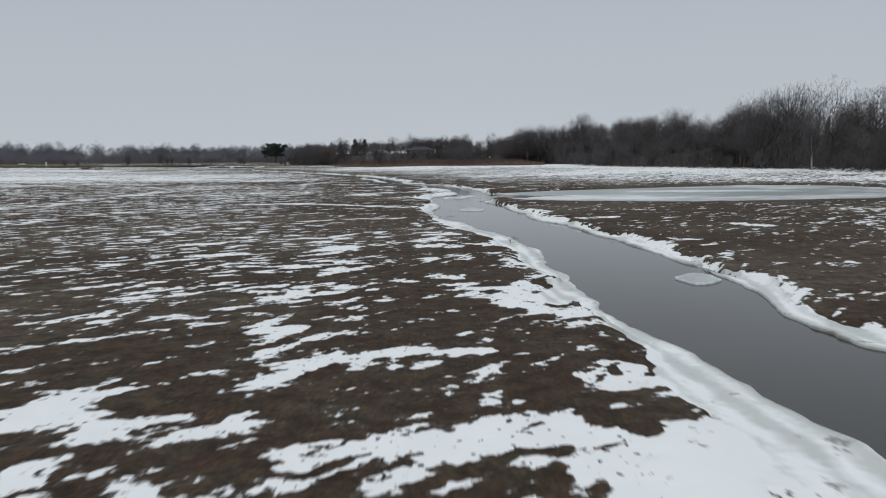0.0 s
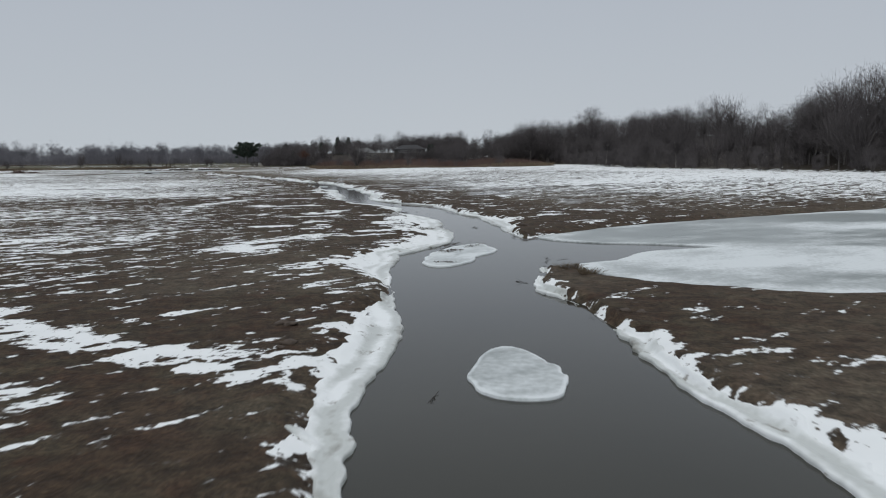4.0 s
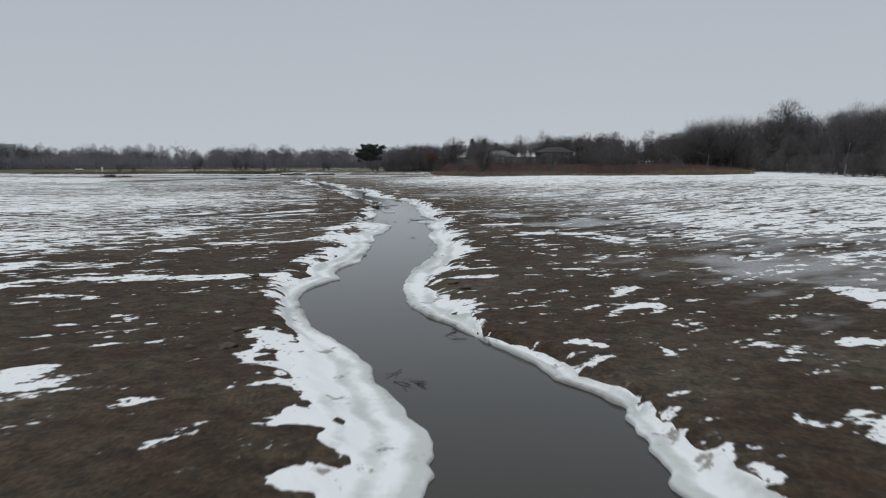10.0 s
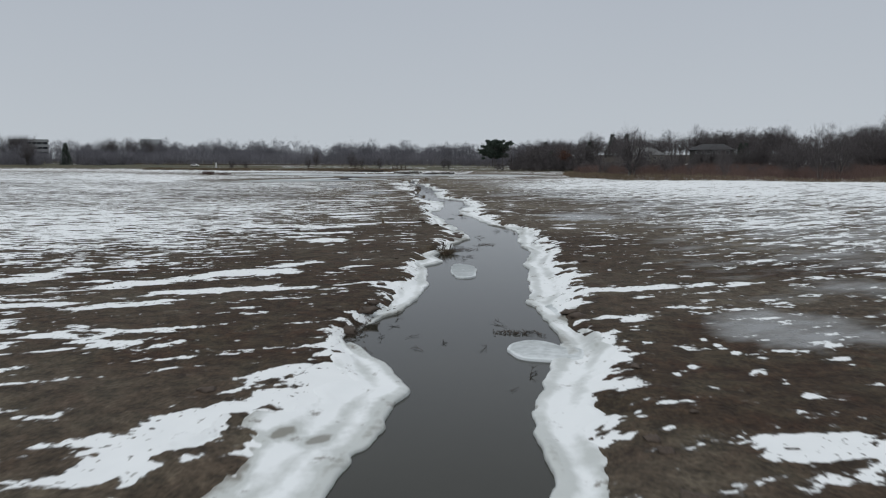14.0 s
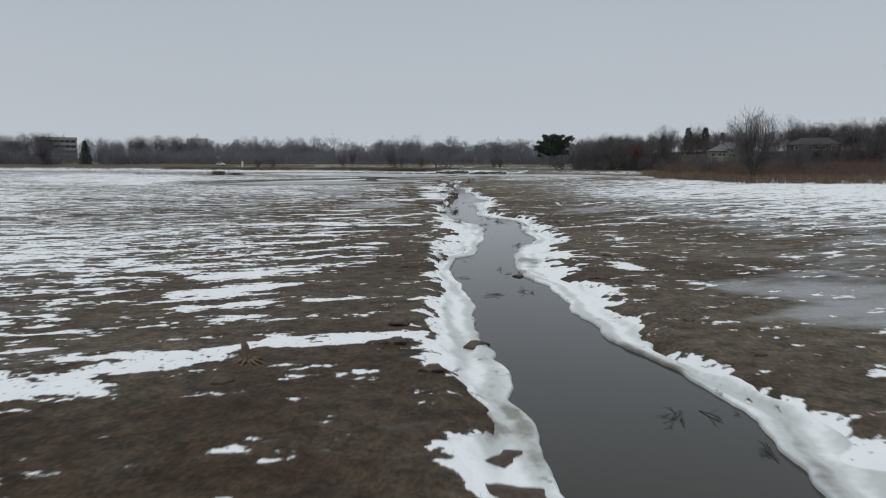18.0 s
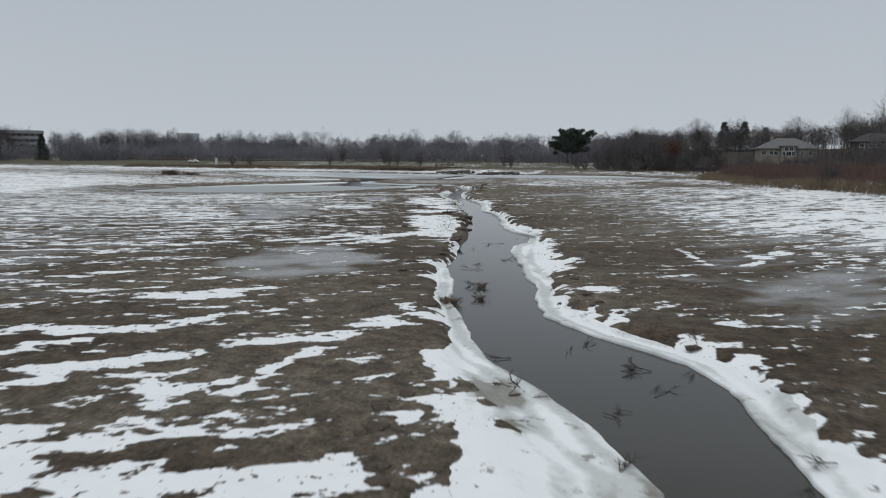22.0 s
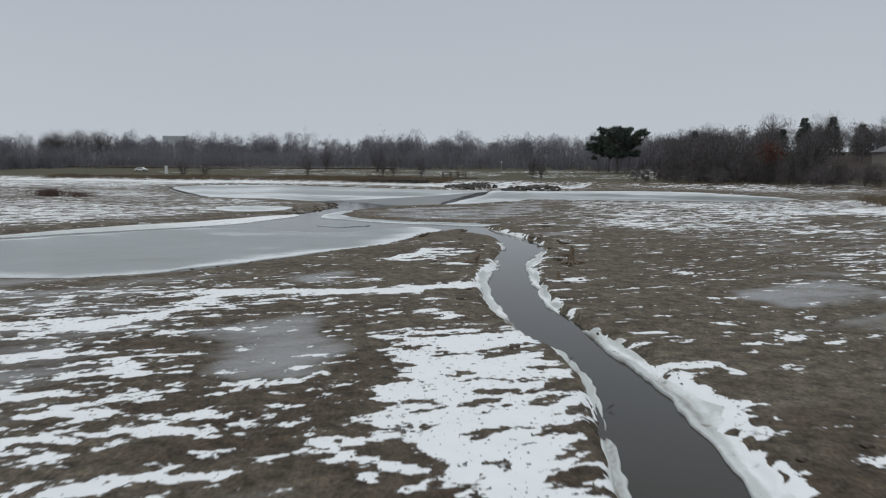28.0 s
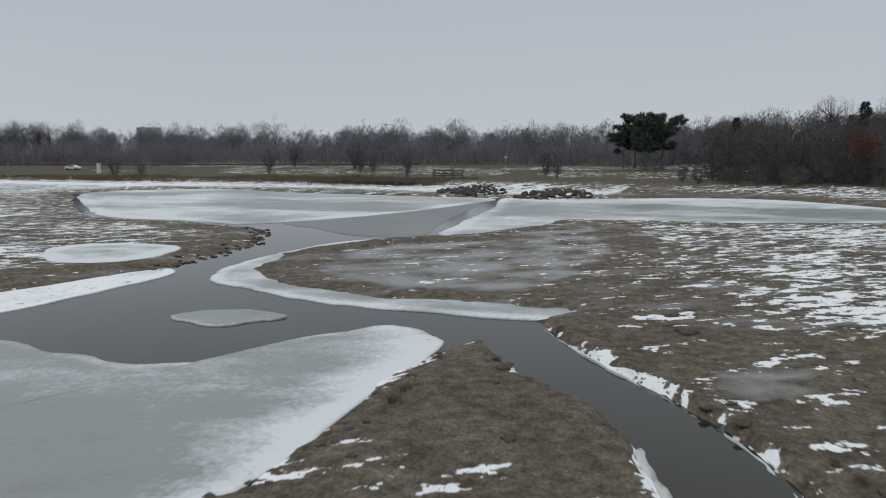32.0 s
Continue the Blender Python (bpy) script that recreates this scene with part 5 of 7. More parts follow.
# ---- snow and shelf ice along both banks ----
def bank(side, y0, y1):
    ys = np.arange(y0, y1 + 0.01, 0.2)
    sl, a, b, sr = edges(ys)
    rim, edge, sg = (sl, a, -1) if side == "left" else (sr, b, 1)
    lip = 0.10 + 0.10 * np.abs(fbm(ys * 0.35, ys * 0, 41))
    inner = edge - sg * lip
    rag = 0.5 * fbm(ys * 0.9, ys * 0 + 2, 43, 5) * np.minimum(np.abs(rim - edge), 1.5)
    outer = edge + (rim - edge) * 0.7 + sg * rag
    v = np.concatenate([[0, 0, 0.02], np.linspace(0.06, 1, 15)])
    X = inner[:, None] + (outer - inner)[:, None] * v
    Y = ys[:, None] + 0 * v
    g = relief(X, Y)[0]
    g = np.maximum(g, WATER_Z + 0.03)
    crest = 0.055 + 0.05 * fbm(X * 0.8, Y * 0.8, 45) + 0.03 * np.sin(v * 9)[None, :]
    Z = g + np.maximum(crest, 0.03) * np.minimum(1, (1 - v) * 5)[None, :] - 0.05 * (v == 1.0)[None, :]
    Z[:, 0] = WATER_Z - 0.05
    Z[:, 1] = WATER_Z + 0.045
    Z[:, 2] = np.maximum(Z[:, 2], WATER_Z + 0.06)
    gap = hole(X, Y) + 0.10 * (v[None, :] - 0.8)
    Z = np.where((v[None, :] * np.abs(outer - inner)[:, None] > 0.5), Z - 0.2 * step(gap, 0.12, 0.2) * step(g, WATER_Z + 0.1, WATER_Z + 0.2), Z)
    if side == "right":
        Z = Z - 0.8 * (step(ys, 90.6, 91.8) * step(104.9 - ys, 0, 1.2))[:, None]
    else:
        Z = Z - 0.4 * (step(fbm(ys * 0.4, ys * 0, 62, 3), -0.06, 0.02) * step(ys, 343, 346))[:, None]
        Z = Z - 0.35 * (step(ys, 278, 279.5) * step(312 - ys, 0, 3))[:, None]
    bare = step(0.42 - np.abs(rim - edge), 0.0, 0.2)
    Z = Z - 0.12 * bare[:, None]
    wide = np.abs(outer - inner)[:, None]
    ice = 0.80 - (v[None, :] * wide) / 3.0 + 0.55 * fbm(X * 0.45, Y * 0.45, 46, 4) + 0.24 * np.sin(v[None, :] * wide * 8 + 5 * vnoise(ys * 0.3, ys * 0, 47)[:, None])
    for a, b, r in MELTS:
        if y0 - 2 < b < y1 + 2:
            ice = ice + (1.1 + 1.5 * fbm(X * 1.6, Y * 1.2, 50, 4)) * np.exp(-((X - a) ** 2 + 0.5 * (Y - b) ** 2) / r**2)
    ob = mesh_object("snow_bank", np.stack([X, Y, Z], -1), grid_faces(len(ys), len(v)), BANK_ICE, None, True, {"ice": np.clip(ice, -0.3, 2)})
    return tagged(ob, "white snow and grey shelf ice along the creek bank", "snow bank", "snow banks along the creek", "stuff")


for k in range(6):
    for side in ("left", "right"):
        bank(side, 12 + 60 * k - (40 if k == 0 else 0), 366 if k == 5 and side == "left" else 72 + 60 * k)


def sheet(name, ring, label, category, mat=LAKE_ICE, top=-0.30, thick=0.07, seed=1, cell=0.8, kind="", rough=0.5, grey=0.0, rim=None, rim_width=3.6):
    """A flat plate of ice with a wavering rim and a real edge."""
    ring = np.array(ring, float)
    n = len(ring)
    t = np.arange(0, n, 0.1)
    i, f = np.floor(t).astype(int), (t - np.floor(t))[:, None]
    p0, p1, p2, p3 = ring[(i - 1) % n], ring[i % n], ring[(i + 1) % n], ring[(i + 2) % n]
    c = 0.5 * (2 * p1 + (p2 - p0) * f + (2 * p0 - 5 * p1 + 4 * p2 - p3) * f**2 + (3 * p1 - p0 - 3 * p2 + p3) * f**3)
    c = c + rough * np.stack([fbm(c[:, 0] * 0.5, c[:, 1] * 0.5, seed), fbm(c[:, 0] * 0.5, c[:, 1] * 0.5, seed + 7)], -1)
    mid = c.mean(0)
    rings = [1.0, 0.985, 0.95, 0.9, 0.83, 0.76, 0.68, 0.6, 0.5, 0.4, 0.3, 0.15]
    V, I = [], []
    for k, s in enumerate([1.0] + rings):
        q = mid + (c - mid) * s
        zz = np.full(len(q), top - thick) if k == 0 else top + 0.02 * step(1 - s, 0, 0.1) + 0.02 * fbm(q[:, 0] * 0.3, q[:, 1] * 0.3, seed + 3)
        V.append(np.column_stack([q, zz]))
        I.append(np.full(len(q), 0.38 if s > 0.93 else 0.55) + grey + 0.6 * fbm(q[:, 0] * 0.05, q[:, 1] * 0.12, seed + 5))
        if rim:
            I[-1] = I[-1] - 0.38 * step(rim_width - outline_distance(q[:, 0], q[:, 1], rim, False), 0, rim_width)
    V.append(np.array([[*mid, top + 0.02]]))
    I.append(np.array([0.55 + grey]))
    m, F = len(c), []
    for k in range(len(rings)):
        a = np.arange(m) + k * m
        b = np.roll(np.arange(m), -1) + k * m
        F.append(np.stack([a, b, b + m], -1))
        F.append(np.stack([a, b + m, a + m], -1))
    last = len(rings) * m
    a = np.arange(m) + last
    F.append(np.stack([a, np.roll(a, -1), np.full(m, last + m)], -1))
    ob = mesh_object(name, np.concatenate(V), np.concatenate(F), mat, None, True, {"ice": np.concatenate(I)})
    return tagged(ob, label, category, kind=kind)


sheet("ice_sheet", [(-100.8, 368.4), (-103.4, 369.2), (-105.2, 366.7), (-106.3, 363.5), (-107.9, 360.9), (-111.8, 360.1), (-117.6, 360.4), (-123.4, 357.8), (-127.8, 348.0), (-132.0, 339.0),
                    (-130.0, 328.0), (-118.4, 327.5), (-106.3, 332.6), (-103.4, 338.5), (-101.7, 344.0), (-100.3, 349.8), (-98.8, 354.2), (-99.4, 360.9), (-99.5, 366.1)],
      "pale grey lake ice with a snowy rim", "ice", seed=3, grey=0.16,
      rim=[(-103.2, 369.2), (-99.5, 366.1), (-99.4, 360.9), (-98.8, 354.2), (-100.3, 349.8), (-101.7, 344.0), (-103.4, 338.5), (-106.3, 332.6), (-118.4, 327.5)])
sheet("ice_sheet", [(-129, 452), (-128, 440), (-130.1, 423.8), (-134.9, 411.1), (-139.7, 404.2), (-148.5, 405.1), (-161.4, 405.5), (-180.0, 418.0), (-206, 440), (-204, 453), (-190, 461), (-172, 456), (-148, 453)],
      "wide grey lake ice sheet with white margins", "ice", seed=5)
sheet("ice_sheet", [(-127, 454), (-122.3, 434.7), (-118.3, 413.2), (-116.3, 403.4), (-111.4, 404.4), (-108.5, 411.3), (-108.6, 419.1), (-91.0, 424.1), (-77.0, 430.0), (-68, 442), (-77, 454), (-88, 463), (-100, 463), (-113, 457)],
      "wide grey lake ice sheet with white margins", "ice", seed=9)
sheet("ice_shelf", [(-95.6, 373.2), (-105.4, 372.3), (-112.2, 373.1), (-118.6, 375.5), (-121.3, 379.9), (-122.3, 387.7), (-121.1, 395.5), (-115.3, 401.9), (-112.4, 401.4), (-118.2, 394.6), (-119.4, 386.7), (-118.3, 380.9), (-112.3, 377.0), (-104.4, 375.6), (-96.6, 376.1)],
      "narrow pale ice shelf round the mud flat", "ice", LAKE_ICE, -0.28, seed=12, rough=0.5, grey=-0.05, kind="stuff")
sheet("ice_shelf", [(-123.0, 376.4), (-122.2, 369.1), (-122.9, 362.2), (-128.5, 351.4), (-132.1, 342.8), (-133.6, 340.5), (-132.4, 353.3), (-127.3, 367.1), (-125.4, 376.9)],
      "narrow white ice shelf along the mud spit", "ice", BANK_ICE, -0.28, seed=13, rough=0.3, kind="stuff")
for ring, seed in (([(11.0, 31.2), (11.9, 32.4), (12.7, 31.9), (12.6, 30.6), (11.7, 29.7), (11.1, 30.0)], 21),
                   ([(3.1, 72.9), (3.9, 75.2), (4.7, 75.2), (5.3, 73.1), (5.2, 71.7), (4.4, 70.8), (3.4, 71.3)], 22),
                   ([(1.6, 94.0), (1.8, 96.0), (2.9, 98.8), (4.1, 100.5), (5.3, 101.0), (5.7, 98.5), (5.3, 96.2), (4.3, 94.6), (3.7, 92.4), (2.8, 91.4), (2.0, 91.6), (1.7, 92.6)], 23),
                   ([(-14.0, 192.9), (-13.4, 194.5), (-12.4, 194.3), (-12.2, 192.5), (-13.0, 191.7)], 24),
                   ([(-20.8, 201.7), (-20.7, 203.4), (-19.5, 202.5), (-18.8, 199.7), (-19.6, 199.3)], 26),
                   ([(-13.3, 186.8), (-13.4, 187.6), (-12.8, 188.2), (-12.0, 187.7), (-11.4, 187.4), (-11.3, 186.3), (-12.3, 185.9), (-12.9, 186.0)], 27),
                   ([(-113.8, 367.2), (-112.2, 369.0), (-110.3, 369.4), (-108.9, 368.8), (-109.9, 366.8), (-111.2, 366.2), (-113.0, 366.4)], 25)):
    sheet("ice_floe", ring, "small flat grey-white ice floe in the creek", "ice floe", LAKE_ICE, -0.28, 0.09, seed, rough=0.5, grey=0.12 if seed == 25 else -0.02)
sheet("ice_sheet", [(9.1, 91.2), (10.1, 91.6), (11.4, 92.6), (12.7, 94.1), (14.2, 95.9), (16.2, 96.5), (18.9, 97.5), (15.9, 99.7), (11.7, 101.0), (9.2, 104.0), (10.9, 106.3), (14.9, 110.0), (21.9, 114.4), (29.8, 118.5), (39.7, 123.5), (55.0, 130.0),
                    (66.0, 127.5), (70.2, 112.1), (62.0, 94.5), (47.9, 83.5), (33.9, 81.0), (23.9, 81.5), (17.9, 82.5), (14.9, 84.0), (11.9, 85.4), (10.1, 88.0)], "white frozen backwater beside the creek", "ice", LAKE_ICE, -0.27, 0.1, 32, rough=0.3)
sheet("frozen_puddle", [(-137.6, 378.3), (-139.6, 381.7), (-136.7, 384.7), (-130.9, 385.0), (-128.2, 380.8), (-128.9, 376.9), (-132.8, 375.5)], "shallow frozen puddle with a white rim", "frozen puddle", LAKE_ICE, 0.06, 0.3, 31, grey=0.2,
      rim=[(-137.6, 378.3), (-139.6, 381.7), (-136.7, 384.7), (-130.9, 385.0), (-128.2, 380.8), (-128.9, 376.9), (-132.8, 375.5), (-137.6, 378.3)], rim_width=1.8)
sheet("thin_ice", [(-129.5, 453), (-125.3, 434.6), (-120.3, 413.1), (-117.3, 401.4), (-123.1, 399.4), (-130.0, 403.3), (-136.8, 408.1), (-132.0, 423.8), (-130, 441)], "thin dark grey ice over the lake channel", "ice", THIN_ICE, -0.335, 0.05, 71, rough=0.3)

# ---- bare trees ----
rng = random.Random(11)


def limbs(seed, height, spread, stems, depth, kids, up):
    """Branch segments (from, to, radius from, radius to, depth) of a bare tree about 1 x its height tall."""
    r = random.Random(seed)
    segs, stem = [], [0]

    def grow(p, d, length, rad, level):
        n = 3 if level < 2 else (2 if level < 2 + (depth > 3) else 1)
        pts = [p]
        for k in range(n):
            d = (d + Vector((r.gauss(0, 0.10), r.gauss(0, 0.10), r.gauss(0.02, 0.06) + up * 0.06))).normalized()
            q = pts[-1] + d * (length / n)
            segs.append((pts[-1], q, rad * (1 - 0.28 * k / n), rad * (1 - 0.28 * (k + 1) / n), level, stem[0]))
            pts.append(q)
        if level >= depth:
            return
        for k in range(kids[min(level, len(kids) - 1)]):
            at = r.uniform(0.35 if level else 0.45, 1.0) * n
            i = min(int(at), n - 1)
            o = pts[i].lerp(pts[i + 1], at - i)
            a, tilt = r.uniform(0, 6.283), r.uniform(0.35, 0.95) * spread
            side = d.orthogonal().normalized()
            side.rotate(Matrix.Rotation(a, 3, d))
            nd = (d * math.cos(tilt) + side * math.sin(tilt) + Vector((0, 0, up * 0.25))).normalized()
            grow(o, nd, length * r.uniform(0.5, 0.78), rad * r.uniform(0.42, 0.6), level + 1)

    for k in range(stems):
        stem[0] = k
        lean = 0.10 if stems == 1 else 0.42
        d0 = Vector((r.gauss(0, lean), r.gauss(0, lean), 1)).normalized()
        grow(Vector((r.gauss(0, 0.25) * (stems > 1), r.gauss(0, 0.25) * (stems > 1), -0.3)), d0, height * 0.46, height * (0.022 if stems == 1 else 0.013), 0)
    top = max(s[1].z for s in segs)
    return [(a * (height / top), b * (height / top), max(ra, 0.016), max(rb, 0.012), lv, st) for a, b, ra, rb, lv, st in segs]


def prisms(segs, sides=3, thicker=1.0):
    """Tapered three-sided rods for all segments, as corners and quads."""
    a = np.array([s[0] for s in segs])
    b = np.array([s[1] for s in segs])
    ra, rb = np.array([s[2] for s in segs]) * thicker, np.array([s[3] for s in segs]) * thicker
    d = b - a
    d /= np.linalg.norm(d, axis=1, keepdims=True) + 1e-9
    ref = np.where(np.abs(d[:, 2:3]) > 0.9, [[1.0, 0, 0]], [[0, 0, 1.0]])
    s = np.cross(d, ref)
    s /= np.linalg.norm(s, axis=1, keepdims=True) + 1e-9
    t = np.cross(d, s)
    V = []
    for p, r in ((a, ra), (b, rb)):
        for k in range(sides):
            w = 2 * math.pi * k / sides
            V.append(p + r[:, None] * (math.cos(w) * s + math.sin(w) * t))
    V = np.stack(V, 1)
    base = np.arange(len(segs))[:, None] * (2 * sides)
    F = np.concatenate([base + np.array([k, (k + 1) % sides, sides + (k + 1) % sides, sides + k]) for k in range(sides)])
    return V.reshape(-1, 3), F


def blades(o, tip, width, g):
    """Slender tapering twigs from o to tip."""
    d = tip - o
    s = np.cross(d, g.normal(0, 1, d.shape))
    s /= np.linalg.norm(s, axis=1, keepdims=True) + 1e-9
    w = np.asarray(width).reshape(-1, 1) * 0.5
    V = np.stack([o - s * w, o + s * w, tip], 1).reshape(-1, 3)
    return V, np.arange(len(V)).reshape(-1, 3)


def bare_crown(seed, h, wide, low, stems, clusters, per, twig, lean=0.06, stout=1.0):
    """A rounded leafless crown: stems, limbs that reach out to twig clusters, and the twigs of each cluster."""
    g = np.random.default_rng(seed)
    trunks, limb, o_all, t_all = [[] for _ in range(stems)], [], [], []
    tops = []
    for k in range(stems):
        a, out = 6.283 * (k + g.random()) / stems, (lean if stems == 1 else 0.5 * wide) * h * g.uniform(0.5, 1.1)
        foot = np.array([math.cos(a), math.sin(a), 0]) * (0 if stems == 1 else 0.02 * h)
        top = np.array([math.cos(a) * out, math.sin(a) * out, h * g.uniform(0.5, 0.66)])
        bend = foot * 0.4 + top * np.array([0.35, 0.35, 0.5])
        r0 = h * stout * (0.019 if stems == 1 else 0.011)
        trunks[k] = [(foot - (0, 0, 0.4), bend, r0, r0 * 0.75), (bend, top, r0 * 0.75, r0 * 0.4)]
        tops.append((foot, bend, top))
    zc, tall = (1 + low) / 2, (1 - low) / 2
    for k in range(clusters):
        d = g.normal(0, 1, 3)
        d /= np.linalg.norm(d)
        u = g.uniform(0.25, 1) ** 0.45
        lump = 0.82 + 0.3 * math.sin(3 * d[0] + seed) * math.cos(2.3 * d[1] + 2 * seed)
        c = np.array([d[0] * wide * u * lump * h, d[1] * wide * u * lump * h, (zc + d[2] * tall * u * (0.9 + 0.1 * lump)) * h])
        foot, bend, top = min(tops, key=lambda q: np.hypot(*(q[2] - c)[:2])) if stems > 1 else tops[0]
        f = g.uniform(0.35, 1.0) * min(1.0, c[2] / (0.75 * h))
        s0 = bend + (top - bend) * (f - 0.4) / 0.6 if f > 0.4 else bend * f / 0.4
        mid = s0 * 0.45 + c * 0.55 + g.normal(0, 0.025 * h, 3)
        limb += [(s0, mid, 0.0062 * h * stout, 0.0036 * h * stout), (mid, c, 0.0036 * h * stout, 0.0012 * h)]
        n = per
        o = c + g.normal(0, 0.052 * h, (n, 3))
        way = (c - (0, 0, low * h)) / (np.linalg.norm(c - (0, 0, low * h)) + 1e-6) * 0.75 + g.normal(0, 0.55, (n, 3)) + (0, 0, 0.3)
        way /= np.linalg.norm(way, axis=1, keepdims=True)
        o_all.append(o - way * 0.03 * h)
        t_all.append(o + way * (twig * h * g.uniform(0.5, 1.35, n))[:, None])
    return trunks, limb, np.concatenate(o_all), np.concatenate(t_all), g


def tree(name, seed, height, wide, low, stems, label, category="tree", crown_mat=TWIG, trunk_mat=BARK, clusters=80, per=23, twig=0.062, width=0.042, group="bare trees", stout=1.0):
    trunks, limb, o, t, g = bare_crown(seed, height, wide, low, stems, clusters, per, twig, stout=stout)
    ob = empty(name, pose(0, 0, -500), label, category, group)
    for s in trunks:
        v, f = prisms(s, 6)
        mesh_object("trunk" if stems == 1 else "stem", v, f, trunk_mat, ob, True)
    v, f = prisms(limb, 3)
    f = np.concatenate([f[:, [0, 1, 2]], f[:, [0, 2, 3]]])
    w, k = blades(o, t, np.full(len(o), width), g)
    mesh_object("crown", np.concatenate([v, w]), np.concatenate([f, k + len(v)]), crown_mat, ob)
    return ob, None


OAK = [tree("bare_tree", 100 + k, 15, 0.36 + 0.04 * k, 0.22, 1, "grey-brown leafless tree with a wide rounded crown")[0] for k in range(4)]
BUSHY = [tree("bare_tree", 160 + k, 11, 0.42, 0.10, 5, "many-stemmed leafless tree with fine dark twigs")[0] for k in range(3)]
PALE = tree("bare_tree", 180, 15, 0.26, 0.35, 1, "leafless tree with a pale grey trunk", trunk_mat=PALE_BARK)[0]
SHRUB = [tree("bare_shrub", 190 + k, 4, 0.6, 0.05, 6, "low leafless brown shrub with dense twigs", "shrub", clusters=40, per=45, twig=0.16, width=0.025, group="bare shrubs")[0] for k in range(2)]
PROTOS = OAK + BUSHY + [PALE] + SHRUB


def plant(proto, x, y, scale=1.0, sink=0.1):
    return copy_thing(proto, pose(x, y, lay(x, y) - sink, 0, 0, rng.uniform(0, 360)) @ Matrix.Diagonal((scale * rng.uniform(0.9, 1.1), scale * rng.uniform(0.9, 1.1), scale, 1)))


def copse(name, spots, label, seed, width=0.06, mat=TWIG, clusters=46, per=15, swing=0.55, low=(0.05, 0.2)):
    """Far woods: many bare trees too far off to count, joined."""
    r = random.Random(seed)
    kinds = []
    for k in range(6):
        trunks, limb, o, t, g = bare_crown(seed * 10 + k, 1.0, r.uniform(0.30, 0.5), r.uniform(*low), r.choice((1, 1, 3)), clusters, per, 0.042)
        la, lb = np.array([s[0] for s in limb]), np.array([s[1] for s in limb])
        kinds.append(([s for q in trunks for s in q], np.concatenate([o, la]), np.concatenate([t, lb]), np.array([s[2] * 1.7 for s in limb]), g))
    V, F, n = [], [], 0
    xy = np.array([p[:2] for p in spots], float)
    ground_z = relief(xy[:, 0], xy[:, 1])[0]
    swell = 0.97 + swing * fbm(xy[:, 0] * 0.022, xy[:, 1] * 0.022, seed)
    for (x, y, h), gz, sw in zip(spots, ground_z, swell):
        segs, o, t, lw, g = r.choice(kinds)
        h = h * sw
        w = r.uniform(0, 6.283)
        R = np.array([[math.cos(w), -math.sin(w), 0], [math.sin(w), math.cos(w), 0], [0, 0, 1]]) * h
        v, f = prisms([(R @ a, R @ b, ra * h, rb * h) for a, b, ra, rb in segs], 3)
        f = np.concatenate([f[:, [0, 1, 2]], f[:, [0, 2, 3]]])
        tv, tf = blades(o @ R.T, t @ R.T, np.concatenate([np.full(len(o) - len(lw), width * 1.25), lw * h]), g)
        V += [v + (x, y, gz - 0.3), tv + (x, y, gz - 0.3)]
        F += [f + n, tf + n + len(v)]
        n += len(v) + len(tv)
    ob = mesh_object(name, np.concatenate(V), np.concatenate(F), mat)
    return tagged(ob, label, "woods", kind="stuff")


def scatter(n, x0, x1, y0, y1, keep, h0, h1, seed):
    r = random.Random(seed)
    out = []
    while len(out) < n:
        x, y = r.uniform(x0, x1), r.uniform(y0, y1)
        if keep(x, y):
            out.append((x, y, r.uniform(h0, h1)))
    return out


def w_at(x, y):
    return float(woods_side(np.array([x]), np.array([y]))[0])


def thicket(name, spots, per, h0, h1, label, category, seed, mat, rad=0.02, lean=0.25, kind="stuff"):
    """Upright stems or blades, each bent once; spots are places (x, y) of clumps."""
    g = np.random.default_rng(seed)
    c = np.repeat(np.asarray(spots, float), per, axis=0)
    n = len(c)
    c = c + g.normal(0, 0.5, (n, 2))
    base = np.column_stack([c, relief(c[:, 0], c[:, 1])[0] - 0.05])
    h = g.uniform(h0, h1, n) * (0.45 + 1.3 * np.clip(0.5 + fbm(c[:, 0] * 0.06, c[:, 1] * 0.06, seed), 0, 1))
    d = np.column_stack([g.normal(0, lean, n), g.normal(0, lean, n), np.ones(n)])
    mid = base + d * (h * 0.55)[:, None]
    d2 = d + np.column_stack([g.normal(0, lean * 1.3, n), g.normal(0, lean * 1.3, n), np.zeros(n)])
    tip = mid + d2 * (h * 0.45)[:, None]
    w = rad * 2 * g.uniform(0.6, 1.4, n)
    v1, f1 = blades(base, tip, w, g)
    q = np.repeat(mid, 2, axis=0)
    side = q + np.column_stack([g.normal(0, 0.3, (len(q), 2)), g.uniform(0.2, 0.6, len(q))]) * np.repeat(h, 2)[:, None] * 0.6
    v2, f2 = blades(q, side, np.repeat(w, 2) * 0.6, g)
    ob = mesh_object(name, np.concatenate([v1, v2]), np.concatenate([f1, f2 + len(v1)]), mat)
    return tagged(ob, label, category, kind=kind)


def spots_in(n, ring, seed, keep=None):
    r = random.Random(seed)
    xs, ys = [p[0] for p in ring], [p[1] for p in ring]
    out = []
    while len(out) < n:
        q = np.array([(r.uniform(min(xs), max(xs)), r.uniform(min(ys), max(ys))) for _ in range(400)])
        ok = outline_distance(q[:, 0], q[:, 1], ring) < 0
        out += [tuple(p) for p in q[ok] if keep is None or keep(*p)]
    return out[:n]


def front_x(y):
    return float(np.interp(y, [p[1] for p in WOODS[:8]], [p[0] for p in WOODS[:8]]))


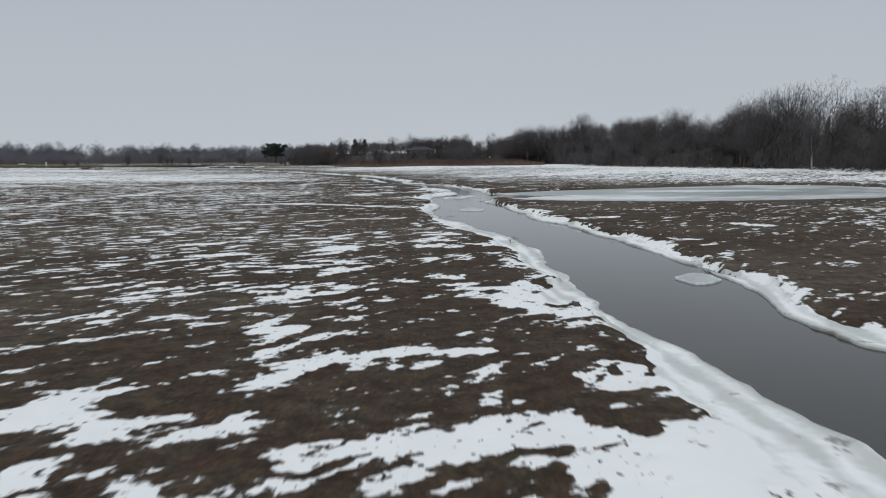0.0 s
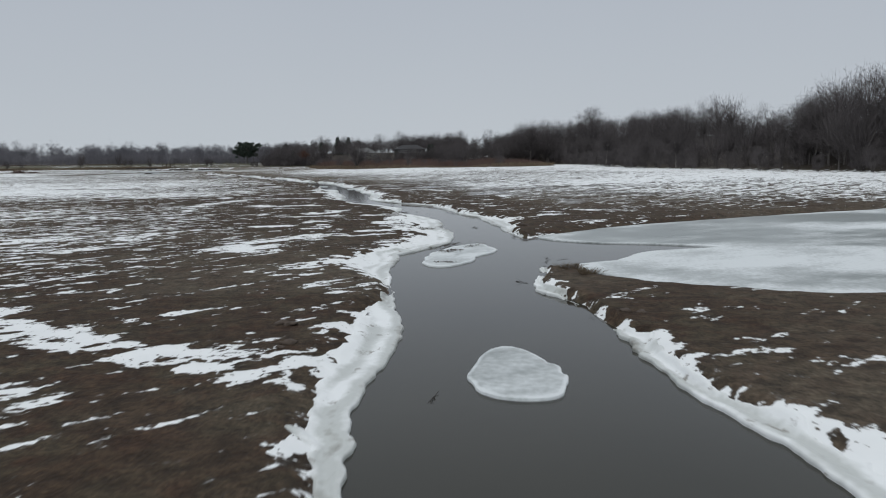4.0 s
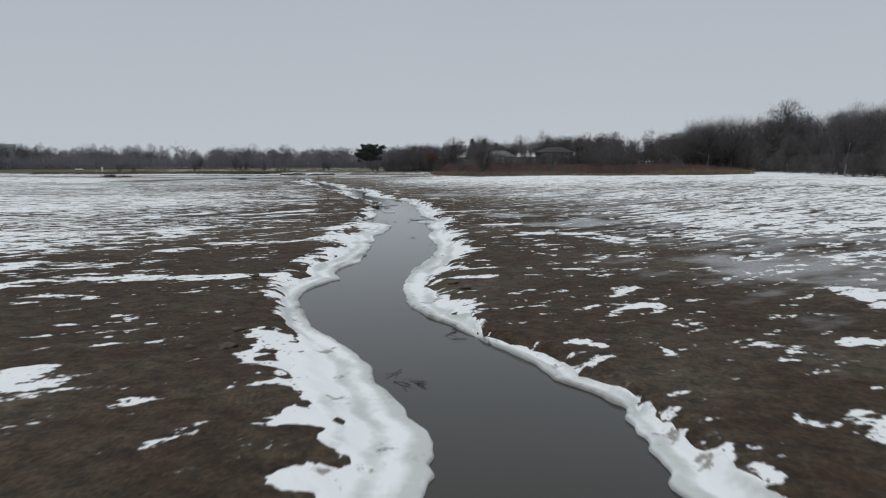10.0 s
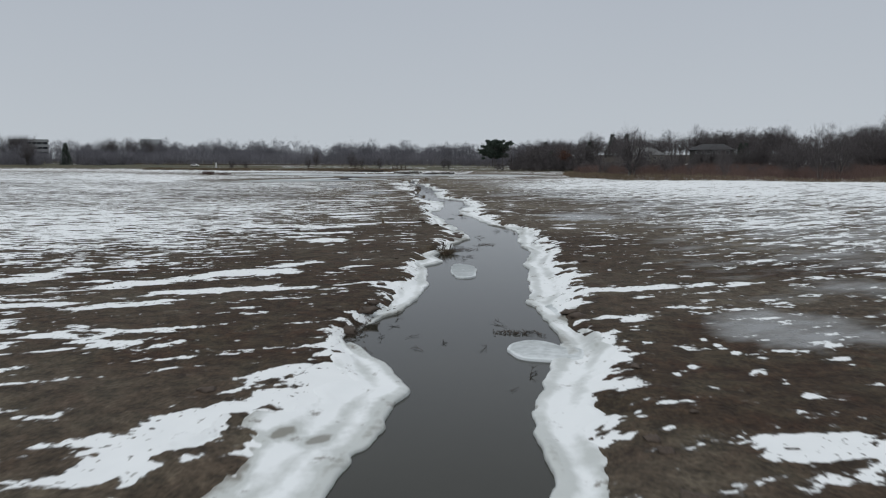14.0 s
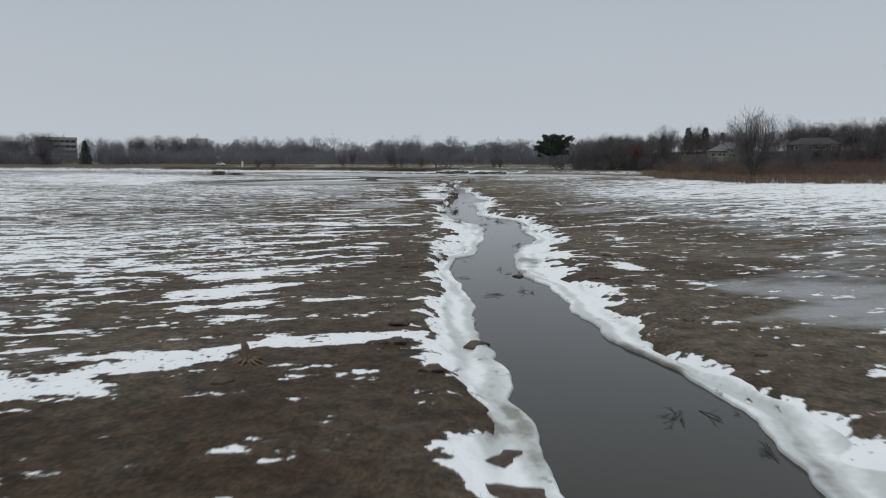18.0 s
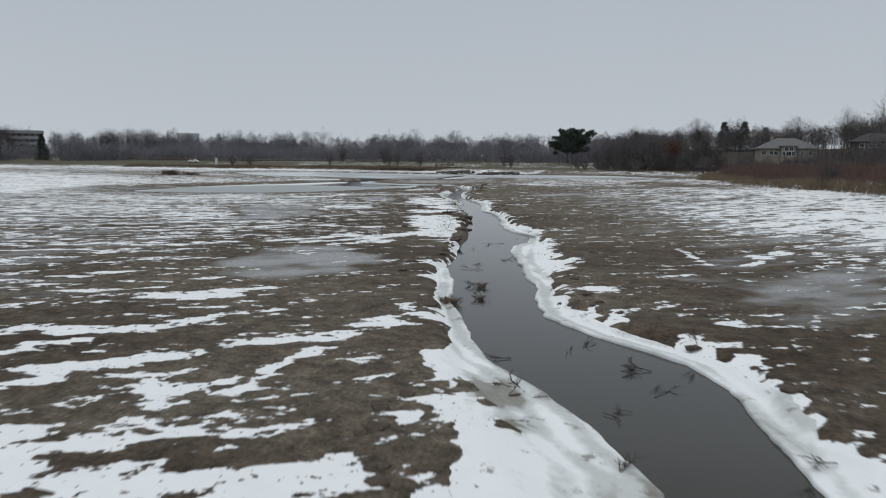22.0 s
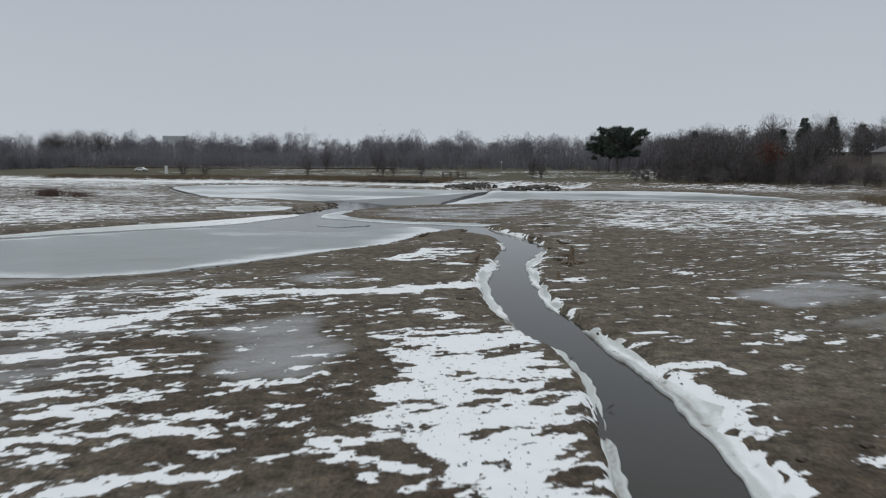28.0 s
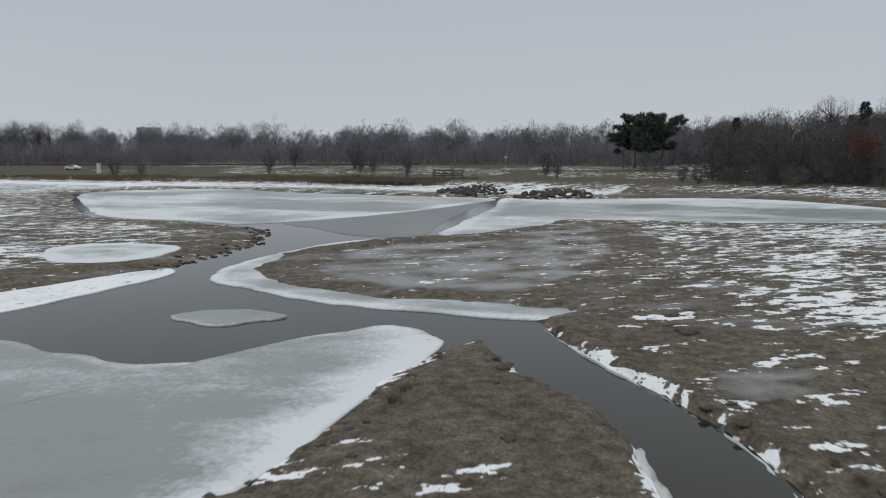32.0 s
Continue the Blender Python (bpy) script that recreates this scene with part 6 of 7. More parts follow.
def hill_scale(y):
    """The woods stand lower half-way along the hill."""
    return float(np.interp(y, [60, 190, 230, 250, 300, 335, 420, 450], [1.25, 1.25, 1.2, 0.66, 0.70, 0.85, 0.85, 1.0]))


# eastern hillside woods: counted trees along the front, a joined mass behind
for k in range(84):
    y = 70 + 370 * (k + rng.random()) / 84
    kind = rng.choice(OAK + OAK + BUSHY)
    plant(kind, front_x(y) + rng.uniform(2, 30), y, rng.uniform(0.72, 1.0) * (1.25 if kind in BUSHY else 1) * min(hill_scale(y), 1.12))
for x, y, s in ((97, 268, 0.9), (92, 274, 0.85), (104, 262, 0.9), (88, 262, 0.75), (84, 205, 0.85), (96, 200, 0.9), (104, 190, 0.9), (110, 197, 0.9), (99, 186, 0.9), (92, 194, 0.85)):
    plant(rng.choice(OAK), x, y, s)
for k in range(26):
    y = 275 + 170 * (k + rng.random()) / 26
    plant(rng.choice(OAK), front_x(y) + rng.uniform(14, 44), y, rng.uniform(1.0, 1.22))
for k in range(20):
    plant(rng.choice(OAK), 48 + 46 * (k + rng.random()) / 20, rng.uniform(446, 500), rng.uniform(1.1, 1.4))
for k in range(16):
    plant(rng.choice(OAK + BUSHY), 84 + 18 * rng.random(), 206 + 30 * (k + rng.random()) / 16, rng.uniform(1.1, 1.32))
for k in range(16):
    plant(rng.choice(OAK), 33 + 32 * (k + rng.random()) / 16, rng.uniform(448, 500), 1.0 + 0.035 * k)
for k in range(5):
    y = 120 + 62 * k
    plant(PALE, front_x(y) + 1, y + rng.uniform(-8, 8), rng.uniform(0.7, 0.95))
for k in range(50):
    y = 70 + 370 * (k + rng.random()) / 50
    plant(rng.choice(SHRUB), front_x(y) + rng.uniform(-1, 5), y, rng.uniform(0.8, 1.4))
copse("hillside_woods", [(x, y, h * hill_scale(y)) for x, y, h in scatter(250, 50, 250, 20, 470, lambda x, y: 14 < w_at(x, y) < 95, 11, 16.5, 4)], "dense dark leafless woods on a low hillside", 4, 0.066)
copse("undergrowth", [(front_x(y) + rng.uniform(0, 26), y, rng.uniform(3.5, 7.5) * (1.6 if y < 238 else 1.0)) for y in (60 + 390 * rng.random() for _ in range(230))], "dark twiggy undergrowth below the hillside woods", 5, 0.055, low=(0.0, 0.06))
copse("ridge_woods", scatter(190, -20, 150, 455, 620, lambda x, y: 8 < w_at(x, y) < 110 and not (-30 < x < 0 and y < 535), 9, 13.5, 14), "grey leafless woods on the rise behind the houses", 14, 0.085)
copse("ridge_front_woods", scatter(80, 4, 68, 436, 535, lambda x, y: w_at(x, y) > -2, 9, 13, 44), "grey leafless woods at the foot of the rise", 44, 0.08)
# woods behind the field and the lake
PENINSULA = [(30, 336), (6, 330), (-24, 342), (-40, 368), (-52, 408), (-54, 436), (-30, 452), (30, 450), (46, 400), (46, 345)]
ns = lambda x: float(north_shore(np.array([x]))[0])


def clear_view(x, y):
    """Keeps the lines of sight to the office block open."""
    for cx, cy, a0, a1 in ((-20, 202, 50.4, 51.6), (-26, 217, 51.2, 52.4), (-40, 246, 52.8, 54.0), (-55, 276, 54.4, 55.6)):
        if a0 < math.degrees(math.atan2(cx - x, y - cy)) < a1 and math.hypot(x - cx, y - cy) < 540:
            return False
    return True


# the north and west stands take the twig colour with haze painted in
copse("north_woods", scatter(280, -430, -95, 500, 720, lambda x, y: y > max(ns(x) + 75, 560), 9.2, 12.8, 6), "hazy leafless woods beyond the lake", 6, 0.09, mat=TWIG_HAZE, clusters=58, per=17)
thicket("north_brush", [(x, ns(x) + rng.uniform(75, 140)) for x in (rng.uniform(-430, -95) for _ in range(2600))], 8, 3.5, 7.5, "low dark brush along the far woods", "undergrowth", 7, TWIG_HAZE, 0.06)
copse("north_thicket", scatter(190, -430, -95, 520, 600, lambda x, y: ns(x) + 68 < y < ns(x) + 120, 5.5, 8, 26), "low dense saplings in front of the far woods", 26, 0.06, low=(0.0, 0.11), mat=TWIG_HAZE)
copse("west_thicket", scatter(190, -760, -330, 330, 640, lambda x, y: ns(x) + 42 < y < ns(x) + 95 and clear_view(x, y), 5.5, 8, 28), "low dense saplings in front of the far woods", 28, 0.13, low=(0.0, 0.06), mat=TWIG_HAZE)
copse("west_woods", scatter(225, -760, -330, 330, 760, lambda x, y: ns(x) + 45 < y < ns(x) + 260 and clear_view(x, y), 11, 17, 8), "hazy leafless woods beyond the mud flat", 8, 0.10, mat=TWIG_HAZE, clusters=58, per=17)
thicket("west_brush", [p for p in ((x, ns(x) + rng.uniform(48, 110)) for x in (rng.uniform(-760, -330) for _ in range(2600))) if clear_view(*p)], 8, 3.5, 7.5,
        "low dark brush along the far woods", "undergrowth", 17, TWIG_HAZE, 0.07)
copse("peninsula_thicket", [(x, y, rng.uniform(2.4, 4.4)) for x, y in spots_in(110, PENINSULA, 41)], "grey-brown leafless thicket behind the reeds", 41, 0.045, low=(0.0, 0.08))
copse("shore_woods", scatter(210, -112, 20, 488, 600, lambda x, y: not (-62 < x < -22 and y < 530) and not (-26 < x < 0 and y < 530) and not (x < -99 and y < 545), 9.8, 13, 9), "dense leafless trees behind the lake shore", 9, 0.085)
copse("shore_brush", [(x, y, rng.uniform(3, 7)) for x, y in ((rng.uniform(-100, 20), rng.uniform(486, 514)) for _ in range(210)) if not (-62 < x < -22 and y > 498)], "dark brush and saplings behind the lake shore", 19, 0.06, low=(0.0, 0.06))
for k in range(40):
    x = -112 + 134 * (k + rng.random()) / 40
    y = 489 + rng.uniform(0, 20)
    if not -64 < x < -22 and x > -101:
        plant(rng.choice(OAK + BUSHY + BUSHY), x, y, rng.uniform(0.62, 0.85))
for x, y, s in ((-75, 564, 0.9), (-90, 505, 0.92), (-38, 600, 0.95), (-60, 560, 0.9), (-22, 560, 1.0), (54, 505, 1.3), (40, 500, 1.1)):
    plant(rng.choice(OAK), x, y, s)
for k in range(9):
    plant(rng.choice(OAK), -398 + 5.5 * k, 548 + rng.uniform(-6, 6), rng.uniform(0.88, 1.0))
for x, y, s in ((-240, 478, 0.45), (-233, 480, 0.4), (-209, 500, 0.6), (-186, 508, 0.55), (-183, 509, 0.5), (-167, 497, 0.55), (-133, 496, 0.5), (-131, 498, 0.45), (-195, 520, 0.7), (-222, 530, 0.8)):
    plant(rng.choice(BUSHY), x, y, s)
for x, y, s in ((-352, 455, 0.75), (-356, 459, 0.85), (-361, 464, 0.9), (-366, 470, 0.8), (-470, 520, 1.1), (-446, 500, 0.95), (-455, 508, 1.0), (-428, 482, 1.1), (-423, 489, 1.05), (-419, 495, 1.1), (-416, 500, 1.0), (-413.5, 502, 0.9), (-432, 478, 1.1), (-437, 486, 1.1), (-421, 492, 0.8), (-425, 485, 0.8)):
    plant(rng.choice(OAK + BUSHY), x, y, s)
for x, y, s in ((-33, 440, 0.8), (-28, 436, 0.75), (-36, 447, 0.75), (-24, 444, 0.8), (-26, 500, 0.85), (-3, 503, 0.8), (2, 506, 0.9), (-21, 506, 0.6)):
    plant(rng.choice(BUSHY), x, y, s)
for k in range(22):
    plant(rng.choice(SHRUB), -103 + 3.2 * k + rng.uniform(-1, 1), 483 + rng.uniform(-2, 4), rng.uniform(0.7, 1.3))
# bush peninsula in front of the houses
REEDS = [(32, 324), (8, 318), (-28, 332), (-45, 362), (-57, 404), (-60, 440), (-30, 458), (30, 455), (48, 400), (48, 340)]
WILLOW = tree("willow", 201, 13, 0.5, 0.12, 7, "large many-stemmed leafless willow among reeds", clusters=150, per=36, group="", stout=1.7)[0]
plant(WILLOW, -28, 341, 0.88)
for x, y, s in ((9.5, 328, 0.95), (13, 331, 0.9), (5, 332, 0.8), (-8, 338, 0.55), (-36, 352, 0.5), (-21, 345, 0.6), (26, 329, 0.5)):
    plant(rng.choice(BUSHY), x, y, s)
front = lambda x, y: -3.5 < float(outline_distance(np.array([x]), np.array([y]), REEDS)[0])
thicket("reed_bed", spots_in(1500, REEDS, 31, front), 12, 0.7, 1.3, "tan dry reeds along the edge of the flat", "reeds", 31, REED, 0.03, 0.22)
thicket("red_brush", spots_in(4200, REEDS, 32, lambda x, y: not front(x, y)), 10, 1.8, 3.0, "reddish brown brush behind the reeds", "brush", 32, TWIG_RED, 0.03, 0.25)
thicket("reed_strip", [(x, ns(x) + rng.uniform(1, 9)) for x in (rng.uniform(-280, -150) for _ in range(1500))], 10, 0.4, 0.9, "tan dry grass along the far shore", "reeds", 33, REED, 0.05, 0.3)
for x, y, s, n in ((-184.5, 390, 2.4, 60), (-179, 391, 1.5, 30)):
    thicket("brush_clump", [(x + rng.gauss(0, s * 0.6), y + rng.gauss(0, s * 0.4)) for _ in range(n)], 8, 0.5, 1.1, "low brown brush clump on the open flat", "brush", 35 + n, TWIG_RED, 0.03, 0.4)
for k, (x, y, s) in enumerate(((-405, 500, 1.1), (-401, 491, 1.05), (-396, 487, 1.1), (-409, 503, 1.0))):
    plant(OAK[k % len(OAK)], x, y, s)
for p in PROTOS + [WILLOW]:
    for o in (*p.children_recursive, p):
        bpy.data.objects.remove(o)

# ---- evergreens ----
def fan(centres, dirs, size, per, seed, flat=0.5):
    """Needle sprays: thin triangles that burst from each centre along its direction."""
    g = np.random.default_rng(seed)
    c = np.repeat(centres, per, axis=0)
    d = np.repeat(dirs, per, axis=0) + g.normal(0, flat, (len(c), 3))
    d /= np.linalg.norm(d, axis=1, keepdims=True)
    s = np.cross(d, g.normal(0, 1, (len(c), 3)))
    s /= np.linalg.norm(s, axis=1, keepdims=True)
    L = size * g.uniform(0.6, 1.3, len(c))[:, None]
    w = L * 0.13
    V = np.stack([c - s * w, c + s * w, c + d * L], 1).reshape(-1, 3)
    return V, np.arange(len(V)).reshape(-1, 3)


def pine(seed, height):
    """A white pine: bare lower trunk, level limbs, a broad flat crown of needle sprays."""
    r = random.Random(seed)
    ob = empty("pine_tree", pose(0, 0, -500), "dark green pine with a broad flat crown", "pine", "pine grove")
    trunk = [(Vector((0, 0, -0.3 + height * k / 8)), Vector((0, 0, -0.3 + height * (k + 1) / 8)), 0.24 * (1 - k / 9), 0.24 * (1 - (k + 1) / 9), 0) for k in range(8)]
    limb, cs, ds = [], [], []
    for k in range(34):
        z = height * r.uniform(0.36, 1.0)
        a = r.uniform(0, 6.283)
        reach_ = height * 0.36 * (0.55 + 0.45 * math.sin(math.pi * (z / height - 0.3) / 0.75)) * r.uniform(0.7, 1.15)
        p0 = Vector((0, 0, z))
        p1 = p0 + Vector((math.cos(a), math.sin(a), 0.12)) * reach_ * 0.6
        p2 = p0 + Vector((math.cos(a), math.sin(a), 0.24)) * reach_
        limb += [(p0, p1, 0.07, 0.045, 1), (p1, p2, 0.045, 0.02, 1)]
        for t in (0.45, 0.6, 0.72, 0.84, 0.95, 1.0):
            q = p0.lerp(p2, t)
            cs.append(q + Vector((r.gauss(0, 0.35), r.gauss(0, 0.35), r.gauss(0.1, 0.15))))
            ds.append((math.cos(a) * 0.4, math.sin(a) * 0.4, 0.55))
    v, f = prisms(trunk + limb, 5)
    mesh_object("trunk", v, f, BARK, ob, True)
    v, f = fan(np.array(cs), np.array(ds), 1.15, 30, seed, 0.55)
    mesh_object("crown", v, f, NEEDLE, ob)
    return ob


def spruce(seed, height, wide=0.2):
    """A spruce: tiers of drooping boughs on a straight trunk."""
    r = random.Random(seed)
    ob = empty("spruce_tree", pose(0, 0, -500), "dark pointed spruce with drooping boughs", "spruce", "spruces")
    v, f = prisms([(Vector((0, 0, -0.3)), Vector((0, 0, height)), 0.2, 0.03, 0)], 6)
    mesh_object("trunk", v, f, BARK, ob, True)
    cs, ds = [], []
    for k in range(26):
        z = height * (0.06 + 0.93 * k / 26)
        R = height * wide * (1 - z / height) ** 0.85 + 0.15
        for j in range(9):
            a = r.uniform(0, 6.283)
            for t in (0.35, 0.65, 0.95):
                q = R * t * r.uniform(0.8, 1.15)
                cs.append((math.cos(a) * q, math.sin(a) * q, z - 0.25 * q))
                ds.append((math.cos(a), math.sin(a), -0.25))
    v, f = fan(np.array(cs), np.array(ds), 0.62 * height / 12, 13, seed, 0.45)
    mesh_object("crown", v, f, NEEDLE, ob)
    return ob


PINES, SPRUCES = [pine(301, 12.5), pine(302, 11.5)], [spruce(311, 12, 0.29), spruce(312, 10, 0.33)]
for k, (x, y, s) in enumerate(((-121, 536, 1.0), (-117, 529, 1.02), (-113, 527, 0.98), (-123, 531, 0.85), (-116, 523, 0.9))):
    plant(PINES[k % 2], x, y, s)
for k, (x, y, s) in enumerate(((-350, 478, 1.05), (-66, 577, 1.25), (-58, 572, 1.05), (-50, 566, 1.0), (-84, 508, 0.72), (0, 523, 0.95), (-98, 556, 0.9), (-2, 530, 0.8), (-72, 540, 0.8))):
    plant(SPRUCES[1 if k == 5 else k % 2], x, y, s)
# a small oak that has kept its rusty leaves
rust = tree("oak_sapling", 320, 8, 0.3, 0.2, 1, "small oak still holding rust-brown leaves", group="")[0]
r_v = np.random.default_rng(8).normal(0, 1, (420, 3)) * (1.2, 1.2, 1.2) + (0, 0, 6.4)
v, f = fan(r_v, r_v * 0 + (0, 0, -0.3), 0.36, 8, 8, 1.0)
mesh_object("foliage", v, f, RUST_LEAF, rust)
plant(rust, -74, 488.5, 1.05)
for p in PINES + SPRUCES + [rust]:
    for o in (*p.children_recursive, p):
        bpy.data.objects.remove(o)

# ---- buildings ----
STUCCO = mottled("tan_siding", (0.20, 0.185, 0.16), (0.27, 0.25, 0.22), 0.8, 0.85, 0.1)
SHINGLE = mottled("grey_shingles", (0.10, 0.10, 0.10), (0.18, 0.18, 0.18), 1.2, 0.9, 0.3)
DARK_SHINGLE = mottled("dark_shingles", (0.04, 0.04, 0.042), (0.075, 0.075, 0.078), 1.2, 0.9, 0.3)
DARK_SIDING = mottled("dark_siding", (0.055, 0.052, 0.05), (0.09, 0.086, 0.082), 0.9, 0.85, 0.1)
WHITE_TRIM = mottled("white_trim", (0.58, 0.58, 0.57), (0.72, 0.72, 0.71), 2.0, 0.6, 0.05)
CONCRETE = mottled("pale_concrete", (0.24, 0.245, 0.25), (0.33, 0.335, 0.34), 0.5, 0.85, 0.1)
GLASS = mottled("window_glass", (0.012, 0.015, 0.018), (0.03, 0.034, 0.038), 0.5, 0.08, 0, 0.6)
STEEL = mottled("grey_steel", (0.25, 0.25, 0.25), (0.35, 0.35, 0.35), 3.0, 0.45, 0.05, 0.5, 0, (1, 1, 1), 0.6)
OLD_WOOD = mottled("old_timber", (0.075, 0.055, 0.043), (0.14, 0.105, 0.085), 3.0, 0.85, 0.4)
CAR_PAINT = mottled("white_car_paint", (0.68, 0.68, 0.68), (0.76, 0.76, 0.76), 0.5, 0.3, 0, 0.5)
RUBBER = mottled("tyre_rubber", (0.02, 0.02, 0.02), (0.035, 0.035, 0.035), 5.0, 0.9, 0.2)


def hip_roof(w, d, z0, z1, ridge, eave=0.6):
    bm = bmesh.new()
    a = [bm.verts.new((sx * (w / 2 + eave), sy * (d / 2 + eave), z0 + h)) for h in (-0.25, 0) for sx, sy in ((-1, -1), (1, -1), (1, 1), (-1, 1))]
    p, q = bm.verts.new((-ridge / 2, 0, z1)), bm.verts.new((ridge / 2, 0, z1))
    for k in range(4):
        bm.faces.new((a[k], a[(k + 1) % 4], a[4 + (k + 1) % 4], a[4 + k]))
    bm.faces.new((a[4], a[5], q, p))
    bm.faces.new((a[6], a[7], p, q))
    bm.faces.new((a[5], a[6], q))
    bm.faces.new((a[7], a[4], p))
    bm.faces.new((a[3], a[2], a[1], a[0]))
    return bm


def window_on(parent, x, y, z, w, h, bars=1):
    """A window in a wall that faces -y."""
    fr = part("window", boxes((x - w / 2 - 0.1, x + w / 2 + 0.1, y - 0.06, y, z - 0.1, z), (x - w / 2 - 0.1, x + w / 2 + 0.1, y - 0.06, y, z + h, z + h + 0.1),
                              (x - w / 2 - 0.1, x - w / 2, y - 0.06, y, z, z + h), (x + w / 2, x + w / 2 + 0.1, y - 0.06, y, z, z + h),
                              *[(x - w / 2 + w * k / (bars + 1) - 0.03, x - w / 2 + w * k / (bars + 1) + 0.03, y - 0.05, y, z, z + h) for k in range(1, bars + 1)]), WHITE_TRIM, parent)
    part("pane", boxes((x - w / 2, x + w / 2, y - 0.03, y - 0.01, z, z + h)), GLASS, fr)


house = empty("house", pose(-42.2, 512, 4.2, 0, 0, 8) @ Matrix.Diagonal((0.72, 0.8, 0.78, 1)), "tan hip-roofed house above the reeds", "house")
part("wall", boxes((-12, 12, -6, 6, -4, 5.2), (-2.8, 3.2, -7.4, -6, -4, 6.2)), STUCCO, house)
part("roof", hip_roof(24, 12, 5.2, 9.4, 8), SHINGLE, house)
bay = hip_roof(6.4, 6, 6.2, 8.4, 0.2, 0.5)
bmesh.ops.translate(bay, verts=bay.verts, vec=(0.2, -4.4, 0))
part("bay_roof", bay, SHINGLE, house)
part("chimney", boxes((-6.4, -5.2, -0.5, 0.6, 6, 10.2)), STUCCO, house)
for x, w in ((-9.6, 1.6), (-6.6, 1.4), (-4.6, 1.4), (6, 1.0), (9.4, 1.4)):
    window_on(house, x, -6.0, 2.6, w, 1.5)
for x, w, z0, h in ((-1.6, 1.1, 2.2, 1.6), (0.3, 1.9, 2.2, 1.7), (2.2, 1.1, 2.2, 1.6), (-0.6, 1.5, 4.2, 1.4), (1.3, 1.5, 4.2, 1.4)):
    window_on(house, x, -7.4, z0, w, h)
lodge = empty("house", pose(-14, 523, 6.0, 0, 0, -6), "dark-sided house with a row of white-framed windows", "house")
part("wall", boxes((-9, 9, -4.5, 4.5, -5, 4.6)), DARK_SIDING, lodge)
part("roof", hip_roof(18, 9, 4.6, 7.2, 9), DARK_SHINGLE, lodge)
for k in range(5):
    window_on(lodge, -5.6 + 2.3 * k, -4.5, 2.7, 1.3, 1.3, 0)
window_on(lodge, 7.0, -4.5, 2.5, 1.7, 1.7, 0)

office = empty("office_building", pose(-456.5, 544.5, lay(-456, 544) - 0.9, 0, 0, 51.5), "pale four-storey office block with dark window bands", "office building")
part("core", boxes((-11.6, 11.6, -9.6, 9.6, -1, 14.2)), GLASS, office)
for k in range(5):
    part("floor_band", boxes((-12, 12, -10, 10, -1.0 if k == 0 else 3.3 * k - 0.75, 3.3 * k + 0.95)), CONCRETE, office)
for k in range(8):
    part("mullion", boxes((-11.4 + 3.2 * k, -11.1 + 3.2 * k, -9.75, -9.55, 0.9, 13.1)), STEEL, office)
tower = empty("tower_block", pose(-800, 1040, -2, 0, 0, 47), "far haze-pale tower block above the trees", "tower block")
# wall colour lightened towards the sky's to paint in distance haze
HAZED_WALL = mottled("hazed_wall", (0.42, 0.44, 0.46), (0.5, 0.52, 0.54), 0.3, 0.85, 0.1)
part("core", boxes((-14, 14, -9, 9, -4, 38)), HAZED_WALL, tower)
for k in range(11):
    part("floor_band", boxes((-14.3, 14.3, -9.3, 9.3, 3.6 * k - 1.3, 3.6 * k + 1.2)), HAZED_WALL, tower)

# ---- far shore: footbridge, wall, bench, pillar, lamp, car, rail, riprap ----
bx, by = -153.5, 490.5
bridge = empty("footbridge", pose(bx, by, lay(bx, by) + 0.1, 0, 0, 14), "brown timber footbridge with railings", "footbridge")
part("deck", boxes((-5.6, 6.6, -1.1, 1.1, -0.15, 0.2)), OLD_WOOD, bridge)
for sy in (-1.0, 1.0):
    for x in (-3.2, -1.1, 1.0, 3.1):
        part("post", boxes((x - 0.09, x + 0.09, sy - 0.09, sy + 0.09, 0.2, 1.75)), OLD_WOOD, bridge)
    for zz in (0.55, 1.0, 1.62):
        part("rail", boxes((-3.3, 3.2, sy - 0.06, sy + 0.06, zz, zz + 0.16)), OLD_WOOD, bridge)
wx, wy_ = -164.5, 478
wall = empty("retaining_wall", pose(wx, wy_, lay(wx, wy_) - 0.3, 0, 0, -8.5), "low dark stone retaining wall at the shore", "retaining wall")
for k in range(16):
    part("block", boxes((-9.4 + 1.18 * k, -8.25 + 1.18 * k, -0.4, 0.4, 0, 1.05 + 0.06 * math.sin(k * 2.3)), bevel=0.04), STONE, wall)
sx_, sy_ = -174, 485
bench = empty("park_bench", pose(sx_, sy_, lay(sx_, sy_), 0, 0, 10), "dark wooden park bench on the shore", "bench")
part("seat", boxes((-0.95, 0.95, -0.25, 0.25, 0.42, 0.5)), OLD_WOOD, bench)
part("backrest", boxes((-0.95, 0.95, 0.22, 0.3, 0.55, 0.95)), OLD_WOOD, bench)
for x in (-0.85, 0.85):
    part("leg", boxes((x - 0.06, x + 0.06, -0.25, 0.3, 0, 0.42)), OLD_WOOD, bench)
pillar = empty("pillar", pose(-258, 489, lay(-258, 489)), "white square stone pillar beside the road", "pillar")
part("shaft", boxes((-0.38, 0.38, -0.38, 0.38, -0.2, 2.7), bevel=0.04), WHITE_TRIM, pillar)
part("base", boxes((-0.55, 0.55, -0.55, 0.55, -0.2, 0.25), bevel=0.03), CONCRETE, pillar)
part("cap", boxes((-0.48, 0.48, -0.48, 0.48, 2.7, 2.85), bevel=0.03), WHITE_TRIM, pillar)
lamp = empty("lamp_post", pose(-147.4, 511, lay(-147.4, 511)), "slim grey lamp post by the path", "lamp post")
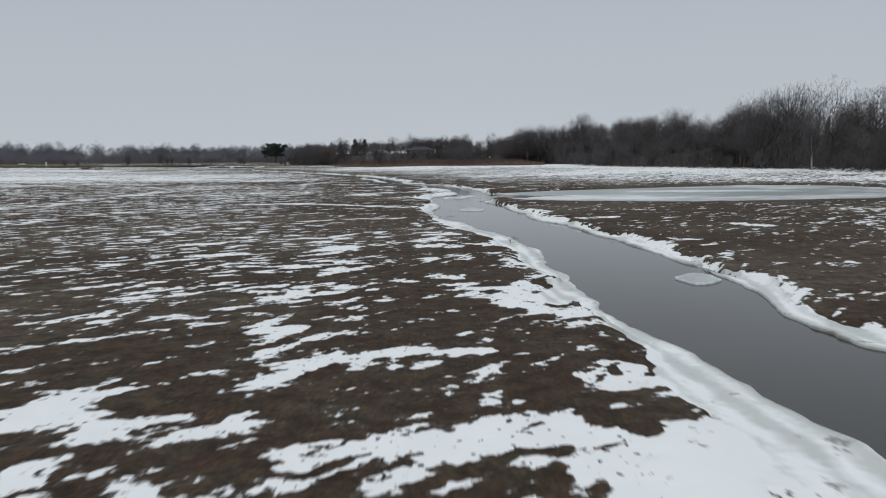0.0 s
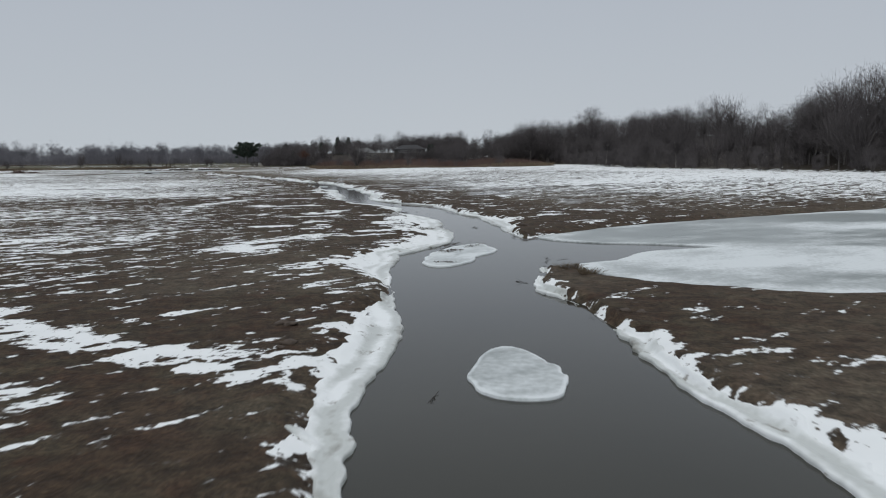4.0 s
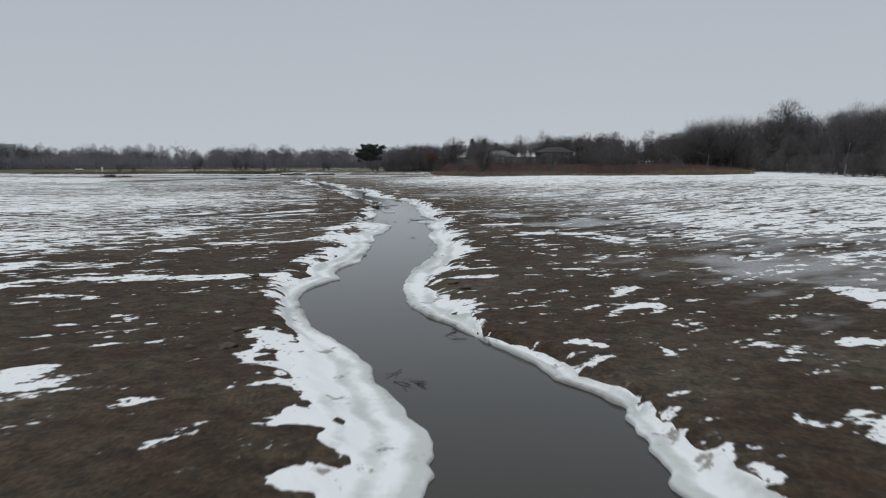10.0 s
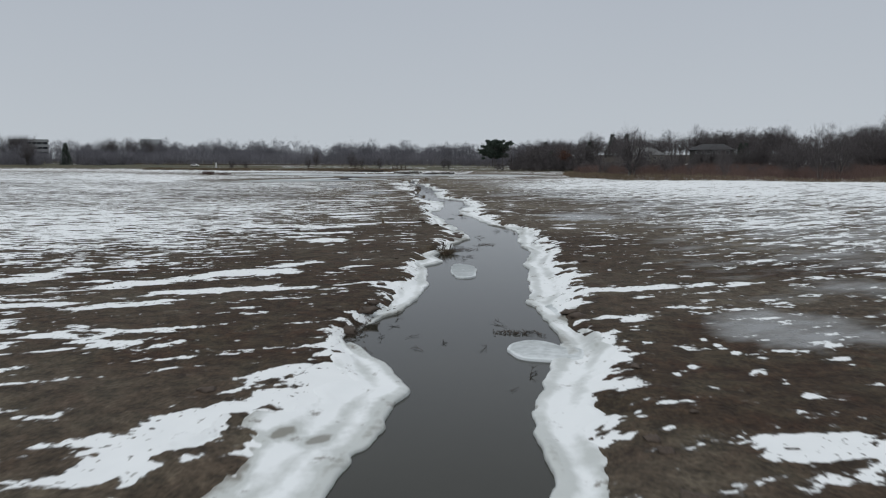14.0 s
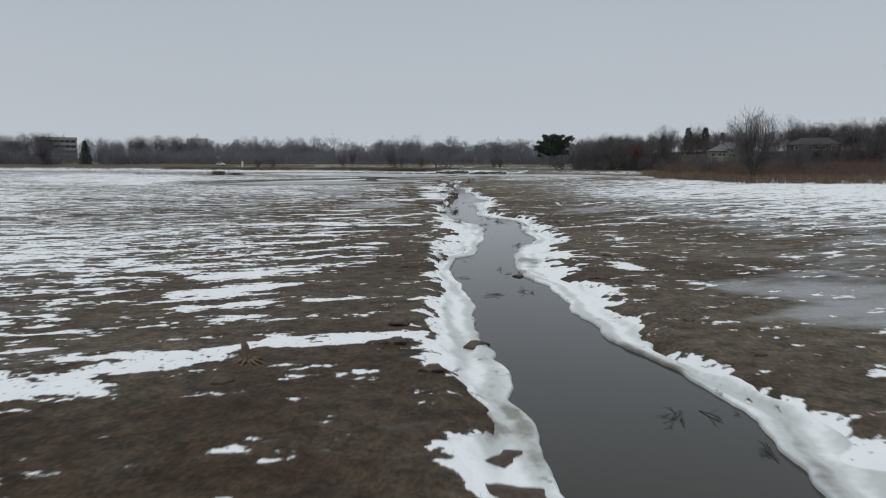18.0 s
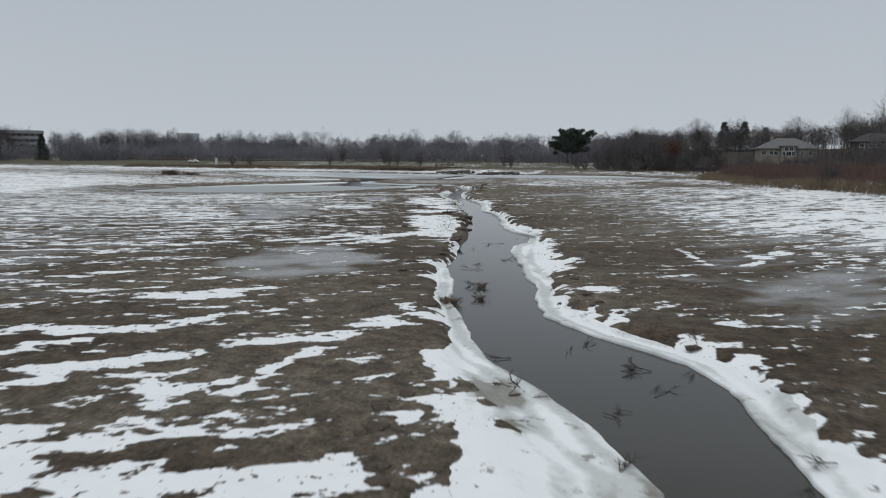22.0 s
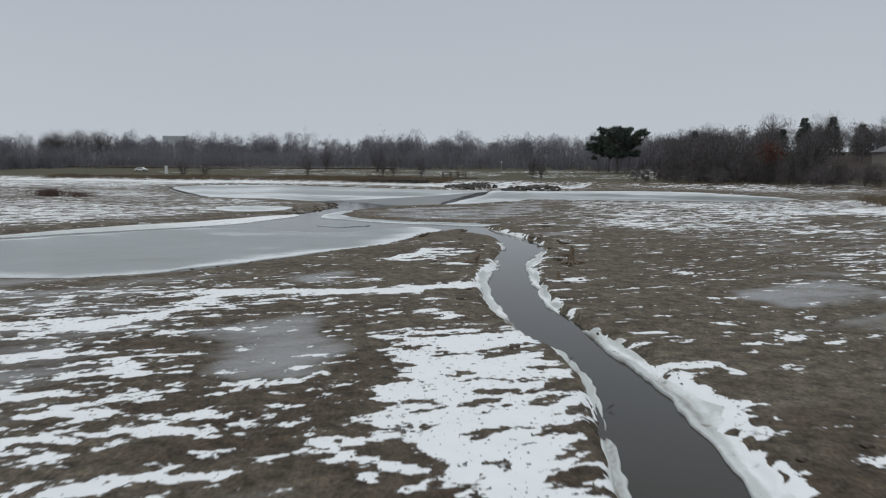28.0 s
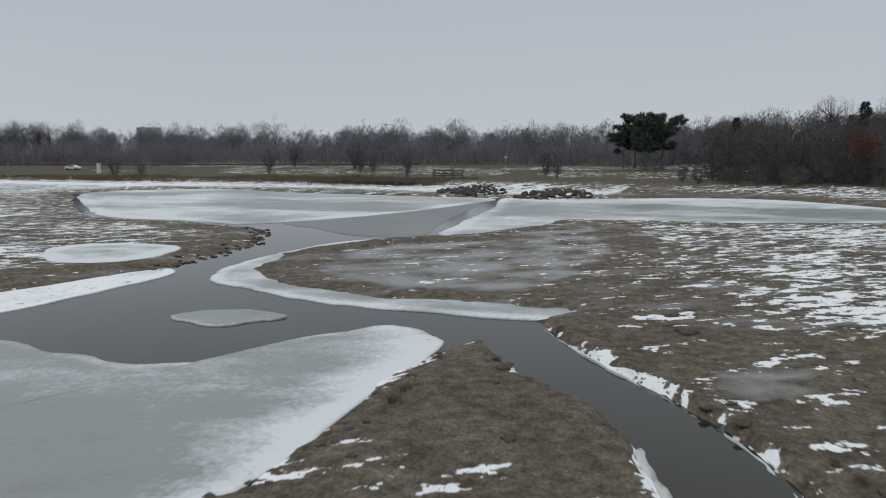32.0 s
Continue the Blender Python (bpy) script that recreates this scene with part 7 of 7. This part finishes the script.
lv, lf = prisms([(Vector((0, 0, -0.2)), Vector((0, 0, 3.6)), 0.1, 0.07, 0)], 8)
mesh_object("pole", lv, lf, STEEL, lamp, True)
part("head", boxes((-0.22, 0.22, -0.22, 0.22, 3.55, 3.9), bevel=0.05), WHITE_TRIM, lamp)
carx, cary = -279, 498
car = empty("car", pose(carx, cary, lay(carx, cary), 0, 0, 20), "white parked car on the far road", "car")
bm = bmesh.new()
prof = [(-2.15, 0.35), (-2.2, 0.75), (-1.75, 0.95), (-1.2, 1.42), (0.55, 1.45), (1.2, 0.98), (2.05, 0.85), (2.2, 0.6), (2.15, 0.35)]
ring_a = [bm.verts.new((x, -0.85, zz)) for x, zz in prof]
ring_b = [bm.verts.new((x, 0.85, zz)) for x, zz in prof]
bm.faces.new(ring_a)
bm.faces.new(ring_b[::-1])
for k in range(len(prof)):
    j = (k + 1) % len(prof)
    bm.faces.new((ring_a[k], ring_b[k], ring_b[j], ring_a[j]))
part("body", bm, CAR_PAINT, car)
part("side_windows", boxes((-1.15, 0.75, -0.87, 0.87, 1.0, 1.33)), GLASS, car)
for x in (-1.35, 1.35):
    for y in (-0.8, 0.8):
        bm = bmesh.new()
        bmesh.ops.create_cone(bm, cap_ends=True, segments=14, radius1=0.32, radius2=0.32, depth=0.2, matrix=pose(x, y, 0.32, 90))
        part("wheel", bm, RUBBER, car)
rail = empty("guard_rail", pose(0, 0, 0), "long dark guard rail along the far road", "guard rail")
for k in range(26):
    x0, y0, x1, y1 = -335 + 5.2 * k, 512 + 1.1 * k, -335 + 5.2 * (k + 1), 512 + 1.1 * (k + 1)
    z0, z1 = lay(x0, y0), lay(x1, y1)
    v, f = prisms([(Vector((x0, y0, z0 + 0.55)), Vector((x1, y1, z1 + 0.55)), 0.2, 0.2, 0)], 4)
    mesh_object("rail", v, f, OLD_WOOD, rail)
    v, f = prisms([(Vector((x0, y0, z0 - 0.1)), Vector((x0, y0, z0 + 0.65)), 0.1, 0.1, 0)], 4)
    mesh_object("post", v, f, OLD_WOOD, rail)


def lumps(name, seed, size, mat, label, category, group, squash=0.6, rough=0.5):
    """An uneven lump: a pushed-about ball, flat below."""
    bm = bmesh.new()
    bmesh.ops.create_icosphere(bm, subdivisions=2, radius=1.0)
    for vv in bm.verts:
        n = noise.noise(vv.co * 1.3 + Vector((seed, 0, 0))) * rough + noise.noise(vv.co * 3.1 + Vector((0, seed, 0))) * rough * 0.4
        vv.co *= size * (1 + n)
        vv.co.z = max(vv.co.z * squash, -0.25 * size)
    me = bpy.data.meshes.new(name)
    bm.to_mesh(me)
    bm.free()
    me.polygons.foreach_set("use_smooth", np.full(len(me.polygons), mat is MUD))
    me.materials.append(mat)
    ob = new(name, me)
    ob.matrix_basis = pose(0, 0, -500)
    return tagged(ob, label, category, group)


ROCKS = [lumps("rock", 40 + k, 0.34, STONE, "dark angular riprap rock by the outlet", "rock", "riprap rocks") for k in range(4)]
for ring, n in ((((-146, 470), (-141, 457), (-131, 452.5), (-128, 456), (-133, 470), (-140, 480)), 150), (((-127, 454), (-119, 450), (-114, 458), (-119, 472), (-126, 474)), 130)):
    for x, y in spots_in(n, ring, n):
        copy_thing(ROCKS[rng.randrange(4)], pose(x, y, lay(x, y) + 0.12, rng.uniform(-25, 25), rng.uniform(-25, 25), rng.uniform(0, 360)) @ Matrix.Scale(rng.uniform(0.6, 1.7), 4))
for o in ROCKS:
    bpy.data.objects.remove(o)

# ---- along the creek: branches, stumps, tufts, clods ----
def snag(seed, size, depth=2):
    segs = limbs(seed, size, 0.95, 1, depth, (6, 4), 0.25)
    v, f = prisms([(a, b, max(ra * 1.1, 0.012), max(rb * 1.1, 0.008)) for a, b, ra, rb, *_ in segs], 5)
    ob = mesh_object("fallen_branch", v, f, WOOD, None)
    ob.matrix_basis = pose(0, 0, -500)
    return tagged(ob, "dark wet fallen branch lying in the creek", "branch", "branches in the creek")


SNAGS = [snag(400 + k, 2.2, 2 if k % 2 else 1) for k in range(5)]


def throw(spots, scale, lie=(80, 98), z=None):
    for x, y in spots:
        h = WATER_Z if z is None else lay(x, y) + z
        copy_thing(SNAGS[rng.randrange(5)], pose(x, y, h + 0.03, 0, 0, rng.uniform(0, 360)) @ pose(0, 0, 0, rng.uniform(*lie)) @ Matrix.Diagonal((scale * rng.uniform(0.4, 0.75), scale * rng.uniform(0.2, 0.45), scale * rng.uniform(0.4, 0.75), 1)))


# twigs standing and lying in the shallow water
throw([(-8.5, 168.7), (-10.8, 172.8)], 0.42)
throw([(-17.8, 188.4), (-14.7, 189.9), (-12.1, 184.3), (-12.5, 186.4)], 0.5)
throw([(-17.6, 187.0), (-16.8, 187.1), (-18.2, 189.3), (-14.6, 190.1), (-14.0, 188.9), (-13.6, 189.1), (-13.1, 189.1), (-14.2, 187.0), (-15.8, 185.8), (-15.6, 187.1), (-12.2, 183.2)], 0.36)
throw([(-23.5, 211.2), (-23.0, 210.7), (-21.8, 206.8), (-21.6, 206.0), (-24.6, 217.5), (-24.4, 222.7), (-23.9, 222.9)], 0.55)
throw([(-24.2, 222.1), (-22.6, 221.0), (-32.6, 233.4), (-31.3, 234.4), (-35.1, 236.8)], 0.42)
throw([(-32.5, 232.9), (-31.1, 234.1), (-34.9, 236.3), (-34.6, 239.6), (-37.0, 248.6), (-33.6, 238.5), (-44.2, 264.3)], 0.5)
throw([(-43.9, 264.4), (-43.4, 263.4), (-44.0, 261.3), (-43.6, 261.7), (-39.6, 251.9), (-37.2, 249.1), (-36.8, 252.0), (-51.6, 273.0), (-57.3, 288.8), (-39.6, 249.7)], 0.36)
throw([(-52.7, 275.0), (-51.9, 273.8), (-44.0, 265.1), (-43.8, 265.0), (-45.8, 266.7), (-46.1, 266.3), (-47.4, 264.5), (-43.2, 263.2), (-54.1, 282.5), (-57.3, 288.7), (-54.3, 278.6)], 0.55)
throw([(-57.4, 288.9), (-56.9, 289.3), (-56.7, 292.3), (-54.0, 282.2), (-54.8, 280.2), (-53.9, 278.9), (-57.2, 285.8), (-55.8, 291.7)], 0.42)
throw([(2.0, 64.5), (1.9, 61.6), (2.3, 71.4), (6.1, 86.5)], 0.5)
throw([(8.3, 93.7), (8.8, 93.6), (4.5, 102.6), (3.5, 101.2), (7.4, 104.6)], 0.36)
throw([(5.1, 112.0), (5.4, 111.3), (-1.2, 128.1), (3.7, 128.3)], 0.55)
throw([(-1.3, 130.0), (-1.0, 129.0), (-0.7, 127.2), (3.5, 127.8), (4.1, 126.2), (-3.4, 140.0), (0.3, 129.4)], 0.42)
throw([(-2.9, 144.2), (-2.4, 143.7), (-3.2, 139.1), (-2.9, 139.3)], 0.5)
# driftwood caught on the banks
throw([(-43.2, 258.2), (-39.9, 260.2), (-38.4, 256.9), (-67.9, 306.3), (-19.7, 214.5), (-57.7, 297.7), (-46.2, 262.1), (-34.1, 228.2), (8.6, 109.1), (-0.8, 111.7), (6.1, 47.3), (5.4, 43.4)], 0.6, (75.0, 95.0), 0.12)
litter = []
for k in range(110):
    y = rng.uniform(20, 366)
    e = [float(q[0]) for q in edges(np.array([y]))]
    litter.append((e[0] + rng.gauss(0.3, 0.7) if k % 2 else e[3] + rng.gauss(-0.3, 0.7), y))
throw([(-23.4, 207.5), (-23.1, 207.7), (-23.6, 207.9), (-23.2, 207.3), (-23.8, 207.6)], 0.6, (27.1, 73.1), 0.05)
throw([(-46.4, 262.0), (-45.8, 261.5), (-46.2, 261.6), (-42.8, 266.8), (-42.9, 267.3), (-38.3, 241.4), (-37.7, 241.2), (-19.5, 214.1), (-38.0, 243.2), (-37.0, 243.0)], 0.5, (35, 85), 0.08)
throw(litter, 0.28, (70, 95), 0.1)
for o in SNAGS:
    bpy.data.objects.remove(o)

STUMP_WOOD = mottled("weathered_stump", (0.085, 0.066, 0.047), (0.21, 0.165, 0.12), 5.0, 0.85, 0.6, 0.2)


def stump(x, y, size, seed, lean):
    """The washed-out root plate and butt of a dead tree."""
    r = random.Random(seed)
    ob = empty("tree_stump", pose(x, y, lay(x, y) - 0.05, 0, 0, r.uniform(0, 360)), "weathered tree stump with bare roots on the mud", "stump", "stumps on the flat")
    p, d = Vector((0, 0, 0)), Vector((lean, 0.1, 1)).normalized()
    segs = []
    for k in range(4):
        q = p + d * size * 0.27
        segs.append((p, q, size * (0.34, 0.24, 0.21, 0.18)[k], size * (0.24, 0.21, 0.18, 0.10)[k], 0))
        p, d = q, (d + Vector((r.gauss(0, 0.12), r.gauss(0, 0.12), 0))).normalized()
    v, f = prisms(segs, 9)
    v = v * (1 + 0.10 * np.sin(v[:, :1] * 19) * np.cos(v[:, 1:2] * 23))
    mesh_object("trunk", v, f, STUMP_WOOD, ob)
    for k in range(13):
        a = k * 0.483 + r.gauss(0, 0.1)
        L = size * r.uniform(0.7, 1.4)
        p0 = Vector((math.cos(a) * 0.15 * size, math.sin(a) * 0.15 * size, 0.22 * size))
        p1 = Vector((math.cos(a) * 0.5 * L, math.sin(a) * 0.5 * L, 0.13 * size))
        p2 = Vector((math.cos(a + 0.15) * L, math.sin(a + 0.15) * L, -0.05))
        v, f = prisms([(p0, p1, 0.085 * size, 0.06 * size, 0), (p1, p2, 0.06 * size, 0.02 * size, 0)], 6)
        mesh_object("root", v, f, STUMP_WOOD, ob, True)
    return ob


stump(-87.6, 345.9, 0.75, 1, 0.8)
stump(-81.8, 348.1, 1.0, 2, -0.15)
stump(-80.8, 341.8, 0.45, 3, 0.2)
stump(-23.3, 207.7, 0.42, 4, 0.6)
stump(-33.8, 221.1, 0.5, 5, 0.1)
stump(-51.8, 270.3, 0.4, 6, 0.3)
stump(-38.2, 241.4, 0.34, 7, 0.4)
# two stakes leaning in the bank snow
for x, y, a in ((-23.9, 208.6, 6), (-23.5, 208.6, 14)):
    st = empty("stake", pose(x, y, lay(x, y) - 0.1, -8, a, 0), "weathered wooden stake leaning in the snow", "stake", "stakes in the bank")
    v, f = prisms([(Vector((0, 0, 0)), Vector((0.03, 0, 0.4)), 0.05, 0.042, 0), (Vector((0.03, 0, 0.4)), Vector((0.02, 0.04, 0.75)), 0.042, 0.03, 0)], 6)
    mesh_object("shaft", v, f, WOOD, st)


def tuft(seed, n=70, h=0.55, mat=REED):
    g = np.random.default_rng(seed)
    base = np.column_stack([g.normal(0, 0.16, (n, 2)), np.full(n, -0.05)])
    d = np.column_stack([base[:, :2] * 2.2 + g.normal(0, 0.3, (n, 2)), np.ones(n)])
    mid = base + d * h * 0.55
    tip = mid + (d * (1, 1, 0.35) + g.normal(0, 0.2, (n, 3))) * h * 0.6
    r = np.full(n, 0.012)
    v1, f1 = prisms(list(zip(base, mid, r, r)), 3)
    v2, f2 = prisms(list(zip(mid, tip, r, r * 0.2)), 3)
    ob = mesh_object("grass_tuft", np.concatenate([v1, v2]), np.concatenate([f1, f2 + len(v1)]), mat)
    ob.matrix_basis = pose(0, 0, -500)
    return tagged(ob, "tuft of dry yellow-brown grass on the bank", "grass tuft", "grass tufts")


TUFTS = [tuft(500 + k) for k in range(3)]
for x, y, s in ((-51.6, 270.3, 1.3), (-51.9, 270.6, 1.0), (-51.1, 271.9, 0.8), (-23.7, 208.3, 1.0), (-23.0, 207.8, 1.1), (-83.0, 351.0, 1.1), (-98.2, 360.0, 1.1), (-98.3, 361.0, 0.9), (-24.2, 207.8, 1.0), (-23.1, 207.3, 1.3), (-52.1, 274.4, 0.9), (-82.9, 349.2, 0.9),
                (9.0, 90.4, 1.2), (9.2, 89.4, 0.9), (8.3, 89.1, 1.0), (9.3, 87.6, 1.1), (8.7, 86.6, 0.9), (-96.6, 364.9, 0.7), (-18.8, 213.8, 0.6), (-85.6, 358.9, 0.8), (-86.1, 359.7, 0.7)):
    copy_thing(TUFTS[rng.randrange(3)], pose(x, y, max(lay(x, y), WATER_Z), 0, 0, rng.uniform(0, 360)) @ Matrix.Scale(s * 0.6, 4))
for o in TUFTS:
    bpy.data.objects.remove(o)
def strew(label, strips, seed):
    """Twigs and dead leaves strewn along short strips, too many to count."""
    r = random.Random(seed)
    segs = []
    for x0, y0, x1, y1, n, w, z in strips:
        for k in range(n):
            t = r.random()
            x, y = x0 + (x1 - x0) * t + r.gauss(0, w), y0 + (y1 - y0) * t + r.gauss(0, w * 1.3)
            h = z if z is not None else max(lay(x, y), WATER_Z) + 0.07
            p = Vector((x, y, h + r.uniform(-0.01, 0.03)))
            a, L = r.uniform(0, 6.28), r.uniform(0.03, 0.12) * (2.4 if r.random() < 0.12 else 1)
            b = r.uniform(0.005, 0.02)
            segs.append((p, p + Vector((math.cos(a) * L, math.sin(a) * L, r.gauss(0, 0.03))), b, b * 0.5, 0))
    v, f = prisms(segs, 4)
    ob = mesh_object("twig_litter", v, f, MUD, None)
    return tagged(ob, label, "twig litter", kind="stuff")


strew("dark twigs and leaf scraps frozen onto the floe", ((2.7, 96.9, 3.7, 97.6, 150, 0.22, -0.25), (4.0, 98.8, 5.3, 100.9, 70, 0.16, -0.25), (2.4, 92.6, 3.2, 92.6, 60, 0.14, -0.25)), 71)
strew("dark twigs washed along the bank of the creek", ((2.6, 99.3, 3.6, 101.2, 90, 0.14, None), (1.0, 110.6, 2.4, 111.2, 90, 0.2, None), (7.9, 105.8, 9.0, 104.9, 110, 0.18, None), (-1.6, 128.2, -0.6, 127.6, 70, 0.2, None)), 72)
strew("dark twigs and mud scraps at the foot of the bank", ((-18.3, 185.9, -19.4, 189.3, 160, 0.25, None), (-19.4, 189.3, -19.6, 190.7, 90, 0.3, None), (-14.4, 188.8, -13.0, 189.1, 80, 0.14, -0.33), (-23.7, 209.1, -22.2, 210.3, 110, 0.3, -0.33), (-22.7, 212.5, -22.3, 213.4, 60, 0.3, -0.33)), 73)
strew("dark mud scraps trodden into the snow beside the creek", ((-68.0, 304.5, -64.0, 297.0, 110, 0.45, None), (-64.0, 297.0, -61.0, 290.5, 110, 0.4, None)), 74)
v, f = prisms([(Vector((-0.7, 0, 0.12)), Vector((0.1, 0.08, 0.16)), 0.09, 0.08, 0), (Vector((0.1, 0.08, 0.16)), Vector((0.75, 0.0, 0.2)), 0.08, 0.05, 0), (Vector((-0.3, 0.03, 0.16)), Vector((-0.15, 0.1, 0.48)), 0.04, 0.02, 0)], 8)
driftlog = mesh_object("log", v, f, WOOD, None)
driftlog.matrix_basis = pose(-67.6, 305.5, lay(-67.6, 305.5), 0, 0, 20)
tagged(driftlog, "dark weathered log lying on the snow", "log")
CLODS = [lumps("mud_clod", 60 + k, 0.35, MUD, "dark lump of frozen mud slumped on the bank", "mud clod", "mud clods", 0.38, 0.9) for k in range(4)]
clod_spots = [(-25.9, 217.6, 1.7), (-25.6, 216.3, 1.4), (-26.6, 219.0, 1.2), (-25.3, 213.9, 1.1), (-30.0, 225.7, 1.1), (-32.5, 226.1, 0.9), (-42.2, 251.5, 1.0), (-40.6, 247.1, 0.7), (-40.5, 248.2, 0.6),
              (-47.9, 271.7, 0.5), (-47.3, 272.8, 0.5), (-46.6, 271.7, 0.4), (-45.6, 270.3, 0.4), (-57.0, 295.8, 0.5), (-64.4, 302.0, 0.8), (-62.0, 296.4, 0.7), (-91.8, 374.8, 1.0), (-90.8, 371.7, 1.2),
              (-93.8, 358.2, 0.6), (-96.1, 364.2, 0.9), (8.7, 109.8, 1.2), (-12.7, 192.1, 0.9), (-12.2, 191.1, 0.8), (-19.3, 189.2, 1.1), (-18.9, 187.1, 0.9), (-19.6, 190.3, 0.7), (-65.2, 287.4, 0.7)]
clod_spots += [(-33.3, 219.6, 0.61), (-31.6, 224.1, 0.72), (-38.5, 241.8, 0.77), (-38.0, 240.9, 0.66), (-33.0, 237.9, 0.55), (-46.6, 262.2, 0.66), (-46.0, 261.7, 0.77), (-45.6, 261.3, 0.50), (-42.9, 266.9, 0.55), (-87.9, 346.6, 0.66), (-23.3, 207.5, 0.72), (-24.2, 207.8, 0.55)]
for k in range(150):
    y = rng.uniform(20, 366)
    e = [float(q[0]) for q in edges(np.array([y]))]
    x = e[0] - abs(rng.gauss(0, 1.2)) if k % 2 else e[3] + abs(rng.gauss(0, 1.2))
    if 80 < y < 150 and not k % 2:
        continue
    clod_spots.append((x, y, rng.uniform(0.25, 0.7)))
for k in range(30):
    y = 277 + 38 * rng.random()
    clod_spots.append((float(edges(np.array([y]))[1][0]) - rng.uniform(0.05, 0.7), y, rng.choice((0.25, 0.4, 0.6, 1.1))))
spit = [(-123.6, 375.9), (-125.0, 383.7), (-127.4, 392.5), (-131.9, 398.8), (-138.7, 402.7)]
for k in range(90):
    f = rng.uniform(0, 3.99)
    (x0, y0), (x1, y1) = spit[int(f)], spit[int(f) + 1]
    clod_spots.append((x0 + (x1 - x0) * (f % 1) + rng.gauss(-1.3, 0.5), y0 + (y1 - y0) * (f % 1) + rng.gauss(0, 0.4), rng.uniform(0.25, 0.75)))
shore_line = [(-103.2, 369.2), (-99.5, 366.1), (-99.4, 360.9), (-98.8, 354.2), (-100.3, 349.8), (-101.7, 344.0), (-103.4, 338.5), (-106.3, 332.6)]
for k in range(70):
    f = rng.uniform(0, 6.99)
    (x0, y0), (x1, y1) = shore_line[int(f)], shore_line[int(f) + 1]
    clod_spots.append((x0 + (x1 - x0) * (f % 1) + abs(rng.gauss(0, 0.7)), y0 + (y1 - y0) * (f % 1) + rng.gauss(0, 0.4), rng.uniform(0.12, 0.42)))
for x, y, s in clod_spots:
    copy_thing(CLODS[rng.randrange(4)], pose(x, y, max(lay(x, y), WATER_Z) + 0.01, 0, 0, rng.uniform(0, 360)) @ Matrix.Scale(s, 4))
for o in CLODS:
    bpy.data.objects.remove(o)
